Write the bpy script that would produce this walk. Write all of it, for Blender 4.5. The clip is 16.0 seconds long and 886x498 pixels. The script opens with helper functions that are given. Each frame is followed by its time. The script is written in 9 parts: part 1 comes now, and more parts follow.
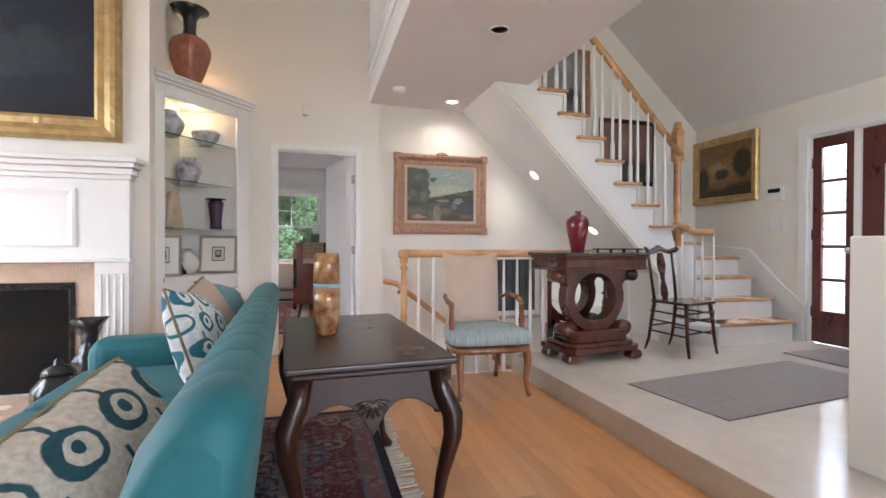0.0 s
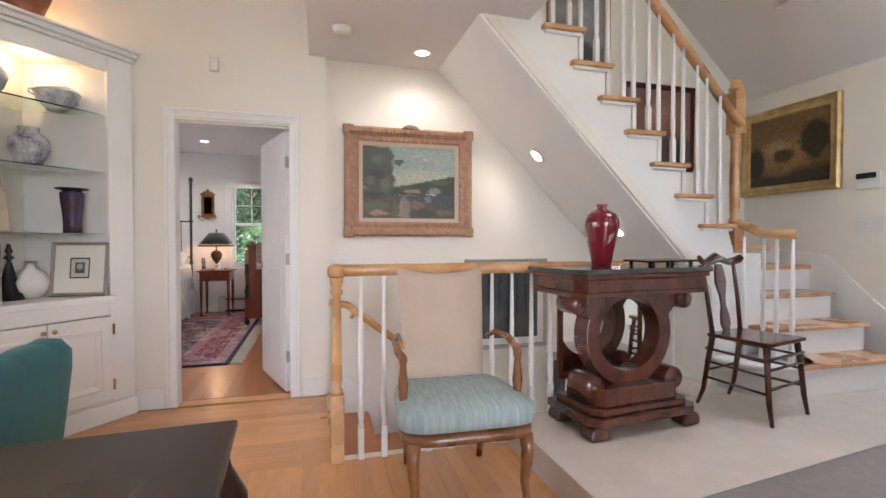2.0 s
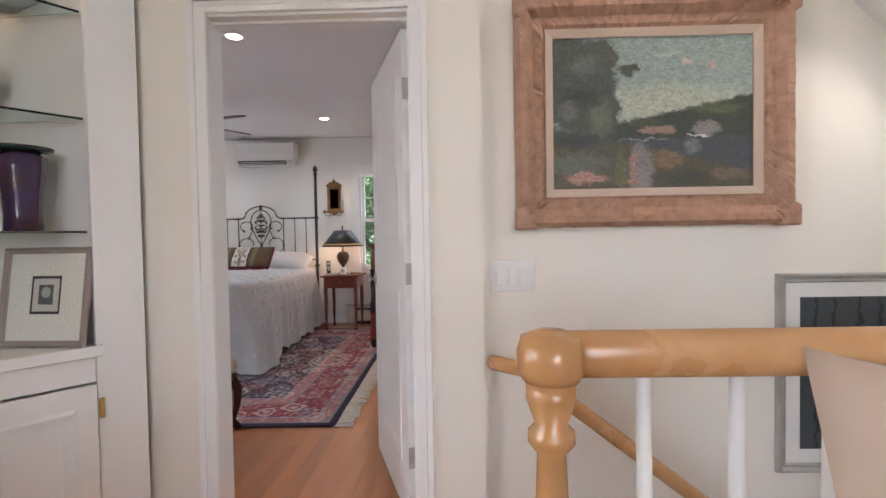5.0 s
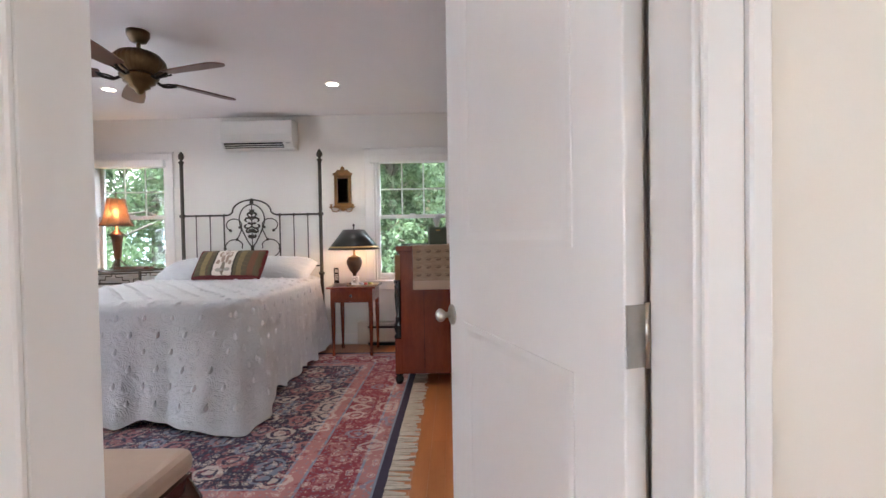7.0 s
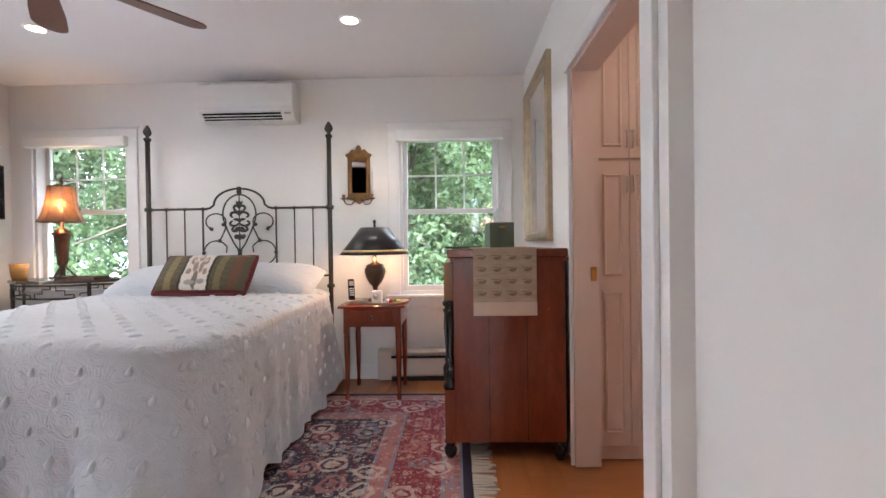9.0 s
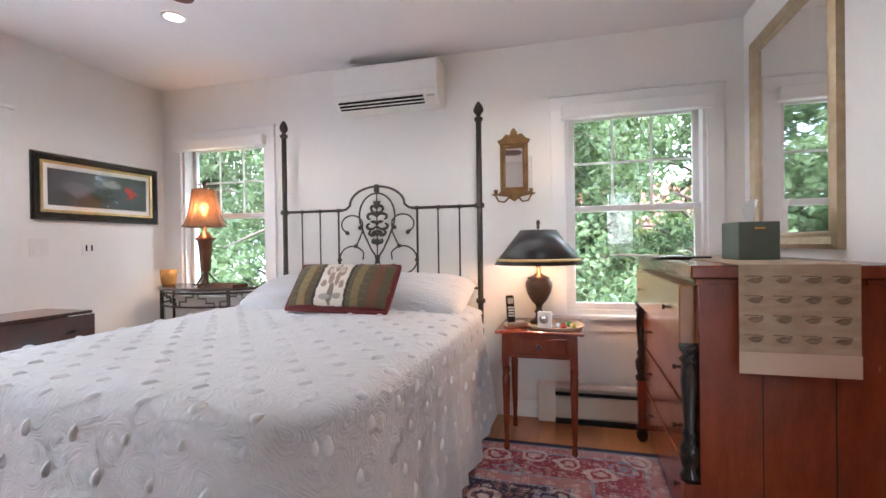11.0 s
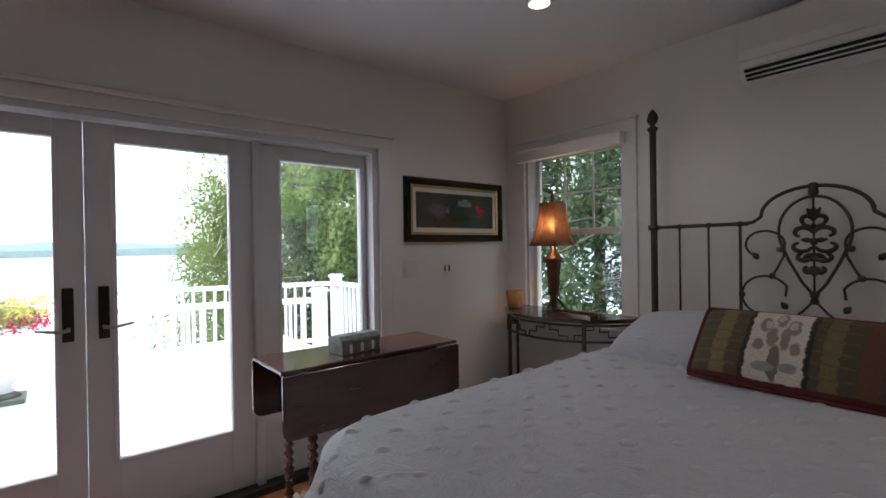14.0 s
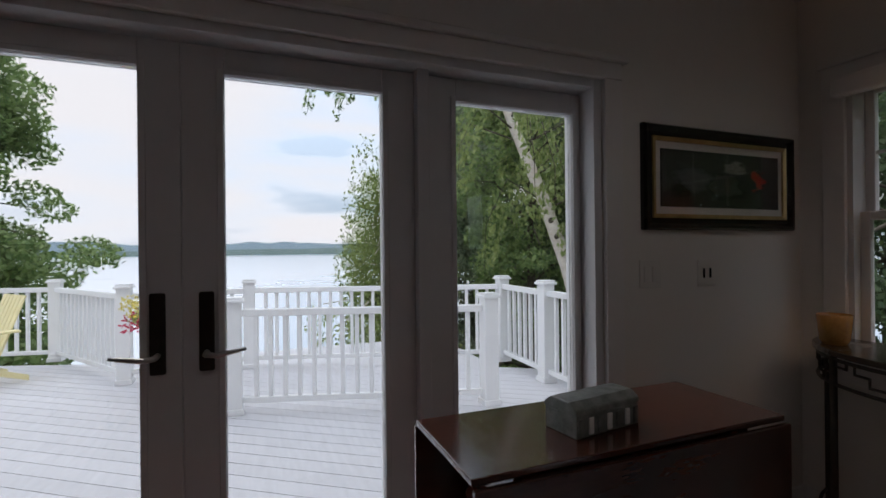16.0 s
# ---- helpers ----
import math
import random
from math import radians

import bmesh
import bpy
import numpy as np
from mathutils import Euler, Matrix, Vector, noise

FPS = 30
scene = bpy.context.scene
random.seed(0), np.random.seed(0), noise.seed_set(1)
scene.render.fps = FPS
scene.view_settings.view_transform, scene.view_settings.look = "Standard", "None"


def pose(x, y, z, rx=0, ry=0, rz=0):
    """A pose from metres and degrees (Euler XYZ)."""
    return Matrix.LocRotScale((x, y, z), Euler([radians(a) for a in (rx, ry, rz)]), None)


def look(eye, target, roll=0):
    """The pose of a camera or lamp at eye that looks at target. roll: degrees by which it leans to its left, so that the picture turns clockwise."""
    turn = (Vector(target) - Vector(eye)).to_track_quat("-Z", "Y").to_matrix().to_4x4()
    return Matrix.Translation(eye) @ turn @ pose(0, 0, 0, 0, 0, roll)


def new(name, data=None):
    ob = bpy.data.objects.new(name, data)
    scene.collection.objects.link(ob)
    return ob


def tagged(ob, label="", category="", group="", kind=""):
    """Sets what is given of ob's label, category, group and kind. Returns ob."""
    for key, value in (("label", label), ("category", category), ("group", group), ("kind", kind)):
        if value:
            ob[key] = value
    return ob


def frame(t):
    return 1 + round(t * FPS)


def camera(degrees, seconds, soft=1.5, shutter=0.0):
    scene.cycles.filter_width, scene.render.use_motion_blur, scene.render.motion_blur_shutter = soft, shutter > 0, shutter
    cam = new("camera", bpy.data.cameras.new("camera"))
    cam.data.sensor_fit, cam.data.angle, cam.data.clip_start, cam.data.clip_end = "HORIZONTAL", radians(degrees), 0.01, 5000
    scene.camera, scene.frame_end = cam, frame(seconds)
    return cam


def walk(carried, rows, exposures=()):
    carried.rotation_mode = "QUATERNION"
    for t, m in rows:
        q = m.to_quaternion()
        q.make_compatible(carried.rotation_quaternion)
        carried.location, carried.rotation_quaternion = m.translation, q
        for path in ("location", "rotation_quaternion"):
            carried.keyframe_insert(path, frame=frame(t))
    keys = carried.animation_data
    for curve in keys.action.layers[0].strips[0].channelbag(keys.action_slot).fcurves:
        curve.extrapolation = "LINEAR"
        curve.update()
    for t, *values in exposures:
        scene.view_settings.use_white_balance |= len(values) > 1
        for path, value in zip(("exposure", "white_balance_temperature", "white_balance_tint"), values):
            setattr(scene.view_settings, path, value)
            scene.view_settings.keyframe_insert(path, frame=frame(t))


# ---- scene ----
cam = camera(86.9, 16.0)
PATH = [
    (0, (0.181, -0.168, 1.086), (0.716, 1.759, 1.069), 0.2),
    (0.5, (0.356, 0.102, 1.127), (0.887, 2.029, 1.088), 0.0),
    (1, (0.492, 0.402, 1.117), (1.03, 2.328, 1.08), 0.1),
    (1.5, (0.623, 0.726, 1.158), (1.16, 2.652, 1.118), -0.1),
    (2, (0.777, 1.052, 1.179), (1.308, 2.979, 1.139), 0.0),
    (2.5, (0.869, 1.361, 1.192), (1.351, 3.302, 1.149), -0.1),
    (3, (0.89, 1.7, 1.188), (1.266, 3.664, 1.14), -0.4),
    (3.5, (0.91, 2.034, 1.191), (1.164, 4.017, 1.142), -0.6),
    (4, (0.889, 2.336, 1.183), (1.01, 4.332, 1.131), -0.7),
    (4.5, (0.83, 2.641, 1.187), (0.839, 4.641, 1.135), -1.0),
    (5, (0.761, 2.94, 1.177), (0.715, 4.939, 1.125), -1.0),
    (7.5, (0.238, 4.492, 1.159), (0.2, 6.492, 1.126), -0.9),
    (8, (0.156, 4.804, 1.145), (0.122, 6.804, 1.121), -0.8),
    (10.5, (-0.417, 6.068, 1.171), (-0.745, 8.041, 1.155), -0.8),
    (11, (-0.48, 6.137, 1.195), (-1.025, 8.061, 1.181), -0.8),
    (11.5, (-0.506, 6.17, 1.231), (-1.268, 8.02, 1.216), -0.9),
    (12, (-0.546, 6.229, 1.28), (-1.504, 7.984, 1.26), -1.0),
    (12.5, (-0.652, 6.288, 1.319), (-1.793, 7.931, 1.301), -1.0),
    (13, (-0.841, 6.341, 1.337), (-2.138, 7.864, 1.325), -1.1),
    (13.5, (-1.026, 6.426, 1.36), (-2.45, 7.83, 1.344), -0.9),
    (14, (-1.276, 6.526, 1.371), (-2.821, 7.796, 1.363), -0.9),
    (14.5, (-1.559, 6.604, 1.36), (-3.225, 7.711, 1.35), -1.0),
    (15, (-1.834, 6.689, 1.36), (-3.585, 7.655, 1.357), -0.8),
    (15.5, (-2.112, 6.785, 1.358), (-3.919, 7.643, 1.357), -0.8),
    (16, (-2.388, 6.849, 1.334), (-4.251, 7.577, 1.337), -0.6),
]
EXPOSURES = [(0, -0.2, 6150, 10), (1.0, -0.1, 6200, 10), (3.0, -0.05, 6300, 11), (4.0, -0.12, 6250, 10), (5.0, -0.2, 6200, 10), (7.5, 0.12, 6250, 9), (8.0, 0.12, 6250, 9),
             (10.5, 0.3, 6250, 11), (12.0, 0.1, 6200, 12), (12.5, -0.15, 6150, 12), (13.0, -0.6, 6200, 12), (13.5, -1.2, 6300, 12), (14.0, -1.85, 6350, 11), (14.5, -2.6, 6400, 11), (15.0, -3.15, 6550, 11), (15.5, -3.45, 6650, 11), (16.0, -3.45, 6650, 11)]
walk(cam, [(t, look(eye, target, roll)) for t, eye, target, roll in PATH], EXPOSURES)

# ---------------------------------------------------------------- world and large lights
world = bpy.data.worlds.new("overcast_sky")
scene.world = world
world.use_nodes = True
wn, wl = world.node_tree.nodes, world.node_tree.links
sky = wn.new("ShaderNodeTexSky")
sky.sky_type, sky.sun_disc = "NISHITA", False
sky.sun_elevation, sky.sun_rotation = radians(48), radians(250)
sky.air_density, sky.dust_density = 1.0, 3.0
wtc = wn.new("ShaderNodeTexCoord")
wmap = wn.new("ShaderNodeMapping")
wmap.inputs["Scale"].default_value = (1.2, 1.2, 6.0)
clouds = wn.new("ShaderNodeTexNoise")
clouds.inputs["Scale"].default_value, clouds.inputs["Detail"].default_value = 1.6, 6
cramp = wn.new("ShaderNodeMapRange")
cramp.inputs["From Min"].default_value, cramp.inputs["From Max"].default_value = 0.42, 0.60
cmix = wn.new("ShaderNodeMix")
cmix.data_type = "RGBA"
cgain = wn.new("ShaderNodeMix")
cgain.data_type, cgain.blend_type = "RGBA", "ADD"
cgain.inputs["Factor"].default_value = 1.0
cgain.inputs["B"].default_value = (32.0, 41.0, 53.0, 1)
wl.new(wtc.outputs["Generated"], wmap.inputs["Vector"])
wl.new(wmap.outputs["Vector"], clouds.inputs["Vector"])
wl.new(clouds.outputs["Fac"], cramp.inputs["Value"])
wl.new(cramp.outputs["Result"], cmix.inputs["Factor"])
wl.new(sky.outputs["Color"], cgain.inputs["A"])
wl.new(cgain.outputs["Result"], cmix.inputs["A"])
cmix.inputs["B"].default_value = (92.0, 93.0, 99.0, 1)
wsep = wn.new("ShaderNodeSeparateXYZ")
wgrad = wn.new("ShaderNodeMapRange")
wgrad.inputs["To Min"].default_value, wgrad.inputs["To Max"].default_value = 0.85, 2.7
wmul = wn.new("ShaderNodeMix")
wmul.data_type, wmul.blend_type = "RGBA", "MULTIPLY"
wmul.inputs["Factor"].default_value = 1.0
wl.new(wtc.outputs["Generated"], wsep.inputs[0])
wl.new(wsep.outputs["Z"], wgrad.inputs["Value"])
wl.new(cmix.outputs["Result"], wmul.inputs["A"])
wl.new(wgrad.outputs["Result"], wmul.inputs["B"])
wl.new(wmul.outputs["Result"], wn["Background"].inputs["Color"])
wn["Background"].inputs["Strength"].default_value = 0.15


def lamp(name, kind, at, power, colour=(1, 1, 1), target=None, size=(0.1, 0.1), spot=None, angle=None):
    d = bpy.data.lights.new(name, kind)
    d.energy, d.color = power, colour
    if kind == "AREA":
        d.shape, d.size, d.size_y = "RECTANGLE", size[0], size[1]
    if kind in ("POINT", "SPOT"):
        d.shadow_soft_size = size[0]
    if kind == "SPOT":
        d.spot_size, d.spot_blend = radians(spot), 0.6
    if kind == "SUN":
        d.angle = radians(angle)
    o = new(name, d)
    o.matrix_basis = look(at, target) if target else pose(*at)
    return o


SKYC = (0.90, 0.95, 1.0)
lamp("sun", "SUN", (-10, -5, 12), 4.4, (1.0, 0.96, 0.90), (0, 0, 0), angle=14)
# unseen area lamp at an added west opening, brightens the living room
lamp("unseen_west_fill", "AREA", (-4.68, 2.0, 1.7), 23, SKYC, (2, 2.2, 1.3), (3.0, 2.6))
# invented fill behind the camera, lights the surfaces that face south
lamp("unseen_south_fill", "AREA", (2.1, -4.62, 1.8), 54, SKYC, (1.0, 3.4, 1.2), (3.0, 2.6))

# ---------------------------------------------------------------- helpers
def box(bm, x0, y0, z0, x1, y1, z1, bev=0.0):
    """A box between two corners, its edges rounded by bev."""
    r = bmesh.ops.create_cube(bm, size=1.0, matrix=Matrix.Translation(((x0 + x1) / 2, (y0 + y1) / 2, (z0 + z1) / 2)) @ Matrix.Diagonal((abs(x1 - x0), abs(y1 - y0), abs(z1 - z0), 1)))
    if bev:
        edges = {e for v in r["verts"] for e in v.link_edges}
        bmesh.ops.bevel(bm, geom=list(edges), offset=bev, segments=2, affect="EDGES", profile=0.5)
    return bm


def boxes(*rows, bev=0.0):
    bm = bmesh.new()
    for r in rows:
        b = bmesh.new()
        box(b, *r, bev=bev)
        me = bpy.data.meshes.new("t")
        b.to_mesh(me)
        b.free()
        bm.from_mesh(me)
        bpy.data.meshes.remove(me)
    return bm


def lathe(profile, seg=24, centre=(0, 0), flute=0, depth=0.0):
    """A turned body: profile rows of (radius, z) round the z axis."""
    bm = bmesh.new()
    rings = []
    for r, z in profile:
        ring = []
        for i in range(seg):
            a = 2 * math.pi * i / seg
            k = r * (1 + depth * math.cos(flute * a)) if flute else r
            ring.append(bm.verts.new((centre[0] + k * math.cos(a), centre[1] + k * math.sin(a), z)))
        rings.append(ring)
    for a, b in zip(rings, rings[1:]):
        for i in range(seg):
            j = (i + 1) % seg
            bm.faces.new((a[i], a[j], b[j], b[i]))
    if profile[0][0] > 1e-4:
        bm.faces.new(list(reversed(rings[0])))
    if profile[-1][0] > 1e-4:
        bm.faces.new(rings[-1])
    for f in bm.faces:
        f.smooth = True
    return bm


def open_ends(bm):
    """Takes the flat end discs off a turned body."""
    bmesh.ops.delete(bm, geom=[f for f in bm.faces if len(f.verts) > 4], context="FACES_ONLY")
    return bm


def tube(points, radius, seg=10, closed=False, flat=1.0):
    """A round bar along points; radius is one number or one for each point."""
    bm = bmesh.new()
    pts = [Vector(p) for p in points]
    n = len(pts)
    rad = radius if isinstance(radius, (list, tuple)) else [radius] * n
    rings = []
    side = None
    for i, p in enumerate(pts):
        a = pts[(i - 1) % n] if (closed or i) else p
        b = pts[(i + 1) % n] if (closed or i < n - 1) else p
        d = (b - a).normalized()
        if side is None:
            side = d.orthogonal().normalized()
        else:
            side = (side - d * side.dot(d))
            side = side.normalized() if side.length > 1e-6 else d.orthogonal().normalized()
        up = d.cross(side)
        rings.append([bm.verts.new(p + (side * math.cos(2 * math.pi * k / seg) + up * math.sin(2 * math.pi * k / seg) * flat) * rad[i]) for k in range(seg)])
    pairs = list(zip(rings, rings[1:])) + ([(rings[-1], rings[0])] if closed else [])
    for a, b in pairs:
        for k in range(seg):
            j = (k + 1) % seg
            bm.faces.new((a[k], a[j], b[j], b[k]))
    if not closed:
        bm.faces.new(list(reversed(rings[0])))
        bm.faces.new(rings[-1])
    for f in bm.faces:
        f.smooth = True
    return bm


def prism(outline, lo, hi, axis="z"):
    """An outline of (u, v) pushed from lo to hi along an axis: x (u=y, v=z), y (u=x, v=z) or z (u=x, v=y)."""
    bm = bmesh.new()
    put = {"x": lambda u, v, w: (w, u, v), "y": lambda u, v, w: (u, w, v), "z": lambda u, v, w: (u, v, w)}[axis]
    a = [bm.verts.new(put(u, v, lo)) for u, v in outline]
    b = [bm.verts.new(put(u, v, hi)) for u, v in outline]
    n = len(outline)
    bm.faces.new(a)
    bm.faces.new(list(reversed(b)))
    for i in range(n):
        j = (i + 1) % n
        bm.faces.new((a[i], b[i], b[j], a[j]))
    bmesh.ops.recalc_face_normals(bm, faces=bm.faces[:])
    return bm


def arc(cx, cy, r, a0, a1, n=12, ry=None):
    return [(cx + r * math.cos(radians(a0 + (a1 - a0) * i / n)), cy + (ry or r) * math.sin(radians(a0 + (a1 - a0) * i / n))) for i in range(n + 1)]


def join(*bms):
    out = bmesh.new()
    for b in bms:
        me = bpy.data.meshes.new("t")
        b.to_mesh(me)
        b.free()
        out.from_mesh(me)
        bpy.data.meshes.remove(me)
    return out


def moved(bm, m):
    bmesh.ops.transform(bm, matrix=m, verts=bm.verts[:])
    return bm


def rounded(bm, width=0.004, seg=2, limit=35):
    """Rounds the sharp edges of a bmesh."""
    edges = [e for e in bm.edges if len(e.link_faces) == 2 and e.calc_face_angle(0) > radians(limit)]
    bmesh.ops.bevel(bm, geom=edges, offset=width, segments=seg, affect="EDGES", profile=0.5, clamp_overlap=True)
    return bm


def mesh_of(name, bm, material):
    me = bpy.data.meshes.new(name)
    bm.to_mesh(me)
    bm.free()
    for m in material if isinstance(material, (list, tuple)) else [material]:
        me.materials.append(m)
    return me


def part(name, bm, material, parent=None, label=""):
    ob = new(name, mesh_of(name, bm, material))
    if parent is not None:
        ob.parent = parent
    if label:
        ob["label"] = label
    return ob


def thing(name, label, category, group="", at=(0, 0, 0), turn=0.0):
    e = new(name)
    e.empty_display_size = 0.1
    e.matrix_basis = pose(*at, 0, 0, turn)
    return tagged(e, label, category, group)


def solo(name, bm, material, label, category, group="", at=(0, 0, 0), turn=0.0):
    ob = part(name, bm, material)
    ob.matrix_basis = pose(*at, 0, 0, turn)
    return tagged(ob, label, category, group)


def setting(name, bm, material, label="", category=""):
    return tagged(part(name, bm, material), label, category, "", "structure")


# ---------------------------------------------------------------- materials
def material(name, colour=(0.8, 0.8, 0.8), rough=0.5, metal=0.0, second=None, scale=6.0, amount=0.5, stretch=(1, 1, 1), bump=0.0, bump_scale=60.0, coat=0.0, detail=5.0, island=0.0, rough_var=0.08, sheen=0.0):
    """A surface of two colours mixed by noise at a large and a fine scale, with fine relief."""
    m = bpy.data.materials.new(name)
    m.use_nodes = True
    nt = m.node_tree
    N, L = nt.nodes, nt.links
    p = N["Principled BSDF"]
    p.inputs["Roughness"].default_value, p.inputs["Metallic"].default_value = rough, metal
    p.inputs["Coat Weight"].default_value = coat
    p.inputs["Coat Roughness"].default_value = 0.12
    p.inputs["Sheen Weight"].default_value = sheen
    tc = N.new("ShaderNodeTexCoord")
    mp = N.new("ShaderNodeMapping")
    mp.inputs["Scale"].default_value = stretch
    L.new(tc.outputs["Object"], mp.inputs["Vector"])
    vec = mp.outputs["Vector"]
    second = second or tuple(c * 0.9 for c in colour)
    big = N.new("ShaderNodeTexNoise")
    big.inputs["Scale"].default_value, big.inputs["Detail"].default_value = scale, detail
    L.new(vec, big.inputs["Vector"])
    fine = N.new("ShaderNodeTexNoise")
    fine.inputs["Scale"].default_value, fine.inputs["Detail"].default_value = scale * 7.3, 3
    L.new(vec, fine.inputs["Vector"])
    add = N.new("ShaderNodeMath")
    add.operation = "MULTIPLY_ADD"
    add.inputs[1].default_value = 0.4
    L.new(fine.outputs["Fac"], add.inputs[0])
    L.new(big.outputs["Fac"], add.inputs[2])
    ramp = N.new("ShaderNodeMapRange")
    ramp.inputs["From Min"].default_value, ramp.inputs["From Max"].default_value = 0.45, 0.95
    ramp.inputs["To Max"].default_value = amount * 2 if amount < 0.5 else 1.0
    L.new(add.outputs[0], ramp.inputs["Value"])
    mix = N.new("ShaderNodeMix")
    mix.data_type = "RGBA"
    mix.inputs["A"].default_value, mix.inputs["B"].default_value = (*colour, 1), (*second, 1)
    L.new(ramp.outputs["Result"], mix.inputs["Factor"])
    out = mix.outputs["Result"]
    if island:
        oi = N.new("ShaderNodeObjectInfo")
        hsv = N.new("ShaderNodeHueSaturation")
        mr = N.new("ShaderNodeMapRange")
        mr.inputs["To Min"].default_value, mr.inputs["To Max"].default_value = 1 - island, 1 + island
        L.new(oi.outputs["Random"], mr.inputs["Value"])
        L.new(mr.outputs["Result"], hsv.inputs["Value"])
        L.new(out, hsv.inputs["Color"])
        out = hsv.outputs["Color"]
    L.new(out, p.inputs["Base Color"])
    rr = N.new("ShaderNodeMapRange")
    rr.inputs["To Min"].default_value, rr.inputs["To Max"].default_value = max(0.02, rough - rough_var), min(1, rough + rough_var)
    L.new(big.outputs["Fac"], rr.inputs["Value"])
    L.new(rr.outputs["Result"], p.inputs["Roughness"])
    if bump:
        bn = N.new("ShaderNodeTexNoise")
        bn.inputs["Scale"].default_value, bn.inputs["Detail"].default_value = bump_scale, 4
        L.new(vec, bn.inputs["Vector"])
        bp = N.new("ShaderNodeBump")
        bp.inputs["Strength"].default_value, bp.inputs["Distance"].default_value = bump, 0.004
        L.new(bn.outputs["Fac"], bp.inputs["Height"])
        L.new(bp.outputs["Normal"], p.inputs["Normal"])
    return m


def glow(name, colour, strength):
    m = bpy.data.materials.new(name)
    m.use_nodes = True
    p = m.node_tree.nodes["Principled BSDF"]
    p.inputs["Base Color"].default_value = (*colour, 1)
    p.inputs["Emission Color"].default_value = (*colour, 1)
    p.inputs["Emission Strength"].default_value = strength
    return m


def clear(name, colour=(1, 1, 1), rough=0.0, ior=1.45):
    m = bpy.data.materials.new(name)
    m.use_nodes = True
    p = m.node_tree.nodes["Principled BSDF"]
    p.inputs["Base Color"].default_value = (*colour, 1)
    p.inputs["Transmission Weight"].default_value = 1.0
    p.inputs["Roughness"].default_value, p.inputs["IOR"].default_value = rough, ior
    return m


CREAM = material("cream_wall_paint", (0.82, 0.768, 0.695), 0.75, second=(0.80, 0.748, 0.672), scale=1.5, bump=0.05, bump_scale=220)
BEDWALL = material("pale_cream_paint", (0.82, 0.795, 0.755), 0.75, second=(0.80, 0.775, 0.735), scale=1.5, bump=0.05, bump_scale=220)
WHITE = material("white_trim_paint", (0.83, 0.81, 0.79), 0.38, second=(0.80, 0.78, 0.76), scale=3, bump=0.03, bump_scale=90)
CEIL = material("white_ceiling_paint", (0.80, 0.77, 0.76), 0.85, second=(0.78, 0.75, 0.74), scale=1.2, bump=0.05, bump_scale=200)
OAK = material("honey_oak_floor", (0.53, 0.235, 0.085), 0.34, second=(0.63, 0.32, 0.13), scale=2, stretch=(1, 8, 8), bump=0.012, bump_scale=40, island=0.13, coat=0.08)
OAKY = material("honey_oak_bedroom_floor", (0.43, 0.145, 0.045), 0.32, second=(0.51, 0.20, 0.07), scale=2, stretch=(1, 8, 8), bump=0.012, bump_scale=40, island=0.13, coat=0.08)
RAILOAK = material("oak_handrail", (0.50, 0.25, 0.10), 0.28, second=(0.60, 0.34, 0.16), scale=5, stretch=(1, 1, 1), bump=0.04, coat=0.3)
STONE = material("polished_cream_stone", (0.68, 0.60, 0.52), 0.15, second=(0.55, 0.48, 0.41), scale=1.6, bump=0.02, bump_scale=30)
MAHOG = material("dark_mahogany", (0.045, 0.010, 0.006), 0.20, second=(0.10, 0.024, 0.011), scale=4, stretch=(1, 5, 5), bump=0.04, coat=0.35)
DARKWOOD = material("dark_walnut_polish", (0.036, 0.011, 0.007), 0.17, second=(0.066, 0.021, 0.012), scale=4, stretch=(5, 1, 5), bump=0.03, coat=0.3)
CHERRY = material("red_cherry_wood", (0.13, 0.022, 0.009), 0.24, second=(0.22, 0.042, 0.015), scale=4, stretch=(4, 4, 1), bump=0.03, coat=0.3)
BLACKP = material("black_gloss_paint", (0.012, 0.011, 0.011), 0.22, second=(0.02, 0.018, 0.016), scale=8)
IRON = material("dark_iron", (0.055, 0.048, 0.042), 0.45, 0.6, second=(0.09, 0.075, 0.06), scale=25, bump=0.1, bump_scale=150)
GOLD = material("antique_gold_leaf", (0.60, 0.43, 0.20), 0.38, 0.75, second=(0.40, 0.27, 0.11), scale=14, bump=0.25, bump_scale=120)
BRASS = material("polished_brass", (0.72, 0.50, 0.20), 0.22, 1.0, second=(0.6, 0.4, 0.16), scale=20)
NICKEL = material("satin_nickel", (0.52, 0.50, 0.47), 0.30, 1.0, second=(0.45, 0.43, 0.40), scale=20)
TEAL = material("teal_velvet", (0.010, 0.150, 0.175), 0.6, second=(0.008, 0.112, 0.135), scale=3, bump=0.12, bump_scale=260, sheen=0.06)
LINEN = material("beige_linen", (0.55, 0.42, 0.33), 0.85, second=(0.50, 0.38, 0.30), scale=4, bump=0.2, bump_scale=400)
# lighter than the quilt: the tufts' highlights are put into this colour
TUFT_HILITE = material("highlight_quilted_cotton", (0.68, 0.69, 0.71), 0.5, second=(0.63, 0.64, 0.67), scale=4, bump=0.25, bump_scale=90, sheen=0.2)
GLASS = clear("window_glass", ior=1.3)
GREENGLASS = clear("green_edged_glass", (0.80, 0.93, 0.88))
MIRROR = material("silvered_mirror", (0.88, 0.88, 0.87), 0.03, 1.0, second=(0.86, 0.86, 0.85), rough_var=0.01)
GREYRUG = material("grey_flat_weave", (0.27, 0.235, 0.22), 0.95, second=(0.23, 0.20, 0.19), scale=20, bump=0.3, bump_scale=300)
LAMPON = glow("lit_downlight", (1.0, 0.90, 0.75), 14.0)
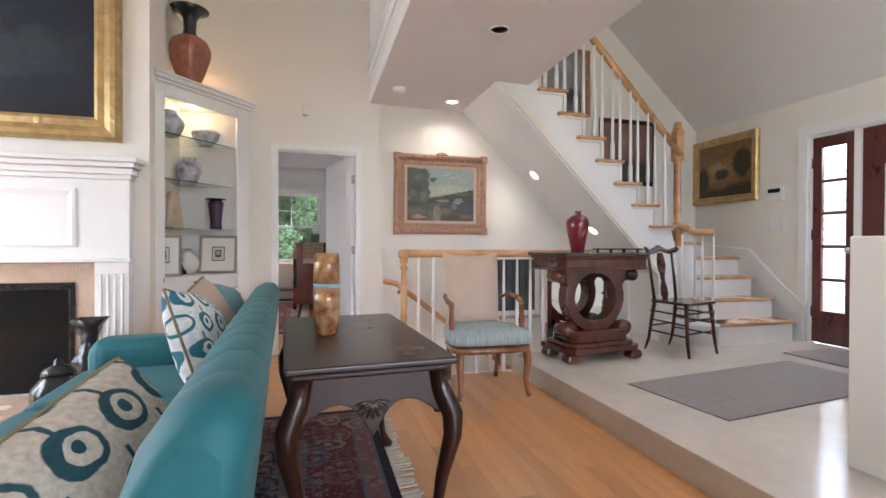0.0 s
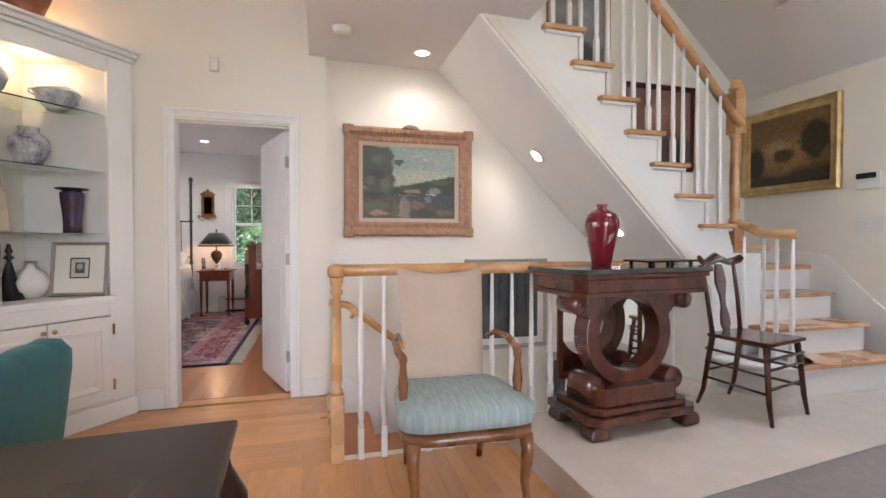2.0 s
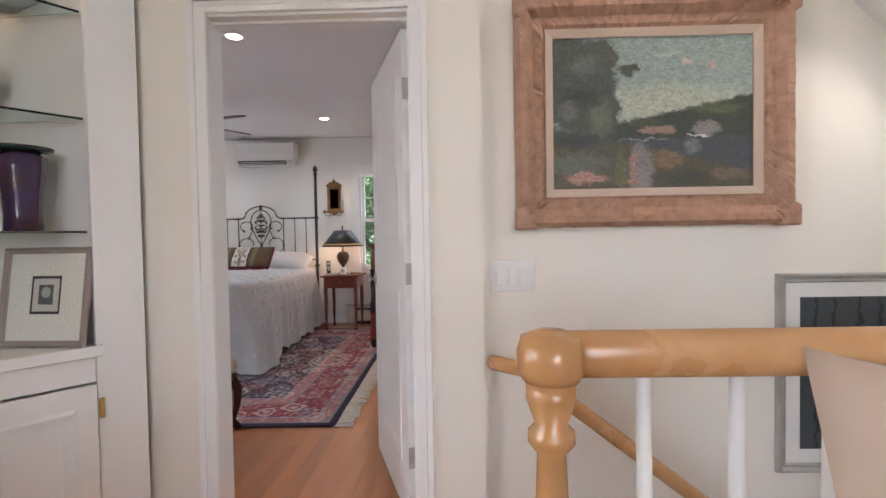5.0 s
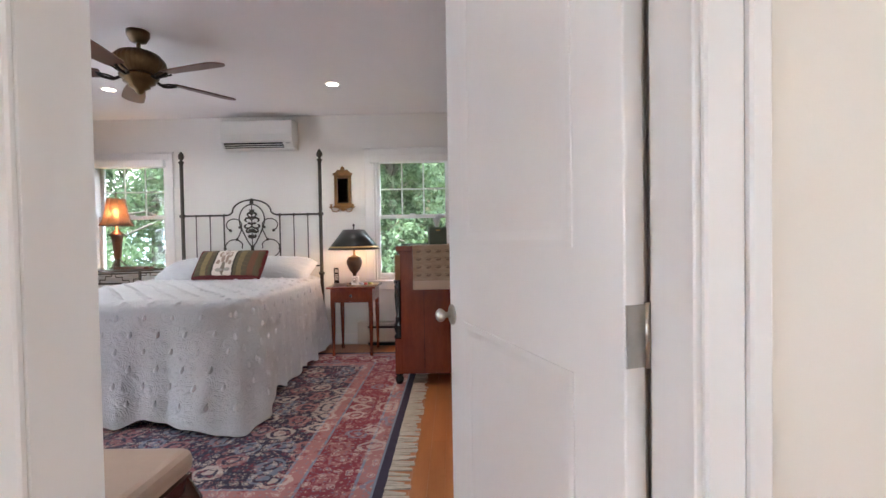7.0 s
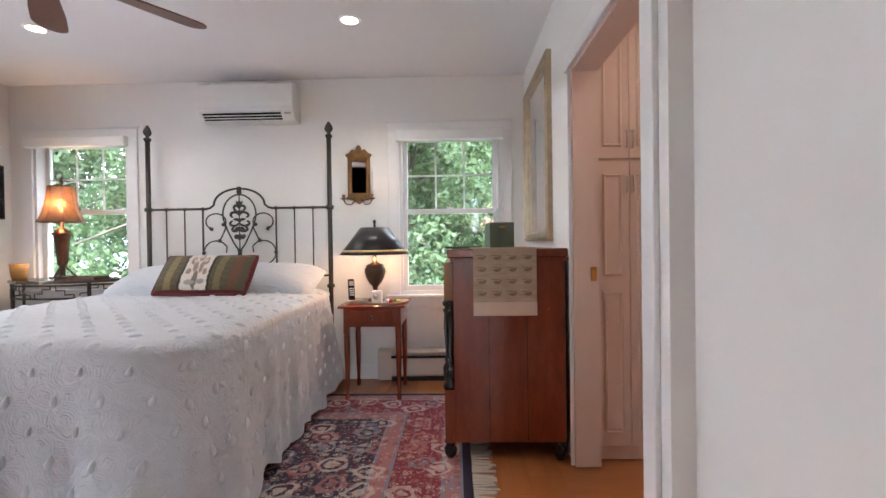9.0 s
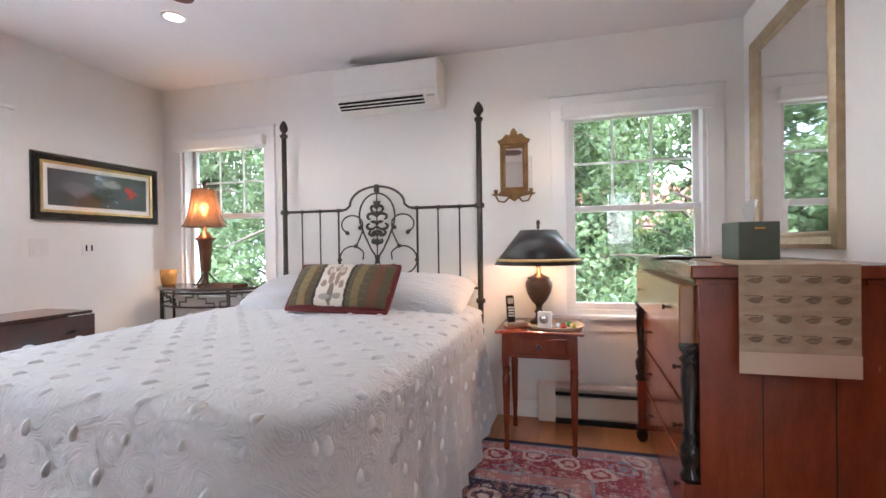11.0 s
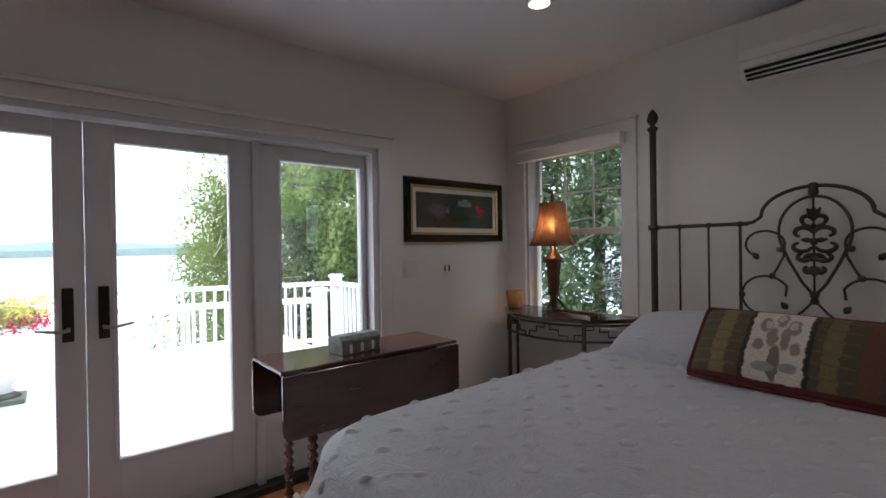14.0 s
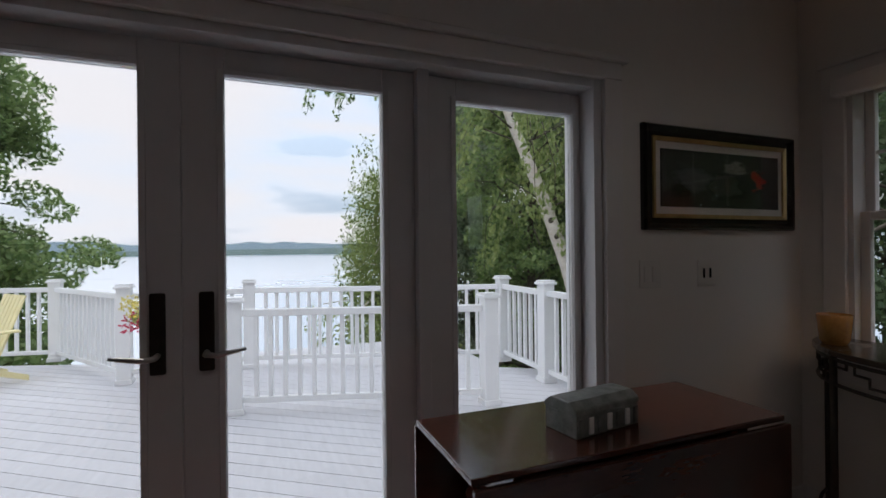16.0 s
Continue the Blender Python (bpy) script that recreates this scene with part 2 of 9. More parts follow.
DECKP = material("grey_painted_deck", (0.52, 0.515, 0.53), 0.55, second=(0.46, 0.455, 0.47), scale=4, stretch=(1, 8, 1), bump=0.1, bump_scale=60, island=0.06)


def art(name, base, layers, rough=0.5, wobble=0.05, grain=9.0, seed=0.0, dab=0.0):
    """A painted surface: layers of (colour, kind, numbers) over a base colour, in the picture's own 0..1 co-ordinates (u across, v up).
    kind 'line': shows where a*u + b*v + c > 0; 'spot': an oval (u, v, ru, rv); 'box': (u0, v0, u1, v1). The last number is the edge's softness."""
    m = bpy.data.materials.new(name)
    m.use_nodes = True
    N, L = m.node_tree.nodes, m.node_tree.links
    p = N["Principled BSDF"]
    p.inputs["Roughness"].default_value = rough
    uv = N.new("ShaderNodeUVMap")
    nz = N.new("ShaderNodeTexNoise")
    nz.inputs["Scale"].default_value, nz.inputs["Detail"].default_value = grain, 6
    off = N.new("ShaderNodeVectorMath")
    off.operation = "ADD"
    off.inputs[1].default_value = (seed, seed * 0.7, 0)
    L.new(uv.outputs[0], off.inputs[0])
    L.new(off.outputs[0], nz.inputs["Vector"])
    sub = N.new("ShaderNodeVectorMath")
    sub.operation = "MULTIPLY_ADD"
    sub.inputs[1].default_value = (wobble * 2,) * 3
    L.new(nz.outputs["Color"], sub.inputs[0])
    add = N.new("ShaderNodeVectorMath")
    add.operation = "ADD"
    add.inputs[1].default_value = (-wobble,) * 3
    L.new(uv.outputs[0], sub.inputs[2])
    L.new(sub.outputs[0], add.inputs[0])
    sep = N.new("ShaderNodeSeparateXYZ")
    L.new(add.outputs[0], sep.inputs[0])
    if dab:
        cell = N.new("ShaderNodeTexVoronoi")
        cell.voronoi_dimensions = "2D"
        cell.inputs["Scale"].default_value = dab
        L.new(add.outputs[0], cell.inputs["Vector"])
        L.new(cell.outputs["Position"], sep.inputs[0])

    def calc(op, a, b):
        n = N.new("ShaderNodeMath")
        n.operation = op
        for i, v in enumerate((a, b)):
            if isinstance(v, (int, float)):
                n.inputs[i].default_value = v
            else:
                L.new(v, n.inputs[i])
        return n.outputs[0]
    u, v = sep.outputs[0], sep.outputs[1]
    colour = None
    fine = N.new("ShaderNodeTexNoise")
    fine.inputs["Scale"].default_value, fine.inputs["Detail"].default_value = grain * 5, 4
    L.new(uv.outputs[0], fine.inputs["Vector"])
    for col, kind, nums, soft in [(base, "line", (0, 0, 1), 0.01)] + list(layers):
        if kind == "line":
            d = calc("ADD", calc("ADD", calc("MULTIPLY", u, nums[0]), calc("MULTIPLY", v, nums[1])), nums[2])
        elif kind == "spot":
            du, dv = calc("DIVIDE", calc("SUBTRACT", u, nums[0]), nums[2]), calc("DIVIDE", calc("SUBTRACT", v, nums[1]), nums[3])
            d = calc("SUBTRACT", 1.0, calc("ADD", calc("MULTIPLY", du, du), calc("MULTIPLY", dv, dv)))
        else:
            du = calc("MINIMUM", calc("SUBTRACT", u, nums[0]), calc("SUBTRACT", nums[2], u))
            dv = calc("MINIMUM", calc("SUBTRACT", v, nums[1]), calc("SUBTRACT", nums[3], v))
            d = calc("MINIMUM", du, dv)
        k = N.new("ShaderNodeMapRange")
        k.inputs["From Max"].default_value = max(soft, 1e-3)
        L.new(d, k.inputs["Value"])
        if colour is None:
            rgb = N.new("ShaderNodeRGB")
            rgb.outputs[0].default_value = (*col, 1)
            colour = rgb.outputs[0]
        else:
            mx = N.new("ShaderNodeMix")
            mx.data_type = "RGBA"
            mx.inputs["B"].default_value = (*col, 1)
            L.new(k.outputs["Result"], mx.inputs["Factor"])
            L.new(colour, mx.inputs["A"])
            colour = mx.outputs["Result"]
    hsv = N.new("ShaderNodeHueSaturation")
    mr = N.new("ShaderNodeMapRange")
    mr.inputs["From Min"].default_value, mr.inputs["From Max"].default_value = 0.3, 0.7
    mr.inputs["To Min"].default_value, mr.inputs["To Max"].default_value = 0.8, 1.2
    L.new(fine.outputs["Fac"], mr.inputs["Value"])
    L.new(mr.outputs["Result"], hsv.inputs["Value"])
    L.new(colour, hsv.inputs["Color"])
    if dab:
        tint = N.new("ShaderNodeSeparateColor")
        L.new(cell.outputs["Color"], tint.inputs[0])
        for i, (sock, lo, hi) in enumerate((("Value", 0.80, 1.22), ("Saturation", 0.75, 1.35), ("Hue", 0.488, 0.512))):
            rng = N.new("ShaderNodeMapRange")
            rng.inputs["To Min"].default_value, rng.inputs["To Max"].default_value = lo, hi
            L.new(tint.outputs[i], rng.inputs["Value"])
            L.new(rng.outputs["Result"], hsv.inputs[sock])
    L.new(hsv.outputs["Color"], p.inputs["Base Color"])
    bp = N.new("ShaderNodeBump")
    bp.inputs["Strength"].default_value, bp.inputs["Distance"].default_value = 0.15, 0.002
    L.new(fine.outputs["Fac"], bp.inputs["Height"])
    L.new(bp.outputs["Normal"], p.inputs["Normal"])
    return m


def sheet(w, h, d=0.004):
    """A thin upright panel in the xz plane facing -y, centred, with uv over its front."""
    bm = bmesh.new()
    box(bm, -w / 2, 0, -h / 2, w / 2, d, h / 2)
    uv = bm.loops.layers.uv.new("UVMap")
    for f in bm.faces:
        for l in f.loops:
            l[uv].uv = (l.vert.co.x / w + 0.5, l.vert.co.z / h + 0.5)
    return bm


def moulding(w, h, profile):
    """A mitred frame in the xz plane facing -y: profile rows of (inset from the outer edge, how far it stands out)."""
    bm = bmesh.new()
    rings = []
    for inset, out in profile:
        a, b = w / 2 - inset, h / 2 - inset
        rings.append([bm.verts.new((x, -out, z)) for x, z in ((-a, -b), (a, -b), (a, b), (-a, b))])
    n = len(rings)
    for i in range(n):
        r, s = rings[i], rings[(i + 1) % n]
        for k in range(4):
            j = (k + 1) % 4
            bm.faces.new((r[k], r[j], s[j], s[k]))
    bmesh.ops.recalc_face_normals(bm, faces=bm.faces[:])
    return bm


def picture(name, w, h, frame_w, depth, frame_mat, art_mat, at, turn, label, mat_w=0.0, mat_mat=None, category="painting", carve=0.0, liner=None):
    """A framed picture; its back is at the place given and its face looks along -y before the turn."""
    t = thing(name, label, category, "", at, turn)
    f = frame_w
    prof = [(0, 0), (0, depth * 0.6), (f * 0.15, depth), (f * 0.35, depth * 0.95), (f * 0.6, depth * 0.55), (f * 0.85, depth * 0.6), (f, depth * 0.4), (f, 0)]
    bm = moulding(w, h, prof)
    if carve:
        bmesh.ops.subdivide_edges(bm, edges=[e for e in bm.edges if e.calc_length() > 0.2], cuts=60, use_grid_fill=True)
        for v in bm.verts:
            k = 0.8 * noise.noise(Vector((v.co.x * 42, v.co.z * 42, 1.7))) + 0.6 * noise.noise(Vector((v.co.x * 95, v.co.z * 95, 5.1)))
            if v.co.y < -0.01:
                v.co.y += carve * k
                edge = max(abs(v.co.x) / (w / 2), abs(v.co.z) / (h / 2))
                if edge > 0.985:
                    v.co.x *= 1 + 0.012 * k
                    v.co.z *= 1 + 0.012 * k
    part("frame", bm, frame_mat, t)
    iw, ih = w - 2 * f, h - 2 * f
    if liner:
        part("liner", moulding(iw + 0.004, ih + 0.004, [(0, 0), (0, depth * 0.55), (0.03, depth * 0.4), (0.03, 0)]), liner, t, "pale linen liner")
        iw, ih = iw - 0.055, ih - 0.055
    if mat_mat:
        o = part("mount", sheet(iw + 0.002, ih + 0.002), mat_mat, t, "pale mount")
        o.location = (0, -depth * 0.25, 0)
        iw, ih = iw - 2 * mat_w, ih - 2 * mat_w
        o = part("picture", sheet(iw, ih), art_mat, t)
        o.location = (0, -depth * 0.25 - 0.005, 0)
    else:
        o = part("canvas", sheet(iw + 0.002, ih + 0.002), art_mat, t)
        o.location = (0, -depth * 0.3, 0)
    return t

# ---------------------------------------------------------------- the setting
PZ = 0.14          # entry platform
CZ = 2.576         # bedroom ceiling
LZ = 2.55          # underside of the loft

# living side
setting("wall_north", boxes((-1.6, 4.70, 0, -0.17, 4.815, 5.4), (-0.17, 4.70, 2.03, 0.615, 4.815, 5.4), (0.615, 4.70, 0, 0.87, 4.815, 5.4)), CREAM, "cream painted wall round the bedroom doorway", "wall")
setting("wall_stairwell", boxes((0.87, 4.745, -2.7, 5.05, 4.84, 6.2)), CREAM, "cream painted wall above the descending stairs", "wall")
# the opening is out of view, added to let light in
setting("wall_west", boxes((-4.75, -4.8, 0, -4.6, 0.45, 5.4), (-4.75, 3.55, 0, -4.6, 4.2, 5.4), (-4.75, 0.45, 0, -4.6, 3.55, 0.4), (-4.75, 0.45, 3.0, -4.6, 3.55, 5.4)), CREAM, "cream painted wall", "wall")
# south opening is invented too, never in view, there for its light
setting("wall_south", boxes((-4.6, -4.8, 0, 0.6, -4.6, 5.4), (3.6, -4.8, 0, 5.05, -4.6, 5.4), (0.6, -4.8, 0, 3.6, -4.6, 0.5), (0.6, -4.8, 3.1, 3.6, -4.6, 5.4)), CREAM, "cream painted wall", "wall")
setting("wall_east", boxes((4.9, 3.33, 0, 5.05, 4.745, 2.75), (4.9, -4.6, 0, 5.05, 2.02, 2.75), (4.9, 2.02, 2.17, 5.05, 3.33, 2.75)), CREAM, "cream painted wall beside the entry door", "wall")
setting("wall_chimney", boxes((-4.6, 3.80, 0, -1.0, 4.83, 5.4)), CREAM, "cream painted chimney breast", "wall")
setting("ceiling", boxes((-4.7, -4.7, 5.3, 2.4, 4.83, 5.45)), CEIL, "white ceiling", "ceiling")


def slope_piece(x0, x1, y0, y1):
    z = lambda x: 2.50 + 0.9 * (4.95 - x)
    return prism([(x0, z(x0)), (x1, z(x1)), (x1, z(x1) + 0.2), (x0, z(x0) + 0.2)], y0, y1, "y")


setting("ceiling_sloped", join(slope_piece(1.6, 5.0, -4.7, 1.75), slope_piece(1.6, 5.0, 2.85, 4.84), slope_piece(1.6, 3.1, 1.75, 2.85), slope_piece(4.0, 5.0, 1.75, 2.85)), CEIL, "white sloped ceiling with a skylight", "ceiling")
setting("skylight_well", boxes((3.06, 1.72, 3.6, 3.1, 2.88, 4.9), (4.0, 1.72, 3.5, 4.04, 2.88, 4.9), (3.1, 1.72, 3.45, 4.0, 1.75, 4.9), (3.1, 2.85, 3.45, 4.0, 2.88, 4.9)), CREAM, "cream painted skylight well", "skylight")
loft = setting("loft_floor", boxes((0.75, 0.2, LZ, 2.08, 4.745, 2.86), bev=0.004), CEIL, "white underside of the loft", "ceiling")
setting("trim", boxes((0.735, 0.2, 2.80, 0.75, 4.70, 2.90), (0.742, 0.2, LZ, 0.75, 4.70, LZ + 0.12)), WHITE, "white trim board along the loft edge", "trim")
setting("floor", boxes((-4.7, -4.7, -0.12, 1.86, 3.58, -0.012), (-4.7, 3.58, -0.12, 0.88, 4.83, -0.012)), OAK, "honey oak floor", "floor")
plat = setting("floor_entry", boxes((1.86, -4.7, -0.12, 5.0, 3.60, PZ), (3.2, 3.60, -0.12, 5.0, 4.745, PZ), bev=0.006), STONE, "polished cream stone entry floor one step up", "floor")
# stairwell going down
setting("wall_well", boxes((0.88, 3.60, -2.7, 3.25, 3.66, -0.012), (3.2, 3.66, -2.7, 3.26, 4.745, PZ - 0.01), (0.88, 3.66, -2.7, 0.92, 4.745, -0.2)), CREAM, "cream painted stairwell sides", "wall")
setting("floor_lower", boxes((0.9, 3.66, -2.75, 3.2, 4.745, -2.7)), OAK, "oak floor below the stairs", "floor")
# bedroom side
setting("wall_bedroom_north", boxes((-4.1, 9.42, 0, -3.74, 9.60, CZ), (-2.90, 9.42, 0, -0.54, 9.60, CZ), (0.32, 9.42, 0, 0.70, 9.60, CZ),
        (-3.74, 9.42, 0, -2.90, 9.60, 0.80), (-3.74, 9.42, 2.10, -2.90, 9.60, CZ), (-0.54, 9.42, 0, 0.32, 9.60, 0.72), (-0.54, 9.42, 2.10, 0.32, 9.60, CZ)), BEDWALL, "pale cream bedroom wall with two windows", "wall")
setting("wall_bedroom_west", boxes((-4.15, 4.84, 0, -3.95, 5.09, CZ), (-4.15, 8.17, 0, -3.95, 9.42, CZ), (-4.15, 5.09, 2.03, -3.95, 8.17, CZ)), BEDWALL, "pale cream bedroom wall with patio doors", "wall")
setting("wall_bedroom_east", boxes((0.60, 4.86, 0, 0.74, 6.90, CZ), (0.53, 7.83, 0, 0.65, 9.42, CZ), (0.53, 6.90, 2.03, 0.65, 7.83, CZ), (0.53, 6.75, 0, 0.60, 6.90, CZ)), BEDWALL, "pale cream bedroom wall with a closet opening", "wall")
setting("wall_bedroom_south", boxes((-4.15, 4.70, 0, -1.6, 4.83, CZ), (0.615, 4.815, 0, 0.74, 4.86, CZ)), BEDWALL, "pale cream bedroom wall", "wall")
CLOSETP = material("pink_beige_paint", (0.72, 0.55, 0.47), 0.55, second=(0.69, 0.52, 0.44), scale=3, bump=0.03)
setting("wall_closet", boxes((1.55, 6.5, 0, 1.6, 8.4, CZ), (0.74, 6.5, 0, 1.55, 6.55, CZ), (0.65, 8.35, 0, 1.55, 8.4, CZ)), CLOSETP, "pinkish beige closet wall", "wall")
setting("ceiling_bedroom", boxes((-4.15, 4.84, CZ, 1.6, 9.6, CZ + 0.12)), CEIL, "white bedroom ceiling", "ceiling")
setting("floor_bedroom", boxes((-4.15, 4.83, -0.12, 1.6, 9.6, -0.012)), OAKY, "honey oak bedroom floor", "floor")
# baseboards
setting("baseboard", rounded(boxes((0.69, 4.684, 0, 0.87, 4.70, 0.14), (-0.42, 4.684, 0, -0.23, 4.70, 0.14))), WHITE, "white baseboard", "baseboard")
setting("baseboard", rounded(boxes((-3.95, 8.26, 0, -3.935, 9.40, 0.12), (-3.95, 9.405, 0, 0.53, 9.42, 0.12))), WHITE, "white baseboard in the bedroom", "baseboard")


# ---- door casing and bedroom door
def casing(name, x0, x1, top, y, w=0.09, d=0.02, out=-1, parent=None):
    """Stepped trim round an opening in a wall along x; it stands proud by d towards out."""
    f = lambda p, q: sorted((y, y + out * p)) 
    a0, a1 = f(d, 0)[0], f(d, 0)[1]
    b0, b1 = f(d * 0.6, 0)[0], f(d * 0.6, 0)[1]
    return rounded(boxes((x0 - w, a0, 0, x0 - w * 0.65, a1, top + w), (x0 - w * 0.65, b0, 0, x0, b1, top + w * 0.35), (x1, b0, 0, x1 + w * 0.65, b1, top + w * 0.35), (x1 + w * 0.65, a0, 0, x1 + w, a1, top + w),
                   (x0 - w * 0.65, a0, top + w * 0.65, x1 + w * 0.65, a1, top + w), (x0, b0, top, x1, b1, top + w * 0.35), (x0 - w * 0.65, b0, top + w * 0.35, x1 + w * 0.65, b1, top + w * 0.65)), 0.003, 1)


frame_bed = tagged(new("door_frame"), "white painted door casing round the bedroom doorway", "door frame", "", "structure")
part("casing", casing("c", -0.155, 0.607, 2.03, 4.70, w=0.067), WHITE, frame_bed)
part("jamb", rounded(boxes((-0.170, 4.70, 0, -0.155, 4.815, 2.03), (0.60, 4.70, 0, 0.615, 4.815, 2.03), (-0.155, 4.70, 2.018, 0.60, 4.815, 2.03), (-0.155, 4.74, 2.006, 0.60, 4.775, 2.018)), 0.002, 1), WHITE, frame_bed)
part("threshold", rounded(boxes((-0.155, 4.70, -0.012, 0.60, 4.815, 0.004))), OAK, frame_bed, "oak threshold")

# ================================================================ bedroom
# ---- windows in the far wall
SASHW = material("greyed_white_sash", (0.74, 0.72, 0.70), 0.45, second=(0.70, 0.68, 0.66), scale=4)


def sash_window(name, x0, x1, z0, z1, label):
    t = tagged(new(name), label, "window", "", "structure")
    y = 9.42
    w = 0.095
    part("casing", rounded(boxes((x0 - w, y - 0.022, z0 - 0.03, x0, y, z1), (x1, y - 0.022, z0 - 0.03, x1 + w, y, z1), (x0 - w, y - 0.024, z1, x1 + w, y, z1 + 0.085), (x0 - w - 0.012, y - 0.034, z1 + 0.085, x1 + w + 0.012, y, z1 + 0.10)), 0.003, 1), WHITE, t)
    part("sill", rounded(boxes((x0 - w - 0.025, y - 0.055, z0 - 0.055, x1 + w + 0.025, y + 0.02, z0 - 0.03), (x0 - w, y - 0.018, z0 - 0.14, x1 + w, y, z0 - 0.055)), 0.004, 1), WHITE, t)
    part("window_frame", boxes((x0, y + 0.0, z0 - 0.03, x0 + 0.022, y + 0.15, z1), (x1 - 0.022, y + 0.0, z0 - 0.03, x1, y + 0.15, z1), (x0 + 0.022, y, z1 - 0.02, x1 - 0.022, y + 0.15, z1), (x0 + 0.022, y + 0.02, z0 - 0.03, x1 - 0.022, y + 0.15, z0)), SASHW, t)
    a, b, zm = x0 + 0.022, x1 - 0.022, z0 + (z1 - z0) * 0.505
    s = 0.038

    def sash(nm, za, zb, yy, grid):
        f = part(nm, rounded(boxes((a, yy, za, a + s, yy + 0.035, zb), (b - s, yy, za, b, yy + 0.035, zb), (a + s, yy, zb - s, b - s, yy + 0.035, zb), (a + s, yy, za, b - s, yy + 0.035, za + s * 1.15)), 0.003, 1), SASHW, t)
        g = part("pane", boxes((a + s, yy + 0.014, za + s, b - s, yy + 0.018, zb - s)), GLASS, f)
        g.visible_shadow = False
        if grid:
            for i in (1, 2):
                xx = a + s + (b - a - 2 * s) * i / 3
                part("muntin", boxes((xx - 0.008, yy + 0.008, za + s, xx + 0.008, yy + 0.013, zb - s)), SASHW, f)
            zz = (za + zb) / 2
            part("muntin", boxes((a + s, yy + 0.007, zz - 0.008, b - s, yy + 0.013, zz + 0.008)), SASHW, f)
    sash("lower_sash", z0, zm + 0.02, y + 0.05, False)
    sash("upper_sash", zm - 0.02, z1 - 0.02, y + 0.095, True)
    part("shade_valance", rounded(boxes((x0 - 0.025, y - 0.085, z1 - 0.075, x1 + 0.025, y - 0.022, z1 + 0.012)), 0.008), WHITE, t, "white roller shade cassette")
    part("sash_lock", rounded(boxes(((a + b) / 2 - 0.03, y + 0.03, zm + 0.02, (a + b) / 2 + 0.03, y + 0.05, zm + 0.032)), 0.003), WHITE, t)
    return t


sash_window("window_1", -3.74, -2.90, 0.83, 2.10, "white double-hung window with a gridded upper sash beside the lamp")
sash_window("window_2", -0.54, 0.32, 0.75, 2.10, "white double-hung window with a gridded upper sash beside the nightstand")

# ---- patio doors
DOORP = material("white_patio_door_paint", (0.74, 0.74, 0.75), 0.35, second=(0.70, 0.70, 0.71), scale=3, bump=0.03)
patio = tagged(new("door_1"), "white glazed patio doors with bronze lever handles", "patio door", "", "structure")
part("casing", rounded(boxes((-3.95, 8.17, 0, -3.926, 8.26, 2.03), (-3.95, 5.0, 0, -3.926, 5.09, 2.03), (-3.95, 5.0, 2.03, -3.926, 8.26, 2.10), (-3.95, 4.98, 2.10, -3.905, 8.28, 2.125)), 0.003, 1), WHITE, patio)
part("door_frame", rounded(boxes((-4.15, 8.13, 0, -3.95, 8.17, 2.03), (-4.15, 5.09, 0, -3.95, 5.13, 2.03), (-4.15, 5.13, 1.995, -3.95, 8.13, 2.03), (-4.12, 7.385, 0.03, -4.00, 7.43, 1.995), (-4.12, 5.832, 0.03, -4.00, 5.87, 1.995)), 0.002, 1), DOORP, patio)
DARKSILL = material("dark_bronze_sill", (0.03, 0.027, 0.025), 0.45, 0.3, second=(0.045, 0.04, 0.036), scale=10)
part("sill", rounded(boxes((-4.2, 5.09, -0.02, -3.96, 8.17, 0.028)), 0.004), DARKSILL, patio, "dark bronze sill")


def glazed(y0, y1, ga, gb, nm="door_leaf"):
    x = -4.085
    f = part(nm, rounded(boxes((x, y0, 0.03, x + 0.045, ga, 1.99), (x, gb, 0.03, x + 0.045, y1, 1.99), (x, ga, 1.90, x + 0.045, gb, 1.99), (x, ga, 0.03, x + 0.045, gb, 0.37)), 0.003, 1), DOORP, patio)
    part("glazing_bead", rounded(boxes((x + 0.045, ga - 0.022, 0.35, x + 0.053, ga - 0.002, 1.92), (x + 0.045, gb + 0.002, 0.35, x + 0.053, gb + 0.022, 1.92), (x + 0.045, ga - 0.002, 1.902, x + 0.053, gb + 0.002, 1.92), (x + 0.045, ga - 0.002, 0.35, x + 0.053, gb + 0.002, 0.368)), 0.002, 1), DOORP, f)
    g = part("pane", boxes((x + 0.02, ga, 0.37, x + 0.026, gb, 1.90)), GLASS, f)
    g.visible_shadow = False
    return f


leaf_a = glazed(5.87, 6.62, 5.985, 6.505)
leaf_b = glazed(6.622, 7.385, 6.745, 7.262)
leaf_c = glazed(7.43, 8.13, 7.552, 8.085, "side_light")
# this bay is out of view, added to bring more daylight into the bedroom
unseen_bay = glazed(5.13, 5.83, 5.175, 5.708, "side_light")
BRONZE = material("dark_bronze", (0.030, 0.025, 0.022), 0.38, 0.7, second=(0.05, 0.04, 0.035), scale=20)
for leaf, y, s in ((leaf_a, 6.555, -1), (leaf_b, 6.69, 1)):
    part("handle_plate", rounded(boxes((-4.04, y - 0.022, 0.96, -4.028, y + 0.022, 1.21)), 0.006), BRONZE, leaf, "dark bronze handle plate")
    part("lever", join(tube([(-4.03, y, 1.02), (-3.985, y, 1.02)], 0.009), tube([(-3.988, y, 1.02), (-3.985, y + s * 0.03, 1.015), (-3.985, y + s * 0.07, 1.022), (-3.985, y + s * 0.115, 1.03)], [0.009, 0.009, 0.008, 0.006])), NICKEL, leaf, "satin nickel lever")

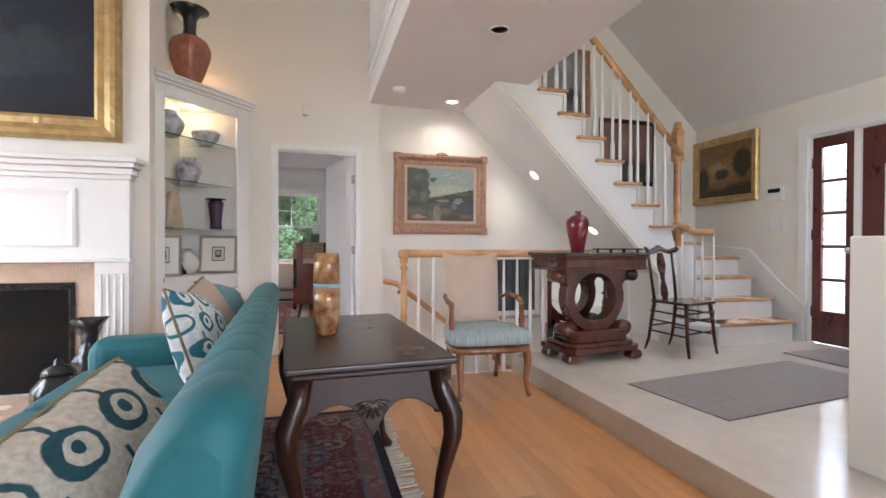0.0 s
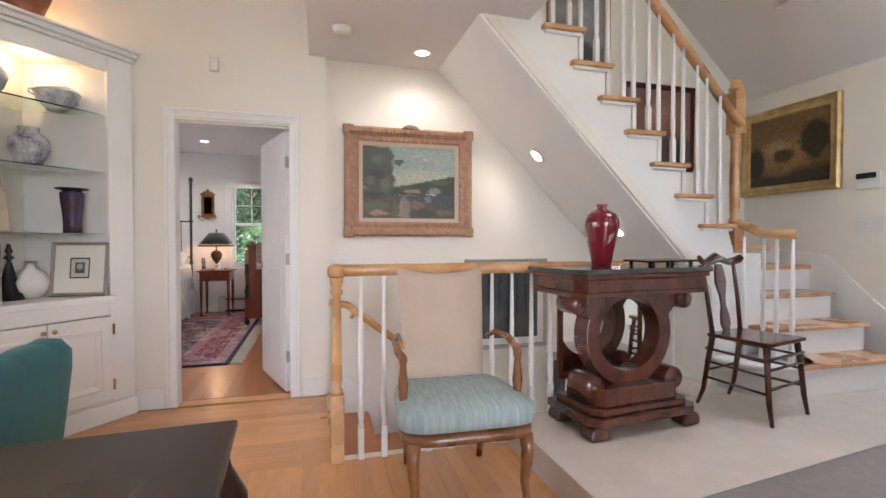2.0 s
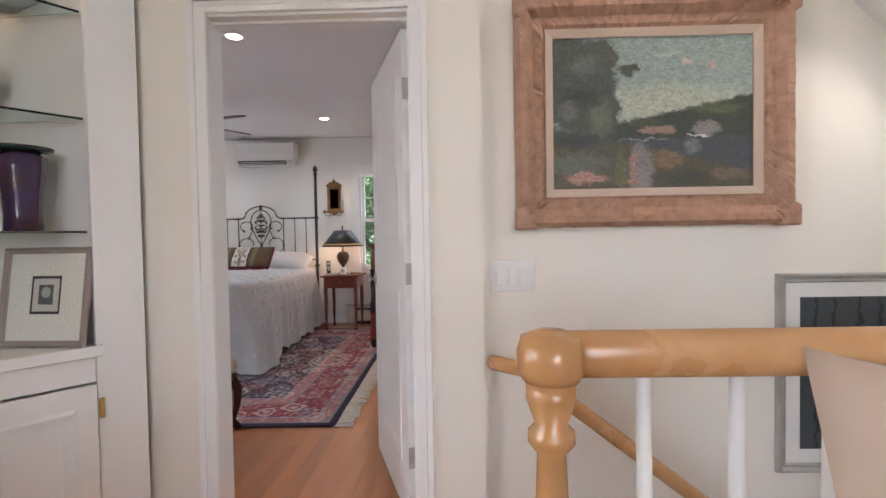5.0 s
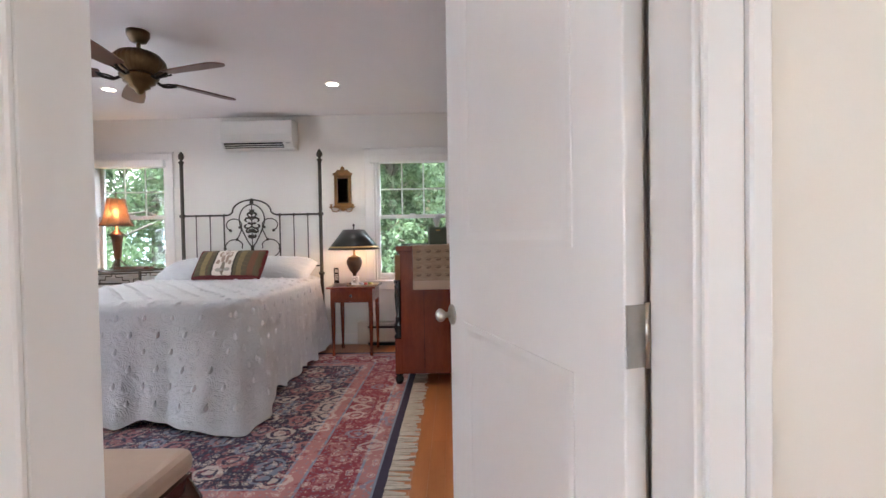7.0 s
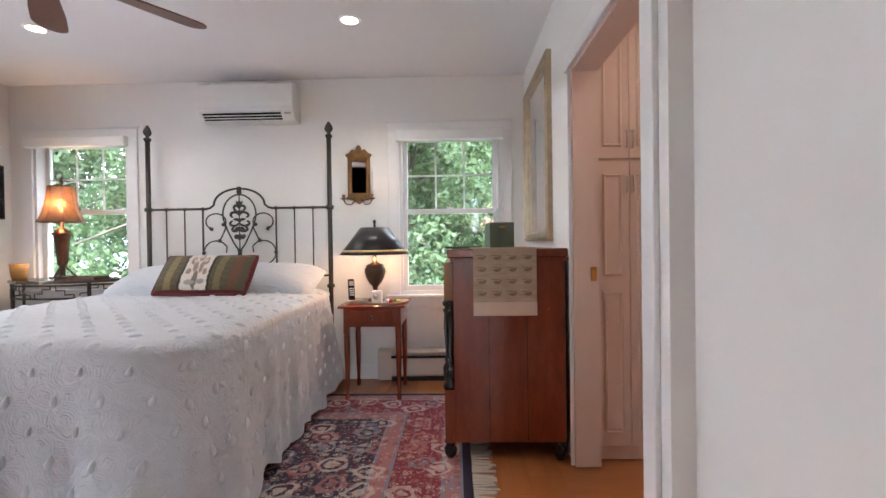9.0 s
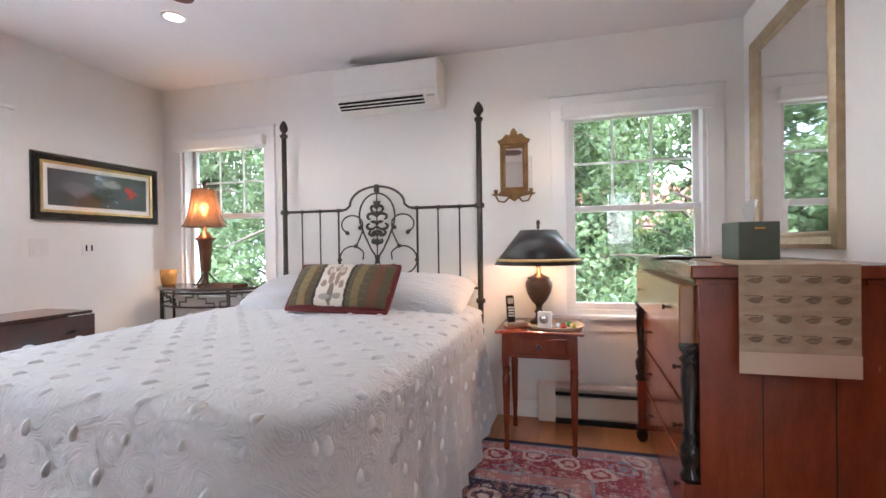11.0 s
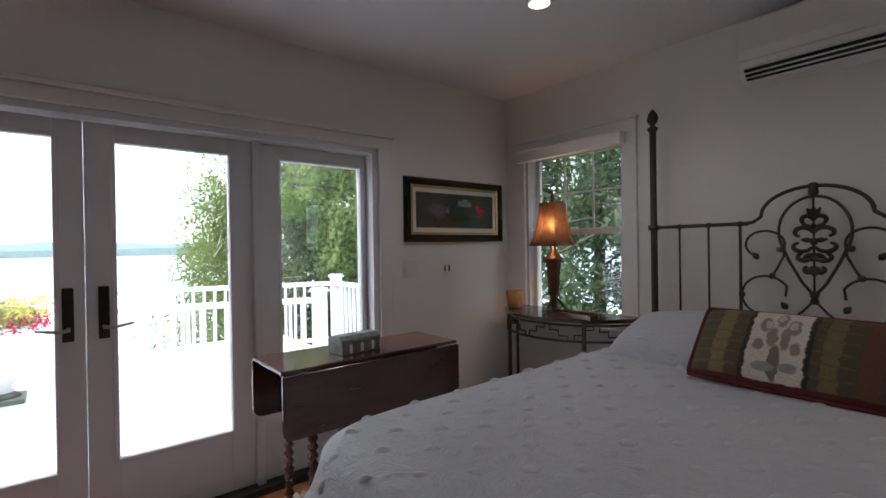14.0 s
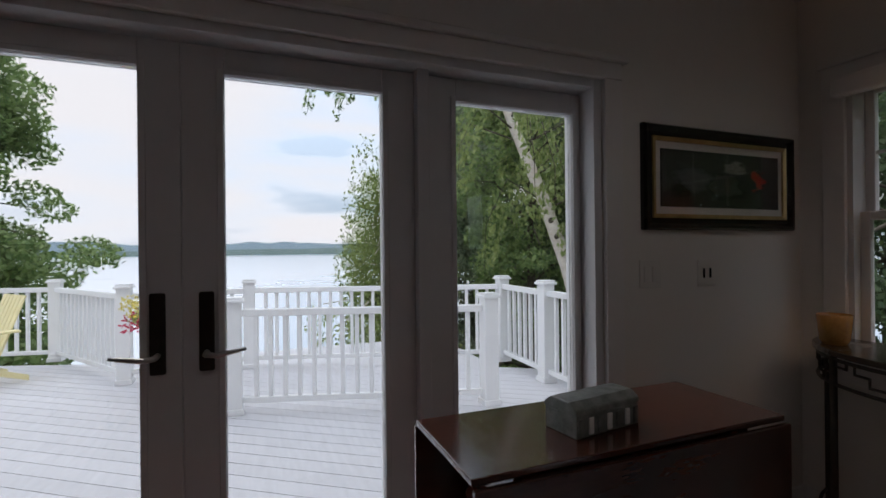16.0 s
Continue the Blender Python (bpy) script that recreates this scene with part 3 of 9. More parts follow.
# ---- closet opening in the right-hand wall
closet = tagged(new("door_frame"), "white casing round the closet opening", "door frame", "", "structure")
part("casing", rounded(boxes((0.51, 7.83, 0, 0.53, 7.838, 2.03), (0.51, 6.81, 0, 0.53, 6.90, 2.03), (0.51, 6.81, 2.03, 0.53, 7.90, 2.12)), 0.003, 1), WHITE, closet)
part("jamb", boxes((0.53, 7.812, 0, 0.66, 7.83, 2.03), (0.53, 6.90, 0, 0.66, 6.918, 2.03), (0.53, 6.918, 2.012, 0.66, 7.812, 2.03)), CLOSETP, closet, "pinkish beige jamb")
part("strike_plate", rounded(boxes((0.615, 7.808, 0.95, 0.645, 7.812, 1.02)), 0.001), BRASS, closet, "brass strike plate")
cw = thing("wardrobe", "built-in pinkish beige wardrobe with panelled doors in the closet", "wardrobe")
part("carcass", boxes((0.662, 7.902, 0.0, 1.545, 8.345, CZ - 0.004)), CLOSETP, cw)
for i_ in range(5):
    xa, xb = 0.664 + 0.176 * i_, 0.664 + 0.176 * (i_ + 1) - 0.004
    for z0, z1, rails in ((0.08, 1.565, ((0.15, 0.89), (0.97, 1.50))), (1.58, 2.54, ((1.64, 2.48),))):
        d_ = part("door", rounded(boxes((xa, 7.882, z0, xb, 7.901, z1)), 0.002, 1), CLOSETP, cw)
        for p0, p1 in rails:
            part("panel", moved(moulding(xb - xa - 0.07, p1 - p0, [(0, 0), (0, 0.002), (0.008, 0.009), (0.018, 0.002), (0.018, 0)]), Matrix.Translation(((xa + xb) / 2, 7.882, (p0 + p1) / 2))), CLOSETP, d_)
        hx_ = xb - 0.014 if i_ % 2 == 0 else xa + 0.014
        hz_ = z1 - 0.12 if z0 < 1 else z0 + 0.10
        part("pull", tube([(hx_, 7.882, hz_ - 0.045), (hx_, 7.862, hz_ - 0.04), (hx_, 7.862, hz_ + 0.04), (hx_, 7.882, hz_ + 0.045)], 0.004, 8), NICKEL, d_, "slim metal pull")

# ---- bedroom door, standing open
door = tagged(new("door_3"), "white panelled bedroom door standing open with a glass knob", "door", "", "structure")
door.matrix_basis = pose(0.597, 4.822, 0, 0, 0, 109)
part("leaf", rounded(boxes((0.0, 0.0, 0.012, 0.735, 0.035, 2.005)), 0.003), WHITE, door)
for z0, z1 in ((0.22, 0.95), (1.15, 1.86)):
    part("panel", moved(moulding(0.50, z1 - z0, [(0, 0), (0, 0.003), (0.012, 0.0035), (0.03, 0.0015), (0.045, 0.001), (0.045, 0)]), Matrix.Translation((0.37, 0.035, (z0 + z1) / 2)) @ Matrix.Rotation(math.pi, 4, "Z")), WHITE, door)
KNOB = clear("clear_glass_knob", (0.95, 0.95, 0.95), 0.05)
part("knob", moved(lathe([(0.012, 0), (0.012, 0.03), (0.022, 0.038), (0.030, 0.05), (0.030, 0.062), (0.02, 0.072), (0, 0.074)], 10), Matrix.Translation((0.714, 0.037, 0.955)) @ Matrix.Scale(0.62, 4) @ Matrix.Rotation(-math.pi / 2, 4, "X")), NICKEL, door, "faceted nickel knob")
part("rose", moved(lathe([(0.036, 0), (0.034, 0.006), (0.02, 0.010), (0, 0.010)], 20), Matrix.Translation((0.714, 0.035, 0.955)) @ Matrix.Scale(0.8, 4) @ Matrix.Rotation(-math.pi / 2, 4, "X")), NICKEL, door)
part("knob", moved(lathe([(0.012, 0), (0.012, 0.03), (0.022, 0.038), (0.030, 0.05), (0.030, 0.062), (0.02, 0.072), (0, 0.074)], 10), Matrix.Translation((0.714, -0.002, 0.955)) @ Matrix.Scale(0.62, 4) @ Matrix.Rotation(math.pi / 2, 4, "X")), NICKEL, door, "faceted nickel knob")
part("latch_plate", rounded(boxes((0.734, 0.008, 0.915, 0.737, 0.027, 0.995)), 0.001), NICKEL, door)
for z in (0.28, 1.03, 1.77):
    part("hinge", join(tube([(0.0, -0.004, z - 0.045), (0.0, -0.004, z + 0.045)], 0.007), boxes((-0.002, -0.001, z - 0.043, 0.03, 0.033, z + 0.043))), NICKEL, door, "satin nickel hinge")

# ---- rug
def persian(name, cx, cy, hx, hy, depth=1.0):
    m = bpy.data.materials.new(name)
    m.use_nodes = True
    N, L = m.node_tree.nodes, m.node_tree.links
    p = N["Principled BSDF"]
    p.inputs["Roughness"].default_value = 0.95
    p.inputs["Sheen Weight"].default_value = 0.0
    tc = N.new("ShaderNodeTexCoord")
    sep = N.new("ShaderNodeSeparateXYZ")
    L.new(tc.outputs["Object"], sep.inputs[0])

    def calc(op, a, b=0.0, c=0.0):
        n = N.new("ShaderNodeMath")
        n.operation = op
        for i, v in enumerate((a, b, c)):
            if isinstance(v, (int, float)):
                n.inputs[i].default_value = v
            else:
                L.new(v, n.inputs[i])
        return n.outputs[0]
    ax, ay = calc("ABSOLUTE", sep.outputs[0]), calc("ABSOLUTE", sep.outputs[1])
    d = calc("MINIMUM", calc("SUBTRACT", hx, ax), calc("SUBTRACT", hy, ay))
    ramp = N.new("ShaderNodeValToRGB")
    ramp.color_ramp.interpolation = "CONSTANT"
    NAVY, RED, ROSE, CREAMC, BLUE = [(*[c * depth for c in col], 1) for col in ((0.030, 0.020, 0.045), (0.21, 0.026, 0.040), (0.36, 0.155, 0.15), (0.55, 0.45, 0.39), (0.19, 0.22, 0.28))]
    stops = [(0, NAVY), (0.045, BLUE), (0.055, ROSE), (0.135, BLUE), (0.15, RED), (0.40, BLUE), (0.415, ROSE), (0.50, BLUE), (0.515, NAVY)]
    e = ramp.color_ramp.elements
    e[0].position, e[0].color = 0, NAVY
    e[1].position, e[1].color = stops[1]
    for pos, col in stops[2:]:
        x = e.new(pos)
        x.color = col
    L.new(d, ramp.inputs["Fac"])
    # flowers: two sizes of rosettes with outlines
    out = ramp.outputs["Color"]
    for sc, thr, cols, seed in ((5.2, 0.40, (CREAMC, ROSE, BLUE), 0), (17.0, 0.34, (ROSE, CREAMC, RED), 3), (34.0, 0.30, (CREAMC, BLUE, ROSE), 7)):
        mp = N.new("ShaderNodeMapping")
        mp.inputs["Location"].default_value = (seed, seed * 2, 0)
        comb = N.new("ShaderNodeCombineXYZ")
        L.new(ax, comb.inputs[0])
        L.new(ay, comb.inputs[1])
        L.new(comb.outputs[0], mp.inputs[0])
        wob = N.new("ShaderNodeTexNoise")
        wob.inputs["Scale"].default_value = sc * 2
        L.new(mp.outputs[0], wob.inputs["Vector"])
        mixv = N.new("ShaderNodeVectorMath")
        mixv.operation = "MULTIPLY_ADD"
        mixv.inputs[1].default_value = (0.5 / sc,) * 3
        L.new(wob.outputs["Color"], mixv.inputs[0])
        L.new(mp.outputs[0], mixv.inputs[2])
        vo = N.new("ShaderNodeTexVoronoi")
        vo.voronoi_dimensions = "2D"
        vo.inputs["Scale"].default_value = sc
        vo.inputs["Randomness"].default_value = 0.75
        L.new(mixv.outputs[0], vo.inputs["Vector"])
        s2 = N.new("ShaderNodeSeparateColor")
        L.new(vo.outputs["Color"], s2.inputs[0])
        rr = N.new("ShaderNodeValToRGB")
        rr.color_ramp.interpolation = "CONSTANT"
        rr.color_ramp.elements[0].color, rr.color_ramp.elements[1].color = cols[0], cols[1]
        rr.color_ramp.elements[1].position = 0.4
        rr.color_ramp.elements.new(0.75).color = cols[2]
        L.new(s2.outputs[0], rr.inputs["Fac"])
        petal = calc("SINE", calc("MULTIPLY", vo.outputs["Distance"], 22.0))
        keep = calc("MULTIPLY", calc("LESS_THAN", vo.outputs["Distance"], thr), calc("GREATER_THAN", petal, -0.3))
        keep = calc("MULTIPLY", keep, calc("GREATER_THAN", d, 0.06))
        keep = calc("MULTIPLY", keep, 0.7)
        mx = N.new("ShaderNodeMix")
        mx.data_type = "RGBA"
        L.new(keep, mx.inputs["Factor"])
        L.new(out, mx.inputs["A"])
        L.new(rr.outputs["Color"], mx.inputs["B"])
        out = mx.outputs["Result"]
    big = N.new("ShaderNodeTexNoise")
    big.inputs["Scale"].default_value, big.inputs["Detail"].default_value = 2.0, 6
    L.new(tc.outputs["Object"], big.inputs["Vector"])
    hsv = N.new("ShaderNodeHueSaturation")
    mr = N.new("ShaderNodeMapRange")
    mr.inputs["To Min"].default_value, mr.inputs["To Max"].default_value = 0.7, 1.3
    L.new(big.outputs["Fac"], mr.inputs["Value"])
    L.new(mr.outputs["Result"], hsv.inputs["Value"])
    L.new(out, hsv.inputs["Color"])
    L.new(hsv.outputs["Color"], p.inputs["Base Color"])
    kn = N.new("ShaderNodeTexNoise")
    kn.inputs["Scale"].default_value = 350
    L.new(tc.outputs["Object"], kn.inputs["Vector"])
    bp = N.new("ShaderNodeBump")
    bp.inputs["Strength"].default_value, bp.inputs["Distance"].default_value = 0.3, 0.002
    L.new(kn.outputs["Fac"], bp.inputs["Height"])
    L.new(bp.outputs["Normal"], p.inputs["Normal"])
    return m


FRINGE = material("cream_wool_fringe", (0.62, 0.56, 0.48), 0.9, second=(0.52, 0.46, 0.38), scale=30, bump=0.2)


def fringe(side, hx, hy, seed, length=0.11):
    rnd = random.Random(seed)
    bm = bmesh.new()
    n = int(2 * hy / 0.022)
    for i in range(n):
        y = -hy + (i + 0.5) * 2 * hy / n + rnd.uniform(-0.006, 0.006)
        ln = length * rnd.uniform(0.75, 1.15)
        sl = rnd.uniform(-0.02, 0.02)
        w = rnd.uniform(0.007, 0.013)
        zz = 0.004 + rnd.uniform(0, 0.004)
        pts = [(side * (hx - 0.01), y - w, 0.004), (side * (hx - 0.01), y + w, 0.004), (side * (hx + ln), y + w * 0.7 + sl, 0.002), (side * (hx + ln), y - w * 0.7 + sl, 0.002)]
        lo = [bm.verts.new(p) for p in pts]
        hi = [bm.verts.new((p[0], p[1], zz + 0.003)) for p in pts]
        bm.faces.new(hi if side > 0 else list(reversed(hi)))
        for k in range(4):
            bm.faces.new((lo[k], lo[(k + 1) % 4], hi[(k + 1) % 4], hi[k]))
    bmesh.ops.recalc_face_normals(bm, faces=bm.faces[:])
    return bm


rug = thing("rug", "red and navy patterned wool rug with cream fringes under the bed", "rug", "", (-1.86, 7.39, 0.0))
part("woven_field", rounded(boxes((-1.86, -1.58, 0.001, 1.86, 1.58, 0.012)), 0.004, 1), persian("persian_wool", 0, 0, 1.86, 1.58), rug)
part("fringe", fringe(1, 1.86, 1.58, 1), FRINGE, rug, "cream fringe")
part("fringe", fringe(-1, 1.86, 1.58, 2), FRINGE, rug, "cream fringe")

# ---- bed
def quilt_material():
    m = material("quilted_silver_white", (0.58, 0.59, 0.615), 0.48, second=(0.53, 0.54, 0.57), scale=3, sheen=0.3)
    N, L = m.node_tree.nodes, m.node_tree.links
    p = N["Principled BSDF"]
    tc = N.new("ShaderNodeTexCoord")
    wob = N.new("ShaderNodeTexNoise")
    wob.inputs["Scale"].default_value = 9
    L.new(tc.outputs["UV"], wob.inputs["Vector"])
    mv = N.new("ShaderNodeVectorMath")
    mv.operation = "MULTIPLY_ADD"
    mv.inputs[1].default_value = (0.085,) * 3
    L.new(wob.outputs["Color"], mv.inputs[0])
    turn = N.new("ShaderNodeMapping")
    turn.inputs["Rotation"].default_value = (0, 0, radians(45))
    L.new(tc.outputs["UV"], turn.inputs["Vector"])
    L.new(turn.outputs["Vector"], mv.inputs[2])
    vo = N.new("ShaderNodeTexVoronoi")
    vo.voronoi_dimensions = "2D"
    vo.inputs["Scale"].default_value, vo.inputs["Randomness"].default_value = 7.4, 0.22
    L.new(mv.outputs[0], vo.inputs["Vector"])
    s = N.new("ShaderNodeMath")
    s.operation = "MULTIPLY"
    s.inputs[1].default_value = 62.0
    L.new(vo.outputs["Distance"], s.inputs[0])
    sn = N.new("ShaderNodeMath")
    sn.operation = "SINE"
    L.new(s.outputs[0], sn.inputs[0])
    dome = N.new("ShaderNodeMapRange")
    dome.inputs["From Max"].default_value = 0.26
    dome.inputs["To Min"].default_value, dome.inputs["To Max"].default_value = 2.0, 0.0
    dome.interpolation_type = "SMOOTHSTEP"
    L.new(vo.outputs["Distance"], dome.inputs["Value"])
    ad = N.new("ShaderNodeMath")
    ad.operation = "MULTIPLY_ADD"
    ad.inputs[1].default_value = 0.20
    L.new(sn.outputs[0], ad.inputs[0])
    L.new(dome.outputs["Result"], ad.inputs[2])
    cr = N.new("ShaderNodeTexNoise")
    cr.inputs["Scale"].default_value, cr.inputs["Detail"].default_value = 40, 5
    L.new(tc.outputs["UV"], cr.inputs["Vector"])
    ad2 = N.new("ShaderNodeMath")
    ad2.operation = "MULTIPLY_ADD"
    ad2.inputs[1].default_value = 3.0
    L.new(cr.outputs["Fac"], ad2.inputs[0])
    L.new(ad.outputs[0], ad2.inputs[2])
    bp = N.new("ShaderNodeBump")
    bp.inputs["Strength"].default_value, bp.inputs["Distance"].default_value = 0.55, 0.005
    L.new(ad2.outputs[0], bp.inputs["Height"])
    L.new(bp.outputs["Normal"], p.inputs["Normal"])
    return m


QUILT = quilt_material()


def bedspread(x0, x1, y0, y1, top, floor_gap):
    """A cloth over the bed: rounded at the rim and hanging in folds on three sides."""
    bm = bmesh.new()
    uvl = bm.loops.layers.uv.new("UVMap")
    n = 420
    cx, cy, hx, hy = (x0 + x1) / 2, (y0 + y1) / 2, (x1 - x0) / 2, (y1 - y0) / 2

    def rim(a, ex, ey, corner):
        c, s = math.cos(a), math.sin(a)
        k = corner
        r = (abs(c) ** k + abs(s) ** k) ** (-1 / k)
        return c * r * ex, s * r * ey
    levels = []
    for i in range(15):
        levels.append(("top", 0.03 + 0.92 * i / 14))
    for i in range(1, 7):
        levels.append(("bend", i / 6))
    for i in range(1, 23):
        levels.append(("drop", i / 22))
    rows = []
    for kind, k in levels:
        ring = []
        for j in range(n):
            a = 2 * math.pi * j / n
            fold = 0.0
            if kind == "top":
                px, py = rim(a, (hx - 0.06) * k / 0.95, (hy - 0.06) * k / 0.95, 8)
                z = top + 0.006 * (py / hy) + 0.012 * (1 - k ** 4) + 0.008 * math.sin(px * 5) * math.sin(py * 4)
            elif kind == "bend":
                o = 0.06 * math.sin(k * math.pi / 2)
                px, py = rim(a, hx - 0.06 + o, hy - 0.06 + o, 8)
                z = top + 0.006 * (py / hy) - 0.06 * (1 - math.cos(k * math.pi / 2))
            else:
                bx, by = rim(a, hx, hy, 8)
                arc_len = math.atan2(by, bx) * 1.5
                w = k ** 1.15
                corner_out = max(0.0, abs(math.sin(2 * a)) - 0.78) * 2.0 if by < 0 else 0.0
                pleat = corner_out * 0.03 * math.sin(a * 46)
                fold = w * (0.012 * math.sin(arc_len * 10.5 + 0.8) + 0.012 * math.sin(arc_len * 23.3 + 2.1) + 0.008 * math.sin(arc_len * 5.1))
                px, py = rim(a, hx + (0.03 + 0.26 * corner_out) * w + fold + pleat * w, hy + (0.07 + 0.34 * corner_out) * w + fold + pleat * w, 8 + 8 * w)
                if py > hy - 0.02:
                    py = hy - 0.02 + 0.02 * w
                zt = top + 0.006 * (by / hy) - 0.06
                low = max(0.018, floor_gap + 0.018 * math.sin(arc_len * 6.0) + 0.014 * math.sin(arc_len * 15.0) - 0.06 * corner_out)
                z = zt + (low - zt) * k
            ring.append(bm.verts.new((cx + px, cy + py, z)))
        rows.append((ring, kind, k))
    cv = bm.verts.new((cx, cy, top))
    for j in range(n):
        bm.faces.new((cv, rows[0][0][j], rows[0][0][(j + 1) % n]))
    for (a, ka, la), (b, kb, lb) in zip(rows, rows[1:]):
        for j in range(n):
            i = (j + 1) % n
            bm.faces.new((a[j], b[j], b[i], a[i]))
    for f in bm.faces:
        f.smooth = True
        f.normal_update()
        m = f.normal
        for l in f.loops:
            c = l.vert.co
            if abs(m.z) > 0.6:
                l[uvl].uv = (c.x, c.y)
            elif abs(m.x) > abs(m.y):
                l[uvl].uv = ((c.x + (top - c.z) * (1 if m.x > 0 else -1)), c.y)
            else:
                l[uvl].uv = (c.x, c.y - (top - c.z) * (1 if m.y < 0 else -1))
    bmesh.ops.recalc_face_normals(bm, faces=bm.faces[:])
    return bm


def cushion(w, h, d, power=3.2, n=28, piping=False):
    """A stuffed cushion in the xz plane, centred, d thick."""
    bm = bmesh.new()
    uvl = bm.loops.layers.uv.new("UVMap")
    grid = {}
    for side in (-1, 1):
        for i in range(n + 1):
            for j in range(n + 1):
                u, v = i / n * 2 - 1, j / n * 2 - 1
                edge = i in (0, n) or j in (0, n)
                if edge and side == 1:
                    grid[side, i, j] = grid[-1, i, j]
                    continue
                pull = 1 - 0.06 * (u * u * v * v)
                t = max(0.0, (1 - abs(u) ** power) * (1 - abs(v) ** power)) ** 0.5
                x = w / 2 * u * (1 - 0.05 * (1 - v * v) * abs(u)) * pull
                z = h / 2 * v * (1 - 0.05 * (1 - u * u) * abs(v)) * pull
                grid[side, i, j] = bm.verts.new((x, side * d / 2 * t * (1 + 0.06 * math.sin(5 * u + 3 * v)), z))
    for side in (-1, 1):
        for i in range(n):
            for j in range(n):
                q = [grid[side, i, j], grid[side, i + 1, j], grid[side, i + 1, j + 1], grid[side, i, j + 1]]
                f = bm.faces.new(q if side == -1 else list(reversed(q)))
                f.smooth = True
                for l in f.loops:
                    l[uvl].uv = (l.vert.co.x / w + 0.5, l.vert.co.z / h + 0.5)
    return bm


def cushion_edge(w, h, r, n=28):
    pts = []
    for i in range(n):
        pts.append((-1 + 2 * i / n, -1))
    for i in range(n):
        pts.append((1, -1 + 2 * i / n))
    for i in range(n):
        pts.append((1 - 2 * i / n, 1))
    for i in range(n):
        pts.append((-1, 1 - 2 * i / n))
    out = []
    for u, v in pts:
        pull = 1 - 0.06 * (u * u * v * v)
        out.append((w / 2 * u * (1 - 0.05 * (1 - v * v) * abs(u)) * pull, 0, h / 2 * v * (1 - 0.05 * (1 - u * u) * abs(v)) * pull))
    return tube(out, r, 6, closed=True)


bed = thing("bed", "iron bed made up with a silvery white quilted spread", "bed")
part("mattress", rounded(boxes((-2.62, 7.15, 0.28, -1.13, 9.2, 0.70)), 0.05, 3), WHITE, bed)
part("bed_rail", boxes((-2.62, 7.2, 0.22, -2.58, 9.27, 0.28), (-1.17, 7.2, 0.22, -1.13, 9.27, 0.28), (-2.58, 7.2, 0.22, -1.17, 7.24, 0.28)), IRON, bed)
for x in (-2.6, -1.15):
    part("leg", tube([(x, 7.22, 0.0), (x, 7.22, 0.25)], 0.018), IRON, bed)
from mathutils.bvhtree import BVHTree

cloth = bedspread(-2.735, -1.025, 7.085, 9.20, 0.80, 0.05)
tufts = bmesh.new()
tree_ = BVHTree.FromBMesh(cloth)
rt = random.Random(77)


def tuft(origin, aim):
    """A small leaf-shaped quilted puff where the line from origin along aim meets the cloth."""
    hit, nrm, _, _ = tree_.ray_cast(Vector(origin), Vector(aim))
    if hit is None:
        return
    if nrm.dot(Vector(aim)) > 0:
        nrm = -nrm
    side = Vector((0.75, 0.66, 0)) if abs(nrm.z) > 0.6 else Vector((0.3 * aim[1], 0.3 * abs(aim[0]), 0.9))
    side = (side - nrm * side.dot(nrm)).normalized()
    across = nrm.cross(side)
    k = rt.uniform(0.8, 1.15)
    rings = []
    for ru, rv, h in ((0.026, 0.013, -0.002), (0.021, 0.010, 0.0045), (0.013, 0.006, 0.009), (0.005, 0.002, 0.011)):
        rings.append([tufts.verts.new(hit + nrm * h * k + side * ru * k * math.cos(radians(a)) + across * rv * k * math.sin(radians(a)) * (1.2 - 0.5 * math.cos(radians(a)))) for a in range(0, 360, 36)])
    for lo_, hi_ in zip(rings, rings[1:]):
        for q in range(10):
            tufts.faces.new((lo_[q], lo_[(q + 1) % 10], hi_[(q + 1) % 10], hi_[q])).smooth = True
    tufts.faces.new(rings[-1]).smooth = True


for r_ in range(19):
    for c_ in range(10):
        o_ = 0.09 * (r_ % 2)
        tuft((-2.68 + c_ * 0.18 + o_, 7.12 + r_ * 0.105, 1.6), (0, 0, -1))
for r_ in range(6):
    for c_ in range(10):
        tuft((-2.70 + c_ * 0.18 + 0.09 * (r_ % 2), 6.4, 0.70 - r_ * 0.105), (0, 1, 0))
    for c_ in range(12):
        tuft((-0.5, 7.15 + c_ * 0.18 + 0.09 * (r_ % 2), 0.70 - r_ * 0.105), (-1, 0, 0))
part("bedspread", cloth, QUILT, bed, "silvery white quilted bedspread hanging to the floor")
bmesh.ops.recalc_face_normals(tufts, faces=tufts.faces[:])
tf = part("quilted_relief", tufts, TUFT_HILITE, bed, "small raised quilted leaves, coloured lighter as highlights")
tf["kind"] = "stuff"
pb = cushion(1.62, 0.54, 0.26, 4.5, 30)
pr = part("pillow_roll", moved(pb, Matrix.Translation((-1.88, 8.94, 0.86)) @ Matrix.Rotation(radians(-72), 4, "X")), QUILT, bed, "covered pillows at the head of the bed")
hy_ = 9.293
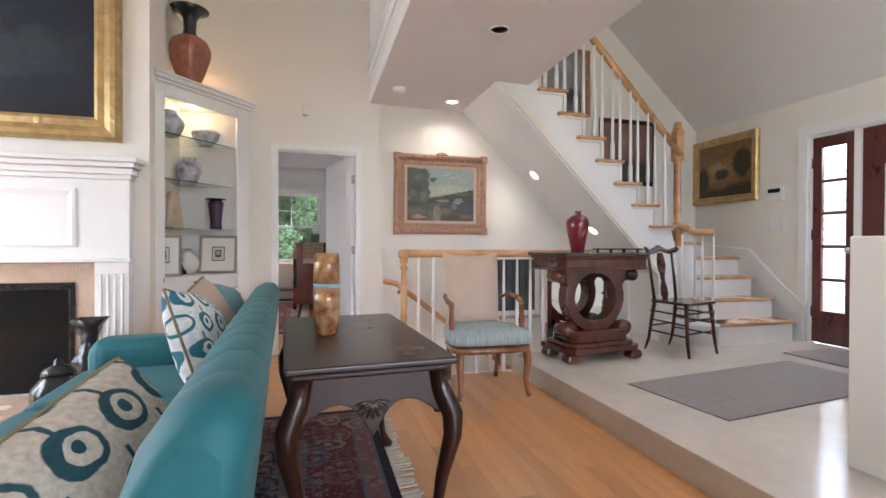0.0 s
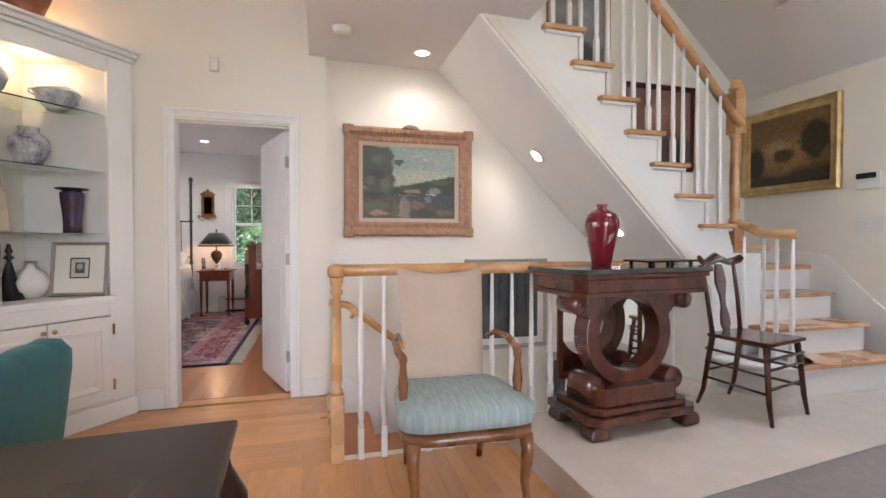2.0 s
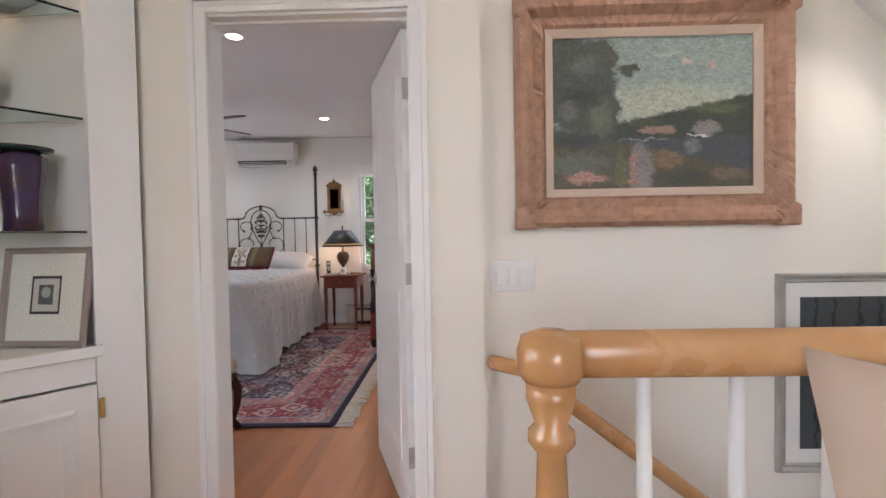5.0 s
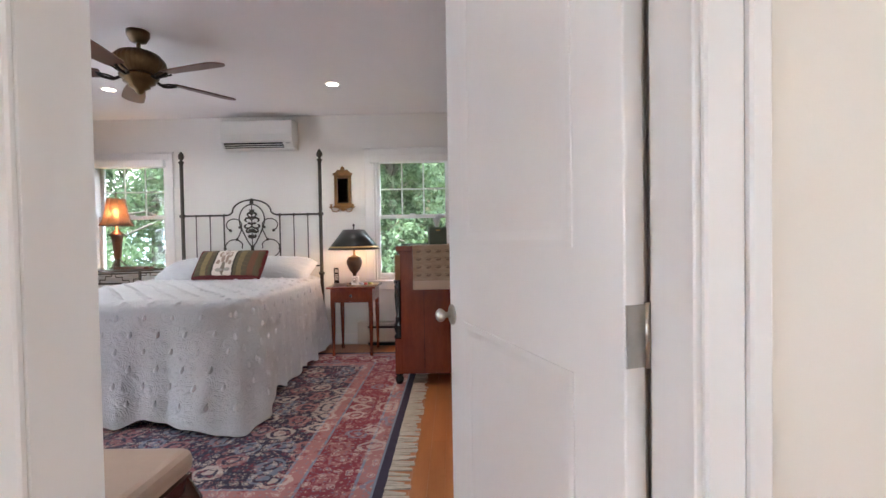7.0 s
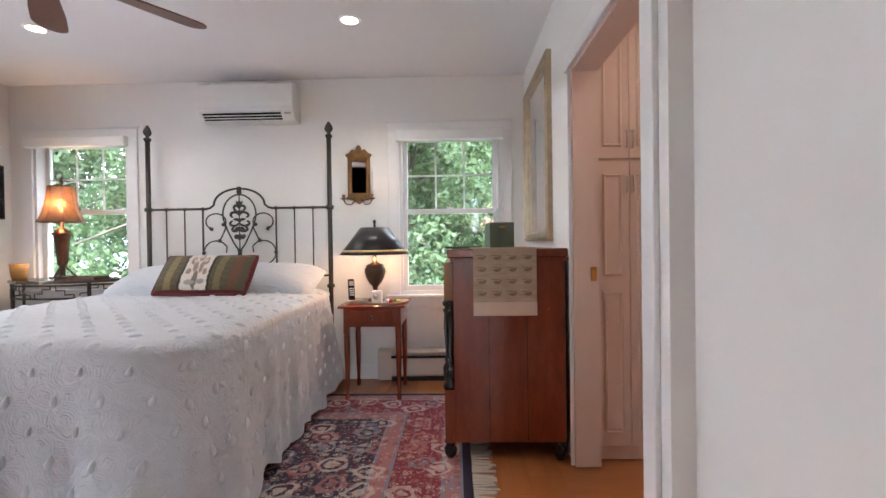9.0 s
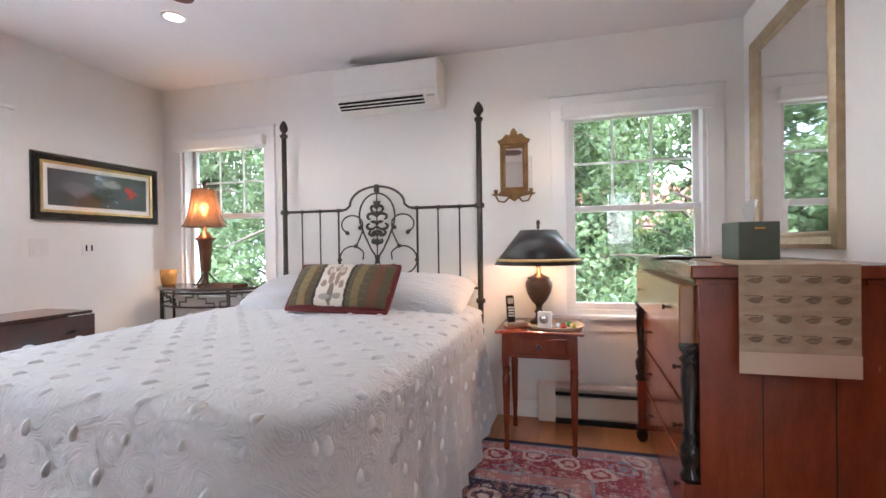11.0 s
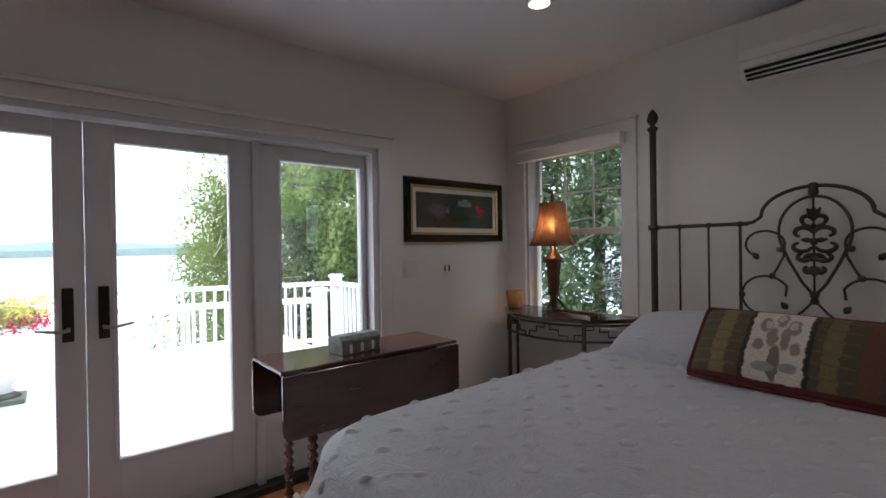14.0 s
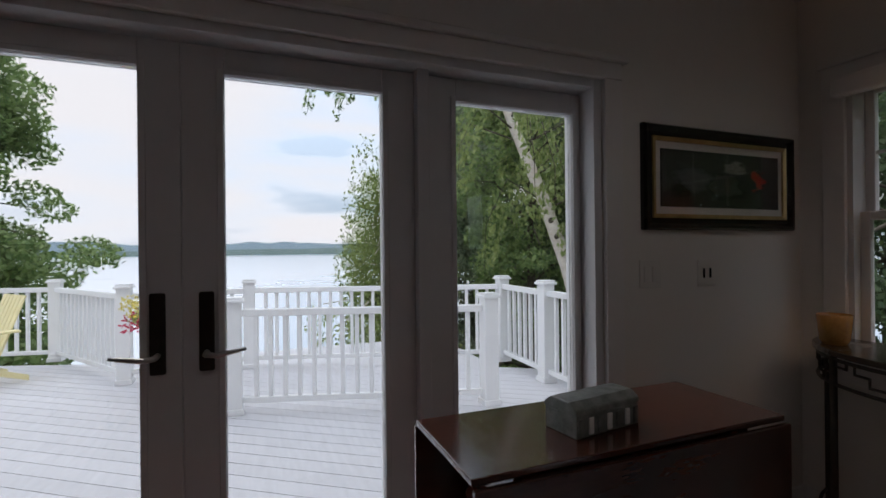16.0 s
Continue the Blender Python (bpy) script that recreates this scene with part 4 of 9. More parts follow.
for x in (-2.642, -1.109):
    part("bed_post", join(tube([(x, hy_, 0.0), (x, hy_, 2.06)], 0.019, 14), lathe([(0.03, 1.452), (0.034, 1.468), (0.03, 1.484)], 14, (x, hy_)), lathe([(0.03, 0.80), (0.033, 0.815), (0.03, 0.83)], 14, (x, hy_)), lathe([(0.02, 2.04), (0.03, 2.055), (0.03, 2.065), (0.015, 2.075)], 14, (x, hy_))), IRON, bed)
    part("finial", lathe([(0.012, 2.072), (0.014, 2.085), (0.03, 2.105), (0.033, 2.12), (0.026, 2.145), (0.014, 2.165), (0.004, 2.178), (0, 2.18)], 12, (x, hy_), 6, 0.08), IRON, bed, "bronzed bud finial")
cxh = -1.872


def bar(name, pts, r, seg=8):
    return part(name, tube([(cxh + u, hy_, z) for u, z in pts], r, seg), IRON, bed)


for s in (-1, 1):
    bar("top_rail", [(s * 0.765, 1.468), (s * 0.27, 1.468)], 0.010)
    bar("lower_rail", [(s * 0.765, 0.90), (s * 0.02, 0.90)], 0.009)
    for u in (0.62, 0.465):
        bar("spindle", [(s * u, 0.90), (s * u, 1.468)], 0.006)
        part("collar", lathe([(0.008, 1.452), (0.014, 1.46), (0.014, 1.474), (0.008, 1.482)], 10, (cxh + s * u, hy_)), IRON, bed)
    bar("panel_bar", [(s * 0.31, 0.90), (s * 0.31, 1.468)], 0.008)
    arch = [(s * 0.31, 1.468), (s * 0.25, 1.474), (s * 0.215, 1.50)] + [(s * 0.215 * math.cos(radians(a)), 1.50 + 0.135 * math.sin(radians(a))) for a in range(8, 91, 8)] + [(0, 1.635)]
    bar("arch", arch, 0.009)
    loop = [(s * 0.14 * math.cos(radians(a)), 1.42 + 0.165 * math.sin(radians(a))) for a in range(90, -25, -9)] + [(s * 0.095, 1.27), (s * 0.045, 1.17), (0, 1.11)]
    bar("heart_scroll", loop, 0.007)
    up = [(s * (0.285 - 0.085 + 0.085 * math.cos(radians(a)) * (1 - 0.0 * a)), 1.36 + 0.068 * math.sin(radians(a))) for a in range(-60, 200, 14)] + [(s * 0.12, 1.30), (s * 0.15, 1.235), (s * 0.17, 1.20)]
    bar("scroll", up, 0.006)
    lo = [(s * (0.20 - 0.085), 1.10)] + [(s * (0.20 + 0.105 * math.cos(radians(a))), 1.10 + 0.10 * math.sin(radians(a))) for a in range(150, -95, -14)] + [(s * 0.14, 0.955), (s * 0.05, 1.03), (0, 1.09)]
    bar("scroll", lo, 0.006)
    for u, z in ((0.24, 1.30), (0.12, 1.055)):
        part("leaf_tip", moved(lathe([(0.0, -0.022), (0.013, -0.012), (0.017, 0.0), (0.010, 0.012), (0.004, 0.02), (0, 0.021)], 8), Matrix.Translation((cxh + s * u, hy_, z)) @ Matrix.Rotation(radians(35 * s), 4, "Y")), IRON, bed)
    for u, z in ((0.135, 1.335), (0.17, 1.20), (0.305, 1.10), (0.31, 0.90), (0.31, 1.468)):
        part("boss", moved(lathe([(0, -0.016), (0.013, -0.012), (0.017, 0), (0.013, 0.012), (0, 0.016)], 10), Matrix.Translation((cxh + s * u, hy_, z))), IRON, bed)
for s in (-1, 1):
    for z0, w0, h0, curl in ((1.47, 0.055, 0.05, 1), (1.41, 0.088, 0.06, 1), (1.35, 0.095, 0.06, -1), (1.30, 0.075, 0.05, -1), (1.24, 0.045, 0.04, -1)):
        pts_ = [(cxh, hy_, z0)]
        for i in range(1, 13):
            q = i / 12
            a = radians(250 * q)
            r = 1 - 0.55 * q
            pts_.append((cxh + s * (w0 * 0.55 + w0 * 0.5 * r * -math.cos(a)), hy_ - 0.006 * math.sin(6 * q), z0 + curl * h0 * 0.55 * r * math.sin(a)))
        part("medallion_scroll", tube(pts_, [0.006 + 0.005 * math.sin(math.pi * i / 12) for i in range(13)], 7), IRON, bed)
    for z0, tilt in ((1.485, 30), (1.43, 62), (1.375, 85), (1.315, 118), (1.255, 140)):
        part("medallion_leaf", moved(lathe([(0.0, 0.0), (0.010, 0.014), (0.013, 0.028), (0.007, 0.045), (0.0, 0.056)], 8), Matrix.Translation((cxh, hy_, z0)) @ Matrix.Rotation(radians(s * tilt), 4, "Y")), IRON, bed)
for z0, r in ((1.52, 0.012), (1.445, 0.012), (1.37, 0.017), (1.285, 0.012), (1.215, 0.012)):
    part("medallion_bud", moved(lathe([(0, -1.2 * r), (0.8 * r, -0.7 * r), (r, 0), (0.8 * r, 0.7 * r), (0, 1.2 * r)], 10), Matrix.Translation((cxh, hy_, z0))), IRON, bed)
bar("medallion_stem", [(0, 1.60), (0, 1.11)], 0.005)
part("crown_boss", lathe([(0.014, 1.59), (0.022, 1.60), (0.018, 1.62), (0.024, 1.635), (0.016, 1.648), (0, 1.652)], 12, (cxh, hy_)), IRON, bed)
part("base_boss", lathe([(0.010, 1.07), (0.02, 1.085), (0.014, 1.10), (0.022, 1.12), (0.008, 1.135)], 12, (cxh, hy_)), IRON, bed)

TAPESTRY = art("tapestry_stripes", (0.080, 0.066, 0.036),
    [((0.21, 0.15, 0.065), "box", (0.15, -1, 0.24, 2), 0.01), ((0.12, 0.05, 0.03), "box", (0.245, -1, 0.265, 2), 0.01), ((0.17, 0.125, 0.055), "box", (0.66, -1, 0.74, 2), 0.01), ((0.13, 0.055, 0.03), "box", (0.80, -1, 0.90, 2), 0.02)]
    + [((0.14, 0.11, 0.05), "box", (0.03, z_, 0.30, z_ + 0.035), 0.02) for z_ in (0.16, 0.30, 0.44, 0.58, 0.72, 0.86)]
    + [((0.13, 0.10, 0.045), "box", (0.62, z_, 0.80, z_ + 0.035), 0.02) for z_ in (0.16, 0.30, 0.44, 0.58, 0.72, 0.86)]
    + [((0.03, 0.022, 0.016), "box", (0.305, -1, 0.33, 2), 0.006), ((0.03, 0.022, 0.016), "box", (0.60, -1, 0.625, 2), 0.006), ((0.60, 0.53, 0.46), "box", (0.33, -1, 0.60, 2), 0.006)]
    + [((0.27, 0.19, 0.15), "spot", (u_, v_, a_, b_), 0.5) for u_, v_, a_, b_ in ((0.40, 0.72, 0.035, 0.11), (0.47, 0.80, 0.03, 0.12), (0.53, 0.70, 0.035, 0.12), (0.44, 0.56, 0.03, 0.14), (0.50, 0.55, 0.025, 0.16), (0.38, 0.46, 0.03, 0.08), (0.55, 0.44, 0.03, 0.09))]
    + [((0.50, 0.41, 0.35), "spot", (u_, v_, 0.02, 0.06), 0.4) for u_, v_ in ((0.41, 0.72), (0.525, 0.72), (0.465, 0.82))]
    + [((0.16, 0.13, 0.10), "spot", (0.465, 0.27, 0.03, 0.22), 0.3), ((0.30, 0.27, 0.24), "spot", (0.42, 0.20, 0.06, 0.06), 0.5), ((0.27, 0.25, 0.22), "spot", (0.53, 0.22, 0.05, 0.06), 0.5)]
    + [((0.11, 0.012, 0.014), "line", (0, -1, 0.07), 0.01), ((0.11, 0.012, 0.014), "line", (0, 1, -0.94), 0.01), ((0.11, 0.012, 0.014), "line", (1, 0, -0.95), 0.01), ((0.11, 0.012, 0.014), "line", (-1, 0, 0.03), 0.01)], 0.9, 0.018, 16)
tp = thing("throw_pillow", "striped tapestry throw pillow with a dark red fringe on the bed", "pillow", "", (-1.80, 8.60, 0.945), 0)
tp.matrix_basis = pose(-1.80, 8.62, 0.955, -38, 0, -4)
part("cover", cushion(0.70, 0.33, 0.15), TAPESTRY, tp)
part("piping", cushion_edge(0.70, 0.33, 0.012), material("burgundy_fringe", (0.10, 0.012, 0.014), 0.9, second=(0.16, 0.02, 0.02), scale=60, bump=0.4, bump_scale=200), tp, "dark red fringe")

# ---- nightstand and what stands on it
ns = thing("nightstand", "red cherry nightstand with one drawer and slender turned legs", "nightstand")
part("tabletop", rounded(boxes((-0.93, 8.78, 0.688, -0.44, 9.28, 0.708)), 0.006), CHERRY, ns)
part("apron", rounded(boxes((-0.895, 8.815, 0.55, -0.475, 9.25, 0.688)), 0.003, 1), CHERRY, ns)
dr = part("drawer", rounded(boxes((-0.835, 8.805, 0.572, -0.535, 8.816, 0.668)), 0.004), CHERRY, ns)
part("knob", moved(lathe([(0.006, 0), (0.006, 0.012), (0.014, 0.02), (0.012, 0.03), (0, 0.032)], 12), Matrix.Translation((-0.685, 8.806, 0.62)) @ Matrix.Rotation(math.pi / 2, 4, "X")), BRONZE, dr, "dark brass knob")
for x in (-0.875, -0.495):
    for y in (8.835, 9.23):
        part("leg", join(boxes((x - 0.021, y - 0.021, 0.50, x + 0.021, y + 0.021, 0.56)), lathe([(0.013, 0.0), (0.017, 0.03), (0.012, 0.06), (0.017, 0.18), (0.021, 0.36), (0.023, 0.44), (0.018, 0.455), (0.024, 0.47), (0.02, 0.50)], 14, (x, y))), CHERRY, ns)

URN = material("bronze_urn", (0.055, 0.030, 0.020), 0.32, 0.4, second=(0.10, 0.055, 0.03), scale=12, bump=0.1)


def lampshade(name, colour, colour2, rough=0.6, through_light=0.5):
    m = material(name, colour, rough, second=colour2, scale=9, bump=0.05)
    N, L = m.node_tree.nodes, m.node_tree.links
    tr = N.new("ShaderNodeBsdfTranslucent")
    mixcol = [n for n in N if n.bl_idname == "ShaderNodeMix"][0]
    L.new(mixcol.outputs["Result"], tr.inputs["Color"])
    ms = N.new("ShaderNodeMixShader")
    ms.inputs[0].default_value = through_light
    L.new(N["Principled BSDF"].outputs[0], ms.inputs[1])
    L.new(tr.outputs[0], ms.inputs[2])
    L.new(ms.outputs[0], N["Material Output"].inputs["Surface"])
    return m


BULB = glow("lit_bulb", (1.0, 0.72, 0.40), 45.0)
rl = thing("table_lamp", "lit bronze urn lamp with a black conical shade, on the nightstand", "lamp", "bedside lamps", (-0.70, 9.07, 0.708))
part("base", lathe([(0.075, 0), (0.078, 0.012), (0.05, 0.022), (0.026, 0.035), (0.02, 0.06), (0.03, 0.075), (0.018, 0.09), (0.022, 0.115), (0.05, 0.145), (0.072, 0.19), (0.082, 0.23), (0.080, 0.255), (0.066, 0.272), (0.07, 0.282), (0.04, 0.295), (0.014, 0.31), (0.012, 0.36)], 28), URN, rl)
SHADEB = material("black_paper_shade", (0.014, 0.012, 0.011), 0.35, second=(0.022, 0.018, 0.015), scale=6)
part("shade", open_ends(lathe([(0.268, 0.365), (0.272, 0.366), (0.110, 0.575), (0.105, 0.575), (0.268, 0.368)], 40)), SHADEB, rl, "black conical shade")
part("shade_band", lathe([(0.2575, 0.387), (0.2595, 0.387), (0.2475, 0.4025), (0.2455, 0.4025)], 40), GOLD, rl, "gold band")
part("harp", join(tube([(0, 0, 0.36), (0.05, 0, 0.42), (0.055, 0, 0.5), (0, 0, 0.585)], 0.0025, 6), tube([(0, 0, 0.36), (-0.05, 0, 0.42), (-0.055, 0, 0.5), (0, 0, 0.585)], 0.0025, 6)), BRASS, rl)
part("finial", lathe([(0.004, 0.58), (0.012, 0.592), (0.006, 0.602), (0.014, 0.618), (0.008, 0.635), (0, 0.64)], 12), BRONZE, rl)
part("bulb", lathe([(0.012, 0.375), (0.014, 0.39), (0.03, 0.43), (0.028, 0.455), (0, 0.475)], 14), BULB, rl)
lamp("nightstand_lamp_light", "POINT", (-0.70, 9.025, 1.10), 30.0, (1.0, 0.60, 0.33), size=(0.035,))

phone = thing("telephone", "black cordless telephone standing in a silver charging base", "telephone", "", (-0.83, 8.93, 0.708), 25)
part("cradle", rounded(boxes((-0.06, -0.04, 0, 0.07, 0.05, 0.028)), 0.01), NICKEL, phone)
part("handset", moved(rounded(boxes((-0.024, -0.013, 0, 0.024, 0.013, 0.165)), 0.008), Matrix.Translation((-0.025, 0.0, 0.02)) @ Matrix.Rotation(radians(-10), 4, "X")), BLACKP, phone)
part("screen", moved(boxes((-0.017, -0.0145, 0.115, 0.017, -0.0125, 0.15)), Matrix.Translation((-0.025, 0.0, 0.02)) @ Matrix.Rotation(radians(-10), 4, "X")), NICKEL, phone)
kp = bmesh.new()
for i in range(3):
    for j in range(4):
        box(kp, -0.016 + i * 0.012, -0.0148, 0.04 + j * 0.016, -0.008 + i * 0.012, -0.0125, 0.05 + j * 0.016)
part("keypad", moved(kp, Matrix.Translation((-0.025, 0.0, 0.02)) @ Matrix.Rotation(radians(-10), 4, "X")), WHITE, phone)
tray = solo("tray", lathe([(0.0, 0.0), (0.15, 0.0), (0.17, 0.016), (0.165, 0.018), (0.145, 0.005), (0, 0.005)], 36), material("woven_straw", (0.45, 0.33, 0.22), 0.7, second=(0.35, 0.24, 0.15), scale=40, bump=0.4, bump_scale=150), "round shallow woven tray on the nightstand", "tray", "", (-0.60, 8.97, 0.708))
clock = thing("alarm_clock", "small white alarm clock on the woven tray", "clock", "", (-0.655, 8.875, 0.714), -8)
part("case", rounded(boxes((-0.038, -0.02, 0, 0.038, 0.02, 0.095)), 0.006), WHITE, clock)
part("dial", moved(lathe([(0.026, 0), (0.026, 0.003), (0, 0.003)], 24), Matrix.Translation((0, -0.02, 0.055)) @ Matrix.Rotation(math.pi / 2, 4, "X")), NICKEL, clock)
for i, (x, y, c) in enumerate(((-0.55, 8.88, (0.5, 0.06, 0.05)), (-0.52, 8.95, (0.08, 0.35, 0.12)), (-0.585, 8.90, (0.75, 0.75, 0.8)), (-0.50, 8.90, (0.6, 0.5, 0.15)))):
    solo("trinket", lathe([(0.0, 0), (0.014, 0.002), (0.02, 0.014), (0.012, 0.026), (0, 0.03)], 10), material("trinket_glaze", c, 0.2, second=tuple(k * 0.7 for k in c), scale=40), "small bright glazed trinket on the tray", "trinket", "trinkets on the tray", (x, y, 0.714))

# ---- dresser
ds = thing("dresser", "tall red cherry dresser with black turned columns and feet", "dresser")
part("body", rounded(boxes((-0.085, 7.875, 0.10, 0.50, 9.165, 1.075)), 0.003, 1), CHERRY, ds)
part("top", rounded(boxes((-0.115, 7.84, 1.075, 0.508, 9.20, 1.118), (-0.10, 7.857, 1.055, 0.506, 9.185, 1.075)), 0.006), CHERRY, ds)
MAPLE = material("curly_maple_front", (0.23, 0.095, 0.03), 0.24, second=(0.32, 0.15, 0.05), scale=5, stretch=(1, 3, 1), coat=0.35)
for z0, z1, mt, out in ((0.84, 1.045, MAPLE, 0.035), (0.60, 0.815, CHERRY, 0.0), (0.37, 0.585, CHERRY, 0.0), (0.14, 0.355, CHERRY, 0.0)):
    d_ = part("drawer", rounded(boxes((-0.10 - out, 7.93, z0, -0.084, 9.11, z1)), 0.005), mt, ds)
    for yy in (8.15, 8.90):
        part("knob", moved(lathe([(0.006, 0), (0.005, 0.006), (0.012, 0.012), (0.010, 0.018), (0, 0.02)], 14), Matrix.Translation((-0.10 - out, yy, (z0 + z1) / 2)) @ Matrix.Rotation(-math.pi / 2, 4, "Y")), BRONZE, d_)
for y in (7.905, 9.135):
    part("plinth", rounded(boxes((-0.135, y - 0.035, 0.10, -0.08, y + 0.035, 0.38)), 0.003), CHERRY, ds)
    part("column", lathe([(0.034, 0.38), (0.036, 0.40), (0.024, 0.415), (0.034, 0.45), (0.036, 0.49), (0.022, 0.52), (0.028, 0.54), (0.020, 0.56), (0.030, 0.72), (0.026, 0.78), (0.034, 0.795), (0.022, 0.81), (0.036, 0.83), (0.034, 0.845)], 18, (-0.108, y)), BLACKP, ds, "black turned column")
    part("foot", lathe([(0.018, 0.012), (0.03, 0.03), (0.036, 0.06), (0.022, 0.082), (0.034, 0.095), (0.034, 0.10)], 16, (-0.108, y)), BLACKP, ds, "black turned foot")
    part("foot", lathe([(0.018, 0.0), (0.03, 0.03), (0.036, 0.06), (0.022, 0.082), (0.034, 0.095), (0.034, 0.10)], 16, (0.47, y)), BLACKP, ds, "black turned foot")
for i in range(11):
    x = -0.095 + i * 0.058
    part("dentil", boxes((x, 7.845, 1.055, x + 0.03, 7.857, 1.073)), CHERRY, ds)
for xx in (0.10, 0.30):
    part("board_joint", boxes((xx - 0.0015, 7.8735, 0.11, xx + 0.0015, 7.8755, 1.05)), BLACKP, ds)

RUNNER = material("tan_woven_runner", (0.42, 0.33, 0.24), 0.9, second=(0.30, 0.22, 0.15), scale=22, stretch=(0.6, 1, 2.2), bump=0.3, bump_scale=200, amount=0.6)
rn = thing("table_runner", "tan woven runner with dark birds draped over the dresser", "runner")
RW = (0.02, 0.345)
part("cloth", rounded(boxes((RW[0], 7.834, 1.1185, RW[1], 8.99, 1.1225), (RW[0], 7.828, 0.775, RW[1], 7.833, 1.1225), bev=0), 0.0015, 1), RUNNER, rn)
part("plain_hem", boxes((RW[0] - 0.0008, 7.826, 0.775, RW[1] + 0.0008, 7.8275, 0.845)), LINEN, rn, "plain beige hem")
BIRD = material("dark_woven_bird", (0.24, 0.18, 0.13), 0.95, second=(0.19, 0.13, 0.09), scale=60)
for r_ in range(4):
    for c_ in range(4):
        bx = RW[0] + 0.045 + c_ * 0.078
        bz = 0.885 + r_ * 0.062
        part("woven_bird", join(moved(lathe([(0, -0.024), (0.012, -0.006), (0.012, 0.008), (0, 0.022)], 8), Matrix.Translation((bx, 7.8268, bz)) @ Matrix.Rotation(math.pi / 2, 4, "Y") @ Matrix.Diagonal((0.7, 0.08, 1, 1))), boxes((bx + 0.012, 7.8255, bz + 0.004, bx + 0.022, 7.8272, bz + 0.014)), boxes((bx - 0.03, 7.8255, bz + 0.012, bx + 0.01, 7.8272, bz + 0.016))), BIRD, rn)
tb = thing("tissue_box", "grey-green tissue box cover with a white tissue on the dresser", "tissue box", "", (0.20, 8.30, 1.1226), 8)
TBM = material("sage_green_wood", (0.075, 0.10, 0.075), 0.5, second=(0.10, 0.13, 0.10), scale=12)
part("cover", rounded(boxes((-0.075, -0.075, 0, 0.075, 0.075, 0.15)), 0.004), TBM, tb)
part("pull", rounded(boxes((-0.02, -0.08, 0.118, 0.02, -0.074, 0.128)), 0.002), BRASS, tb)
tis = bmesh.new()
bmesh.ops.create_cone(tis, segments=14, radius1=0.012, radius2=0.05, depth=0.08, cap_ends=False, matrix=Matrix.Translation((0, 0, 0.188)))
for v in tis.verts:
    if v.co.z > 0.19:
        a = math.atan2(v.co.y, v.co.x)
        v.co.z += 0.02 * math.sin(3 * a)
        v.co.x *= 0.6 + 0.3 * math.sin(2 * a)
        v.co.y *= 0.6
part("tissue", tis, material("white_tissue", (0.85, 0.85, 0.85), 0.9, second=(0.8, 0.8, 0.8)), tb, "white paper tissue")
solo("tray", rounded(boxes((-0.12, -0.17, 0, 0.12, 0.17, 0.012)), 0.004), BLACKP, "flat black tray on the dresser", "tray", "", (-0.03, 8.62, 1.1187), 5)

# ---- mirror above the dresser, on the right-hand wall
CHAMP = material("champagne_gilt", (0.46, 0.36, 0.24), 0.4, 0.5, second=(0.36, 0.27, 0.16), scale=20, bump=0.15)
mr_ = thing("wall_mirror", "large mirror in a champagne gilt frame above the dresser", "mirror", "", (0.53, 8.765, 1.745), 90)
mr_.matrix_basis = pose(0.53, 8.765, 1.745, 0, 0, -90)
part("frame", moulding(0.92, 1.17, [(0, 0), (0, 0.03), (0.02, 0.042), (0.05, 0.025), (0.065, 0.03), (0.075, 0.015), (0.075, 0)]), CHAMP, mr_)
o_ = part("glass", sheet(0.772, 1.022), MIRROR, mr_, "silvered glass")
o_.location = (0, -0.012, 0)

# ---- gilded mirror sconce
OLDGILT = material("dark_old_gilt", (0.30, 0.165, 0.06), 0.42, 0.55, second=(0.16, 0.085, 0.035), scale=16, bump=0.25, bump_scale=120)
sc = thing("mirror_sconce", "small dark gilt mirror sconce with two candle arms", "sconce", "", (-0.885, 9.42, 1.73))
part("frame", moulding(0.19, 0.34, [(0, 0), (0, 0.02), (0.012, 0.028), (0.025, 0.018), (0.033, 0.022), (0.036, 0.01), (0.036, 0)]), OLDGILT, sc)
o_ = part("glass", sheet(0.12, 0.27), MIRROR, sc)
o_.location = (0, -0.008, 0)
crest = [(-0.10, 0.165), (-0.115, 0.19), (-0.08, 0.205), (-0.055, 0.235), (-0.025, 0.225), (-0.02, 0.255), (0, 0.275), (0.02, 0.255), (0.025, 0.225), (0.055, 0.235), (0.08, 0.205), (0.115, 0.19), (0.10, 0.165)]
part("crest", rounded(prism(crest, -0.028, -0.004, "y"), 0.005), OLDGILT, sc, "gilded carved crest")
part("apron", rounded(prism([(-0.10, -0.165), (0.10, -0.165), (0.115, -0.19), (0.05, -0.20), (0.0, -0.235), (-0.05, -0.20), (-0.115, -0.19)], -0.028, -0.004, "y"), 0.005), OLDGILT, sc)
for s in (-1, 1):
    a_ = part("arm", tube([(s * 0.02, -0.03, -0.19), (s * 0.06, -0.06, -0.24), (s * 0.10, -0.07, -0.235), (s * 0.12, -0.07, -0.20)], 0.006, 8), OLDGILT, sc)
    part("candle_cup", moved(lathe([(0.006, -0.01), (0.028, 0.0), (0.03, 0.005), (0.012, 0.008), (0.014, 0.035), (0.011, 0.035)], 14), Matrix.Translation((s * 0.12, -0.07, -0.19))), OLDGILT, a_)
part("candle", lathe([(0.009, -0.165), (0.009, 0.06), (0.002, 0.065)], 10, (0.12, -0.07)), WHITE, sc, "white candle")

